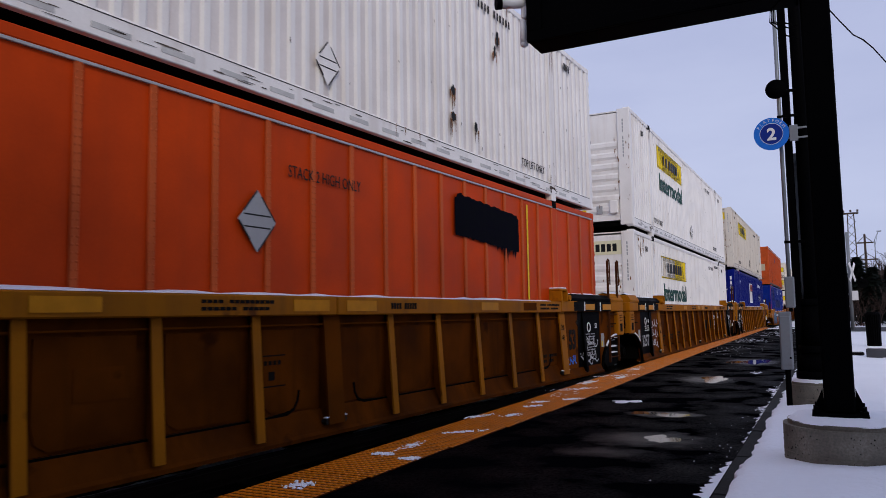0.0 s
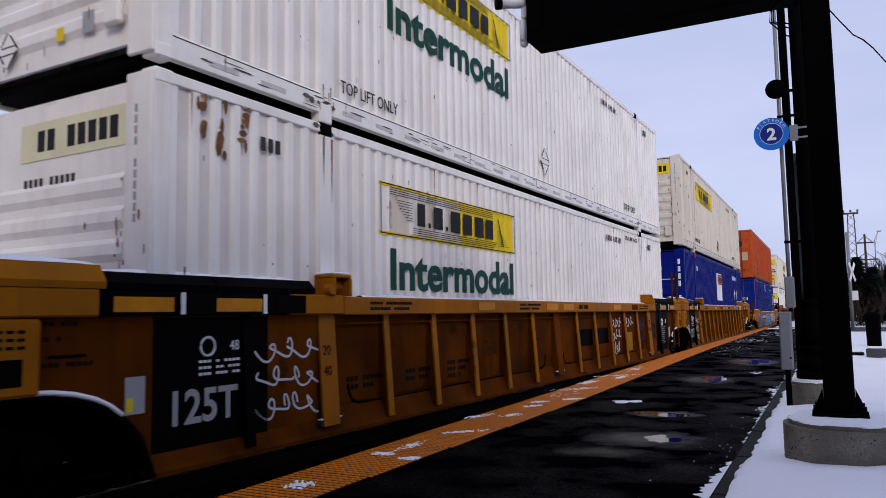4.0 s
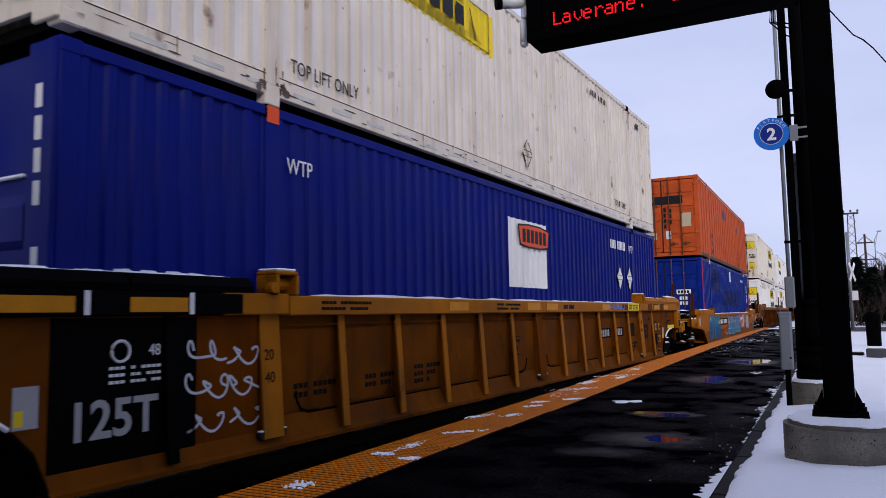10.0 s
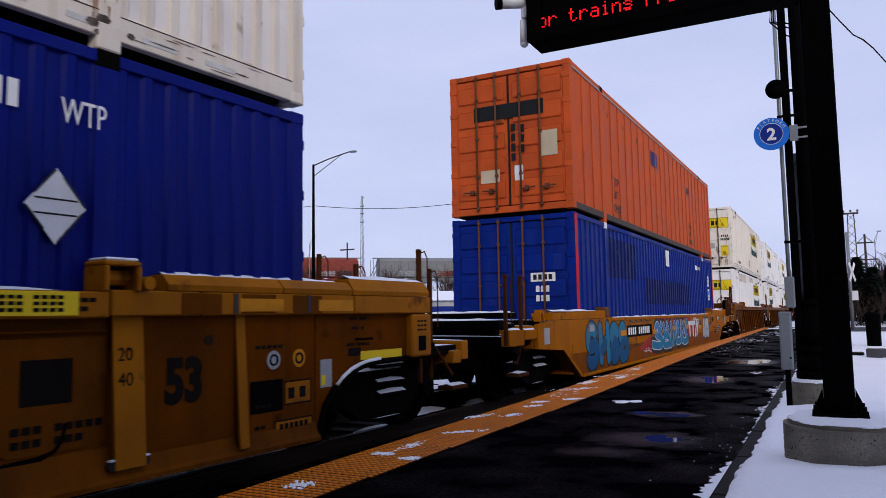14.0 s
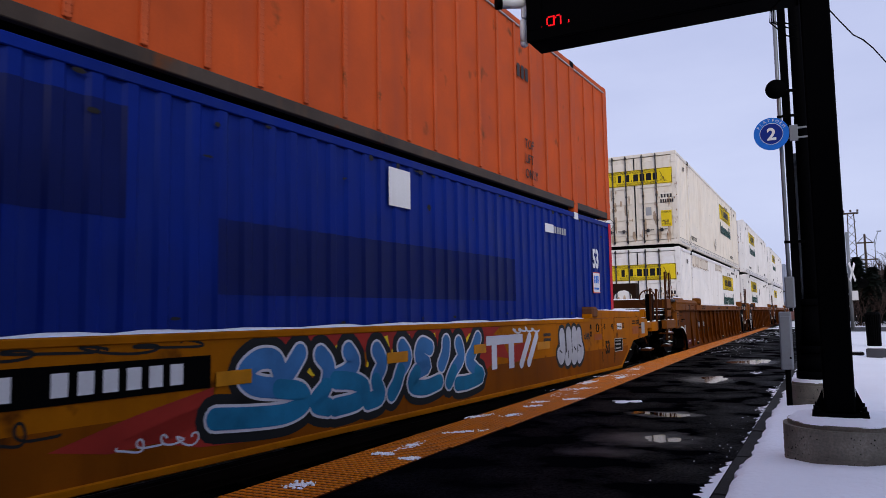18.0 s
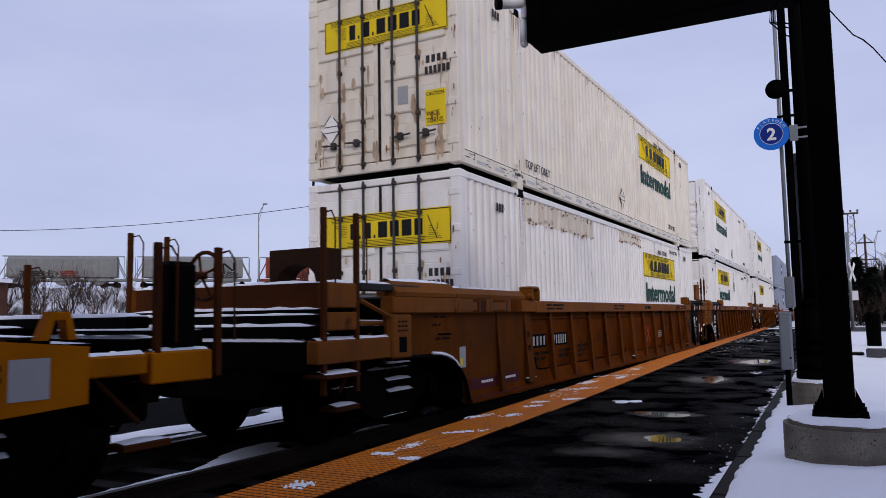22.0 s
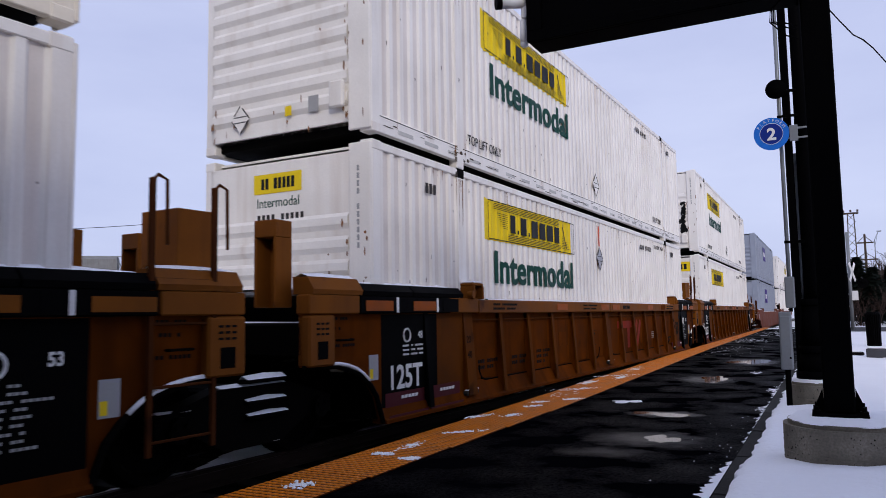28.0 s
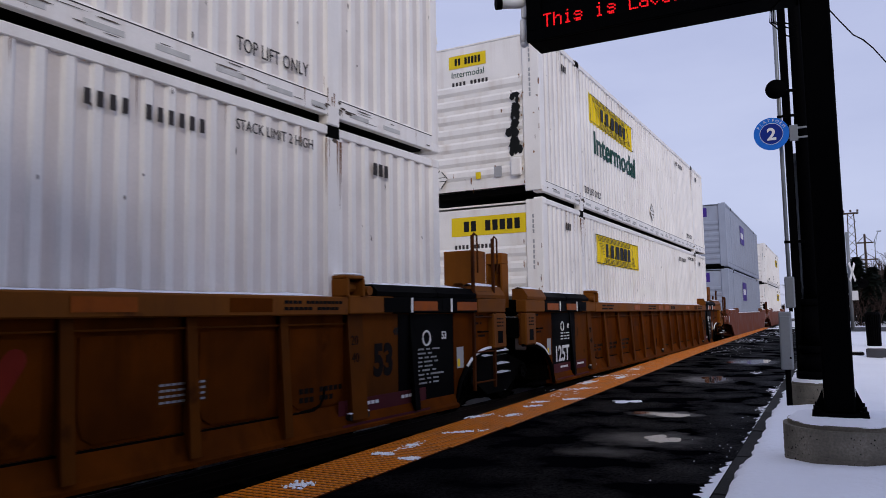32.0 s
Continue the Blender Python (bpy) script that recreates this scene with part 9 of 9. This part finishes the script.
def evergreen(x, y, h, seed):
    rnd = random.Random(seed)
    t = thing("tree", "dark ragged evergreen tree beyond the crossing", "tree", "evergreens", pose(x, y, -0.1))
    bm = B()
    bar(bm, (0, 0, 0), (0, 0, h * 0.95), h * 0.025, 7, 0.02)
    part("trunk", bm, M_BARK, t)
    bm = B()
    for k in range(1500):
        z = h * (0.08 + 0.9 * rnd.random() ** 0.9)
        r = (h - z) * 0.30 * rnd.uniform(0.3, 1.15)
        q = rnd.uniform(0, 6.283)
        p = Vector((r * math.cos(q), r * math.sin(q), z))
        d = Vector((math.cos(q), math.sin(q), rnd.uniform(-0.5, 0.2))).normalized()
        s = rnd.uniform(0.3, 0.65)
        side = d.cross(Vector((0, 0, 1))).normalized() * s * 0.28
        vs = [bm.verts.new(p - d * s * 0.5), bm.verts.new(p + side), bm.verts.new(p + d * s), bm.verts.new(p - side + Vector((0, 0, 0.06)))]
        bm.faces.new(vs)
    part("crown", bm, M_NEEDLE, t)


for x, y, h, s in ((1.9, 60, 4.9, 1), (3.0, 63, 4.3, 2), (2.5, 57, 3.6, 3), (4.4, 66, 4.6, 4)):
    evergreen(x, y, h, s)
for i, (x, y, h) in enumerate(((5.2, 70, 6.5), (7.2, 74, 7.5), (3.6, 72, 6.0), (9.5, 95, 9.5), (12, 110, 10), (6.0, 100, 9), (15, 90, 9))):
    bare_tree(x, y, -0.1, h, 300 + i)
for i, (x, y, s) in enumerate(((1.7, 55, 0.9), (2.6, 56, 1.1), (3.4, 58, 1.2), (4.5, 60, 1.3), (2.1, 62, 1.4))):
    shrub(x, y, -0.05, s, i, "dry brown shrub beside the road")
# far woods along the horizon
bm = B()
rnd = random.Random(77)
for i in range(700):
    q = radians(rnd.uniform(-75, 35))
    D = rnd.uniform(330, 420)
    x, y = D * math.sin(q), D * math.cos(q)
    h = rnd.uniform(6, 11)
    for k in range(4):
        a = rnd.uniform(-1.2, 1.2)
        w = rnd.uniform(0.25, 0.9)
        v = [bm.verts.new((x + (a - w) * math.cos(q) * 3, y - (a - w) * math.sin(q) * 3, -1)), bm.verts.new((x + (a + w) * math.cos(q) * 3, y - (a + w) * math.sin(q) * 3, -1)), bm.verts.new((x + a * math.cos(q) * 3, y - a * math.sin(q) * 3, h * rnd.uniform(0.6, 1)))]
        bm.faces.new(v)
tagged(link("far_woods", bm, M_TWIG), "bare grey-brown woods along the horizon", "woods", kind="stuff")

# unseen plain wall and roof behind the camera, added to shade the near train
wall = link("wall_south", box(B(), 1.7, 16, -16.0, -1.0, -0.5, 6.5), M_BRICK)
tagged(wall, "plain unseen brick wall added to shade the near train", "wall", kind="structure")
shade_roof = link("ceiling", box(B(), -2.9, 1.7, -16.0, 0.8, 3.5, 3.75, 0.02), M_POST)
tagged(shade_roof, "plain unseen roof slab added to shade the near train", "ceiling", kind="structure")

# cables on the posts
bm = B()
tube(bm, [(PX + 0.09, PY, 3.22), (0.2, 6.03, 3.19), (0.274, 6.2, 3.147), (0.34, 6.3, 3.13), (0.408, 6.4, 3.086), (0.501, 6.6, 3.019), (0.7, 7.0, 2.9)], 0.005)
tagged(link("cable", bm, M_BLACK), "thin black cable slung from the post", "cable")
loops = thing("cable_loops", "loose black cable loops below the message board", "cable")
for k, (w, dz) in enumerate(((0.17, 0.28), (0.14, 0.22), (0.10, 0.19))):
    bm = B()
    tube(bm, [(-0.15 - 0.01 * k, 5.55, 3.29), (-0.2 - w * 0.3, 5.55, 3.22), (-0.2 - w * 0.35, 5.55, 3.12), (-0.16, 5.56, 3.29 - dz), (-0.09, 5.6, 3.27 - dz)], 0.005)
    part("loop", bm, M_BLACK, loops)


def motions():
    """The whole train rolls towards the camera and past it; the board's letters run from right to left."""
    steps = [k * 1.0 for k in range(33)]
    for ob, u, z in ROLLING:
        walk(ob, [(t, car_pose(u, t, z)) for t in steps])
    # wheels turn as the train rolls
    for w, y in WHEELS:
        if w.parent in SEEN_WHEELS:
            walk(w, [(k * 0.16, pose(0, y, 0.46, math.degrees(gone(k * 0.16) / 0.46))) for k in range(201)])
    # letters: kept inside the housing, they come to the window's right end, run across it and go back in
    speed = 7.1 * PITCH
    xl, xr, z = SX0 + 0.05, SX1 - 0.06, SZ0 + 0.162
    front, rest = SY0 + 0.024, SY0 + 0.15
    inside = pose(xr, rest, z)
    for ob, i in LETTERS:
        rows = [(0.0, inside)]
        for start in (9.08, 32.08):
            there = start + (i - 0.0) / 7.1                 # when it stands at the window's left end
            t_in, t_out = there - (xr - xl - 0.07) / speed, there + 0.07 / speed
            if t_in > 32.0:
                continue
            rows += [(t_in - 0.2, inside)] if t_in - 0.2 > rows[-1][0] + 0.05 else []
            k = 0
            while t_in + k * 0.25 < min(t_out, 32.0):
                t = t_in + k * 0.25
                if t > rows[-1][0]:
                    rows.append((t, pose(xr - (t - t_in) * speed, front, z)))
                k += 1
            if t_out < 31.6:
                rows += [(t_out, pose(xl, front, z)), (t_out + 0.2, pose(xl + 0.02, rest, z)), (t_out + 0.6, inside)]
        rows.append((32.0, inside if rows[-1][1] == inside else pose(xr - (32.0 - t_in) * speed, front, z))) if rows[-1][0] < 31.95 else None
        walk(ob, rows)


motions()
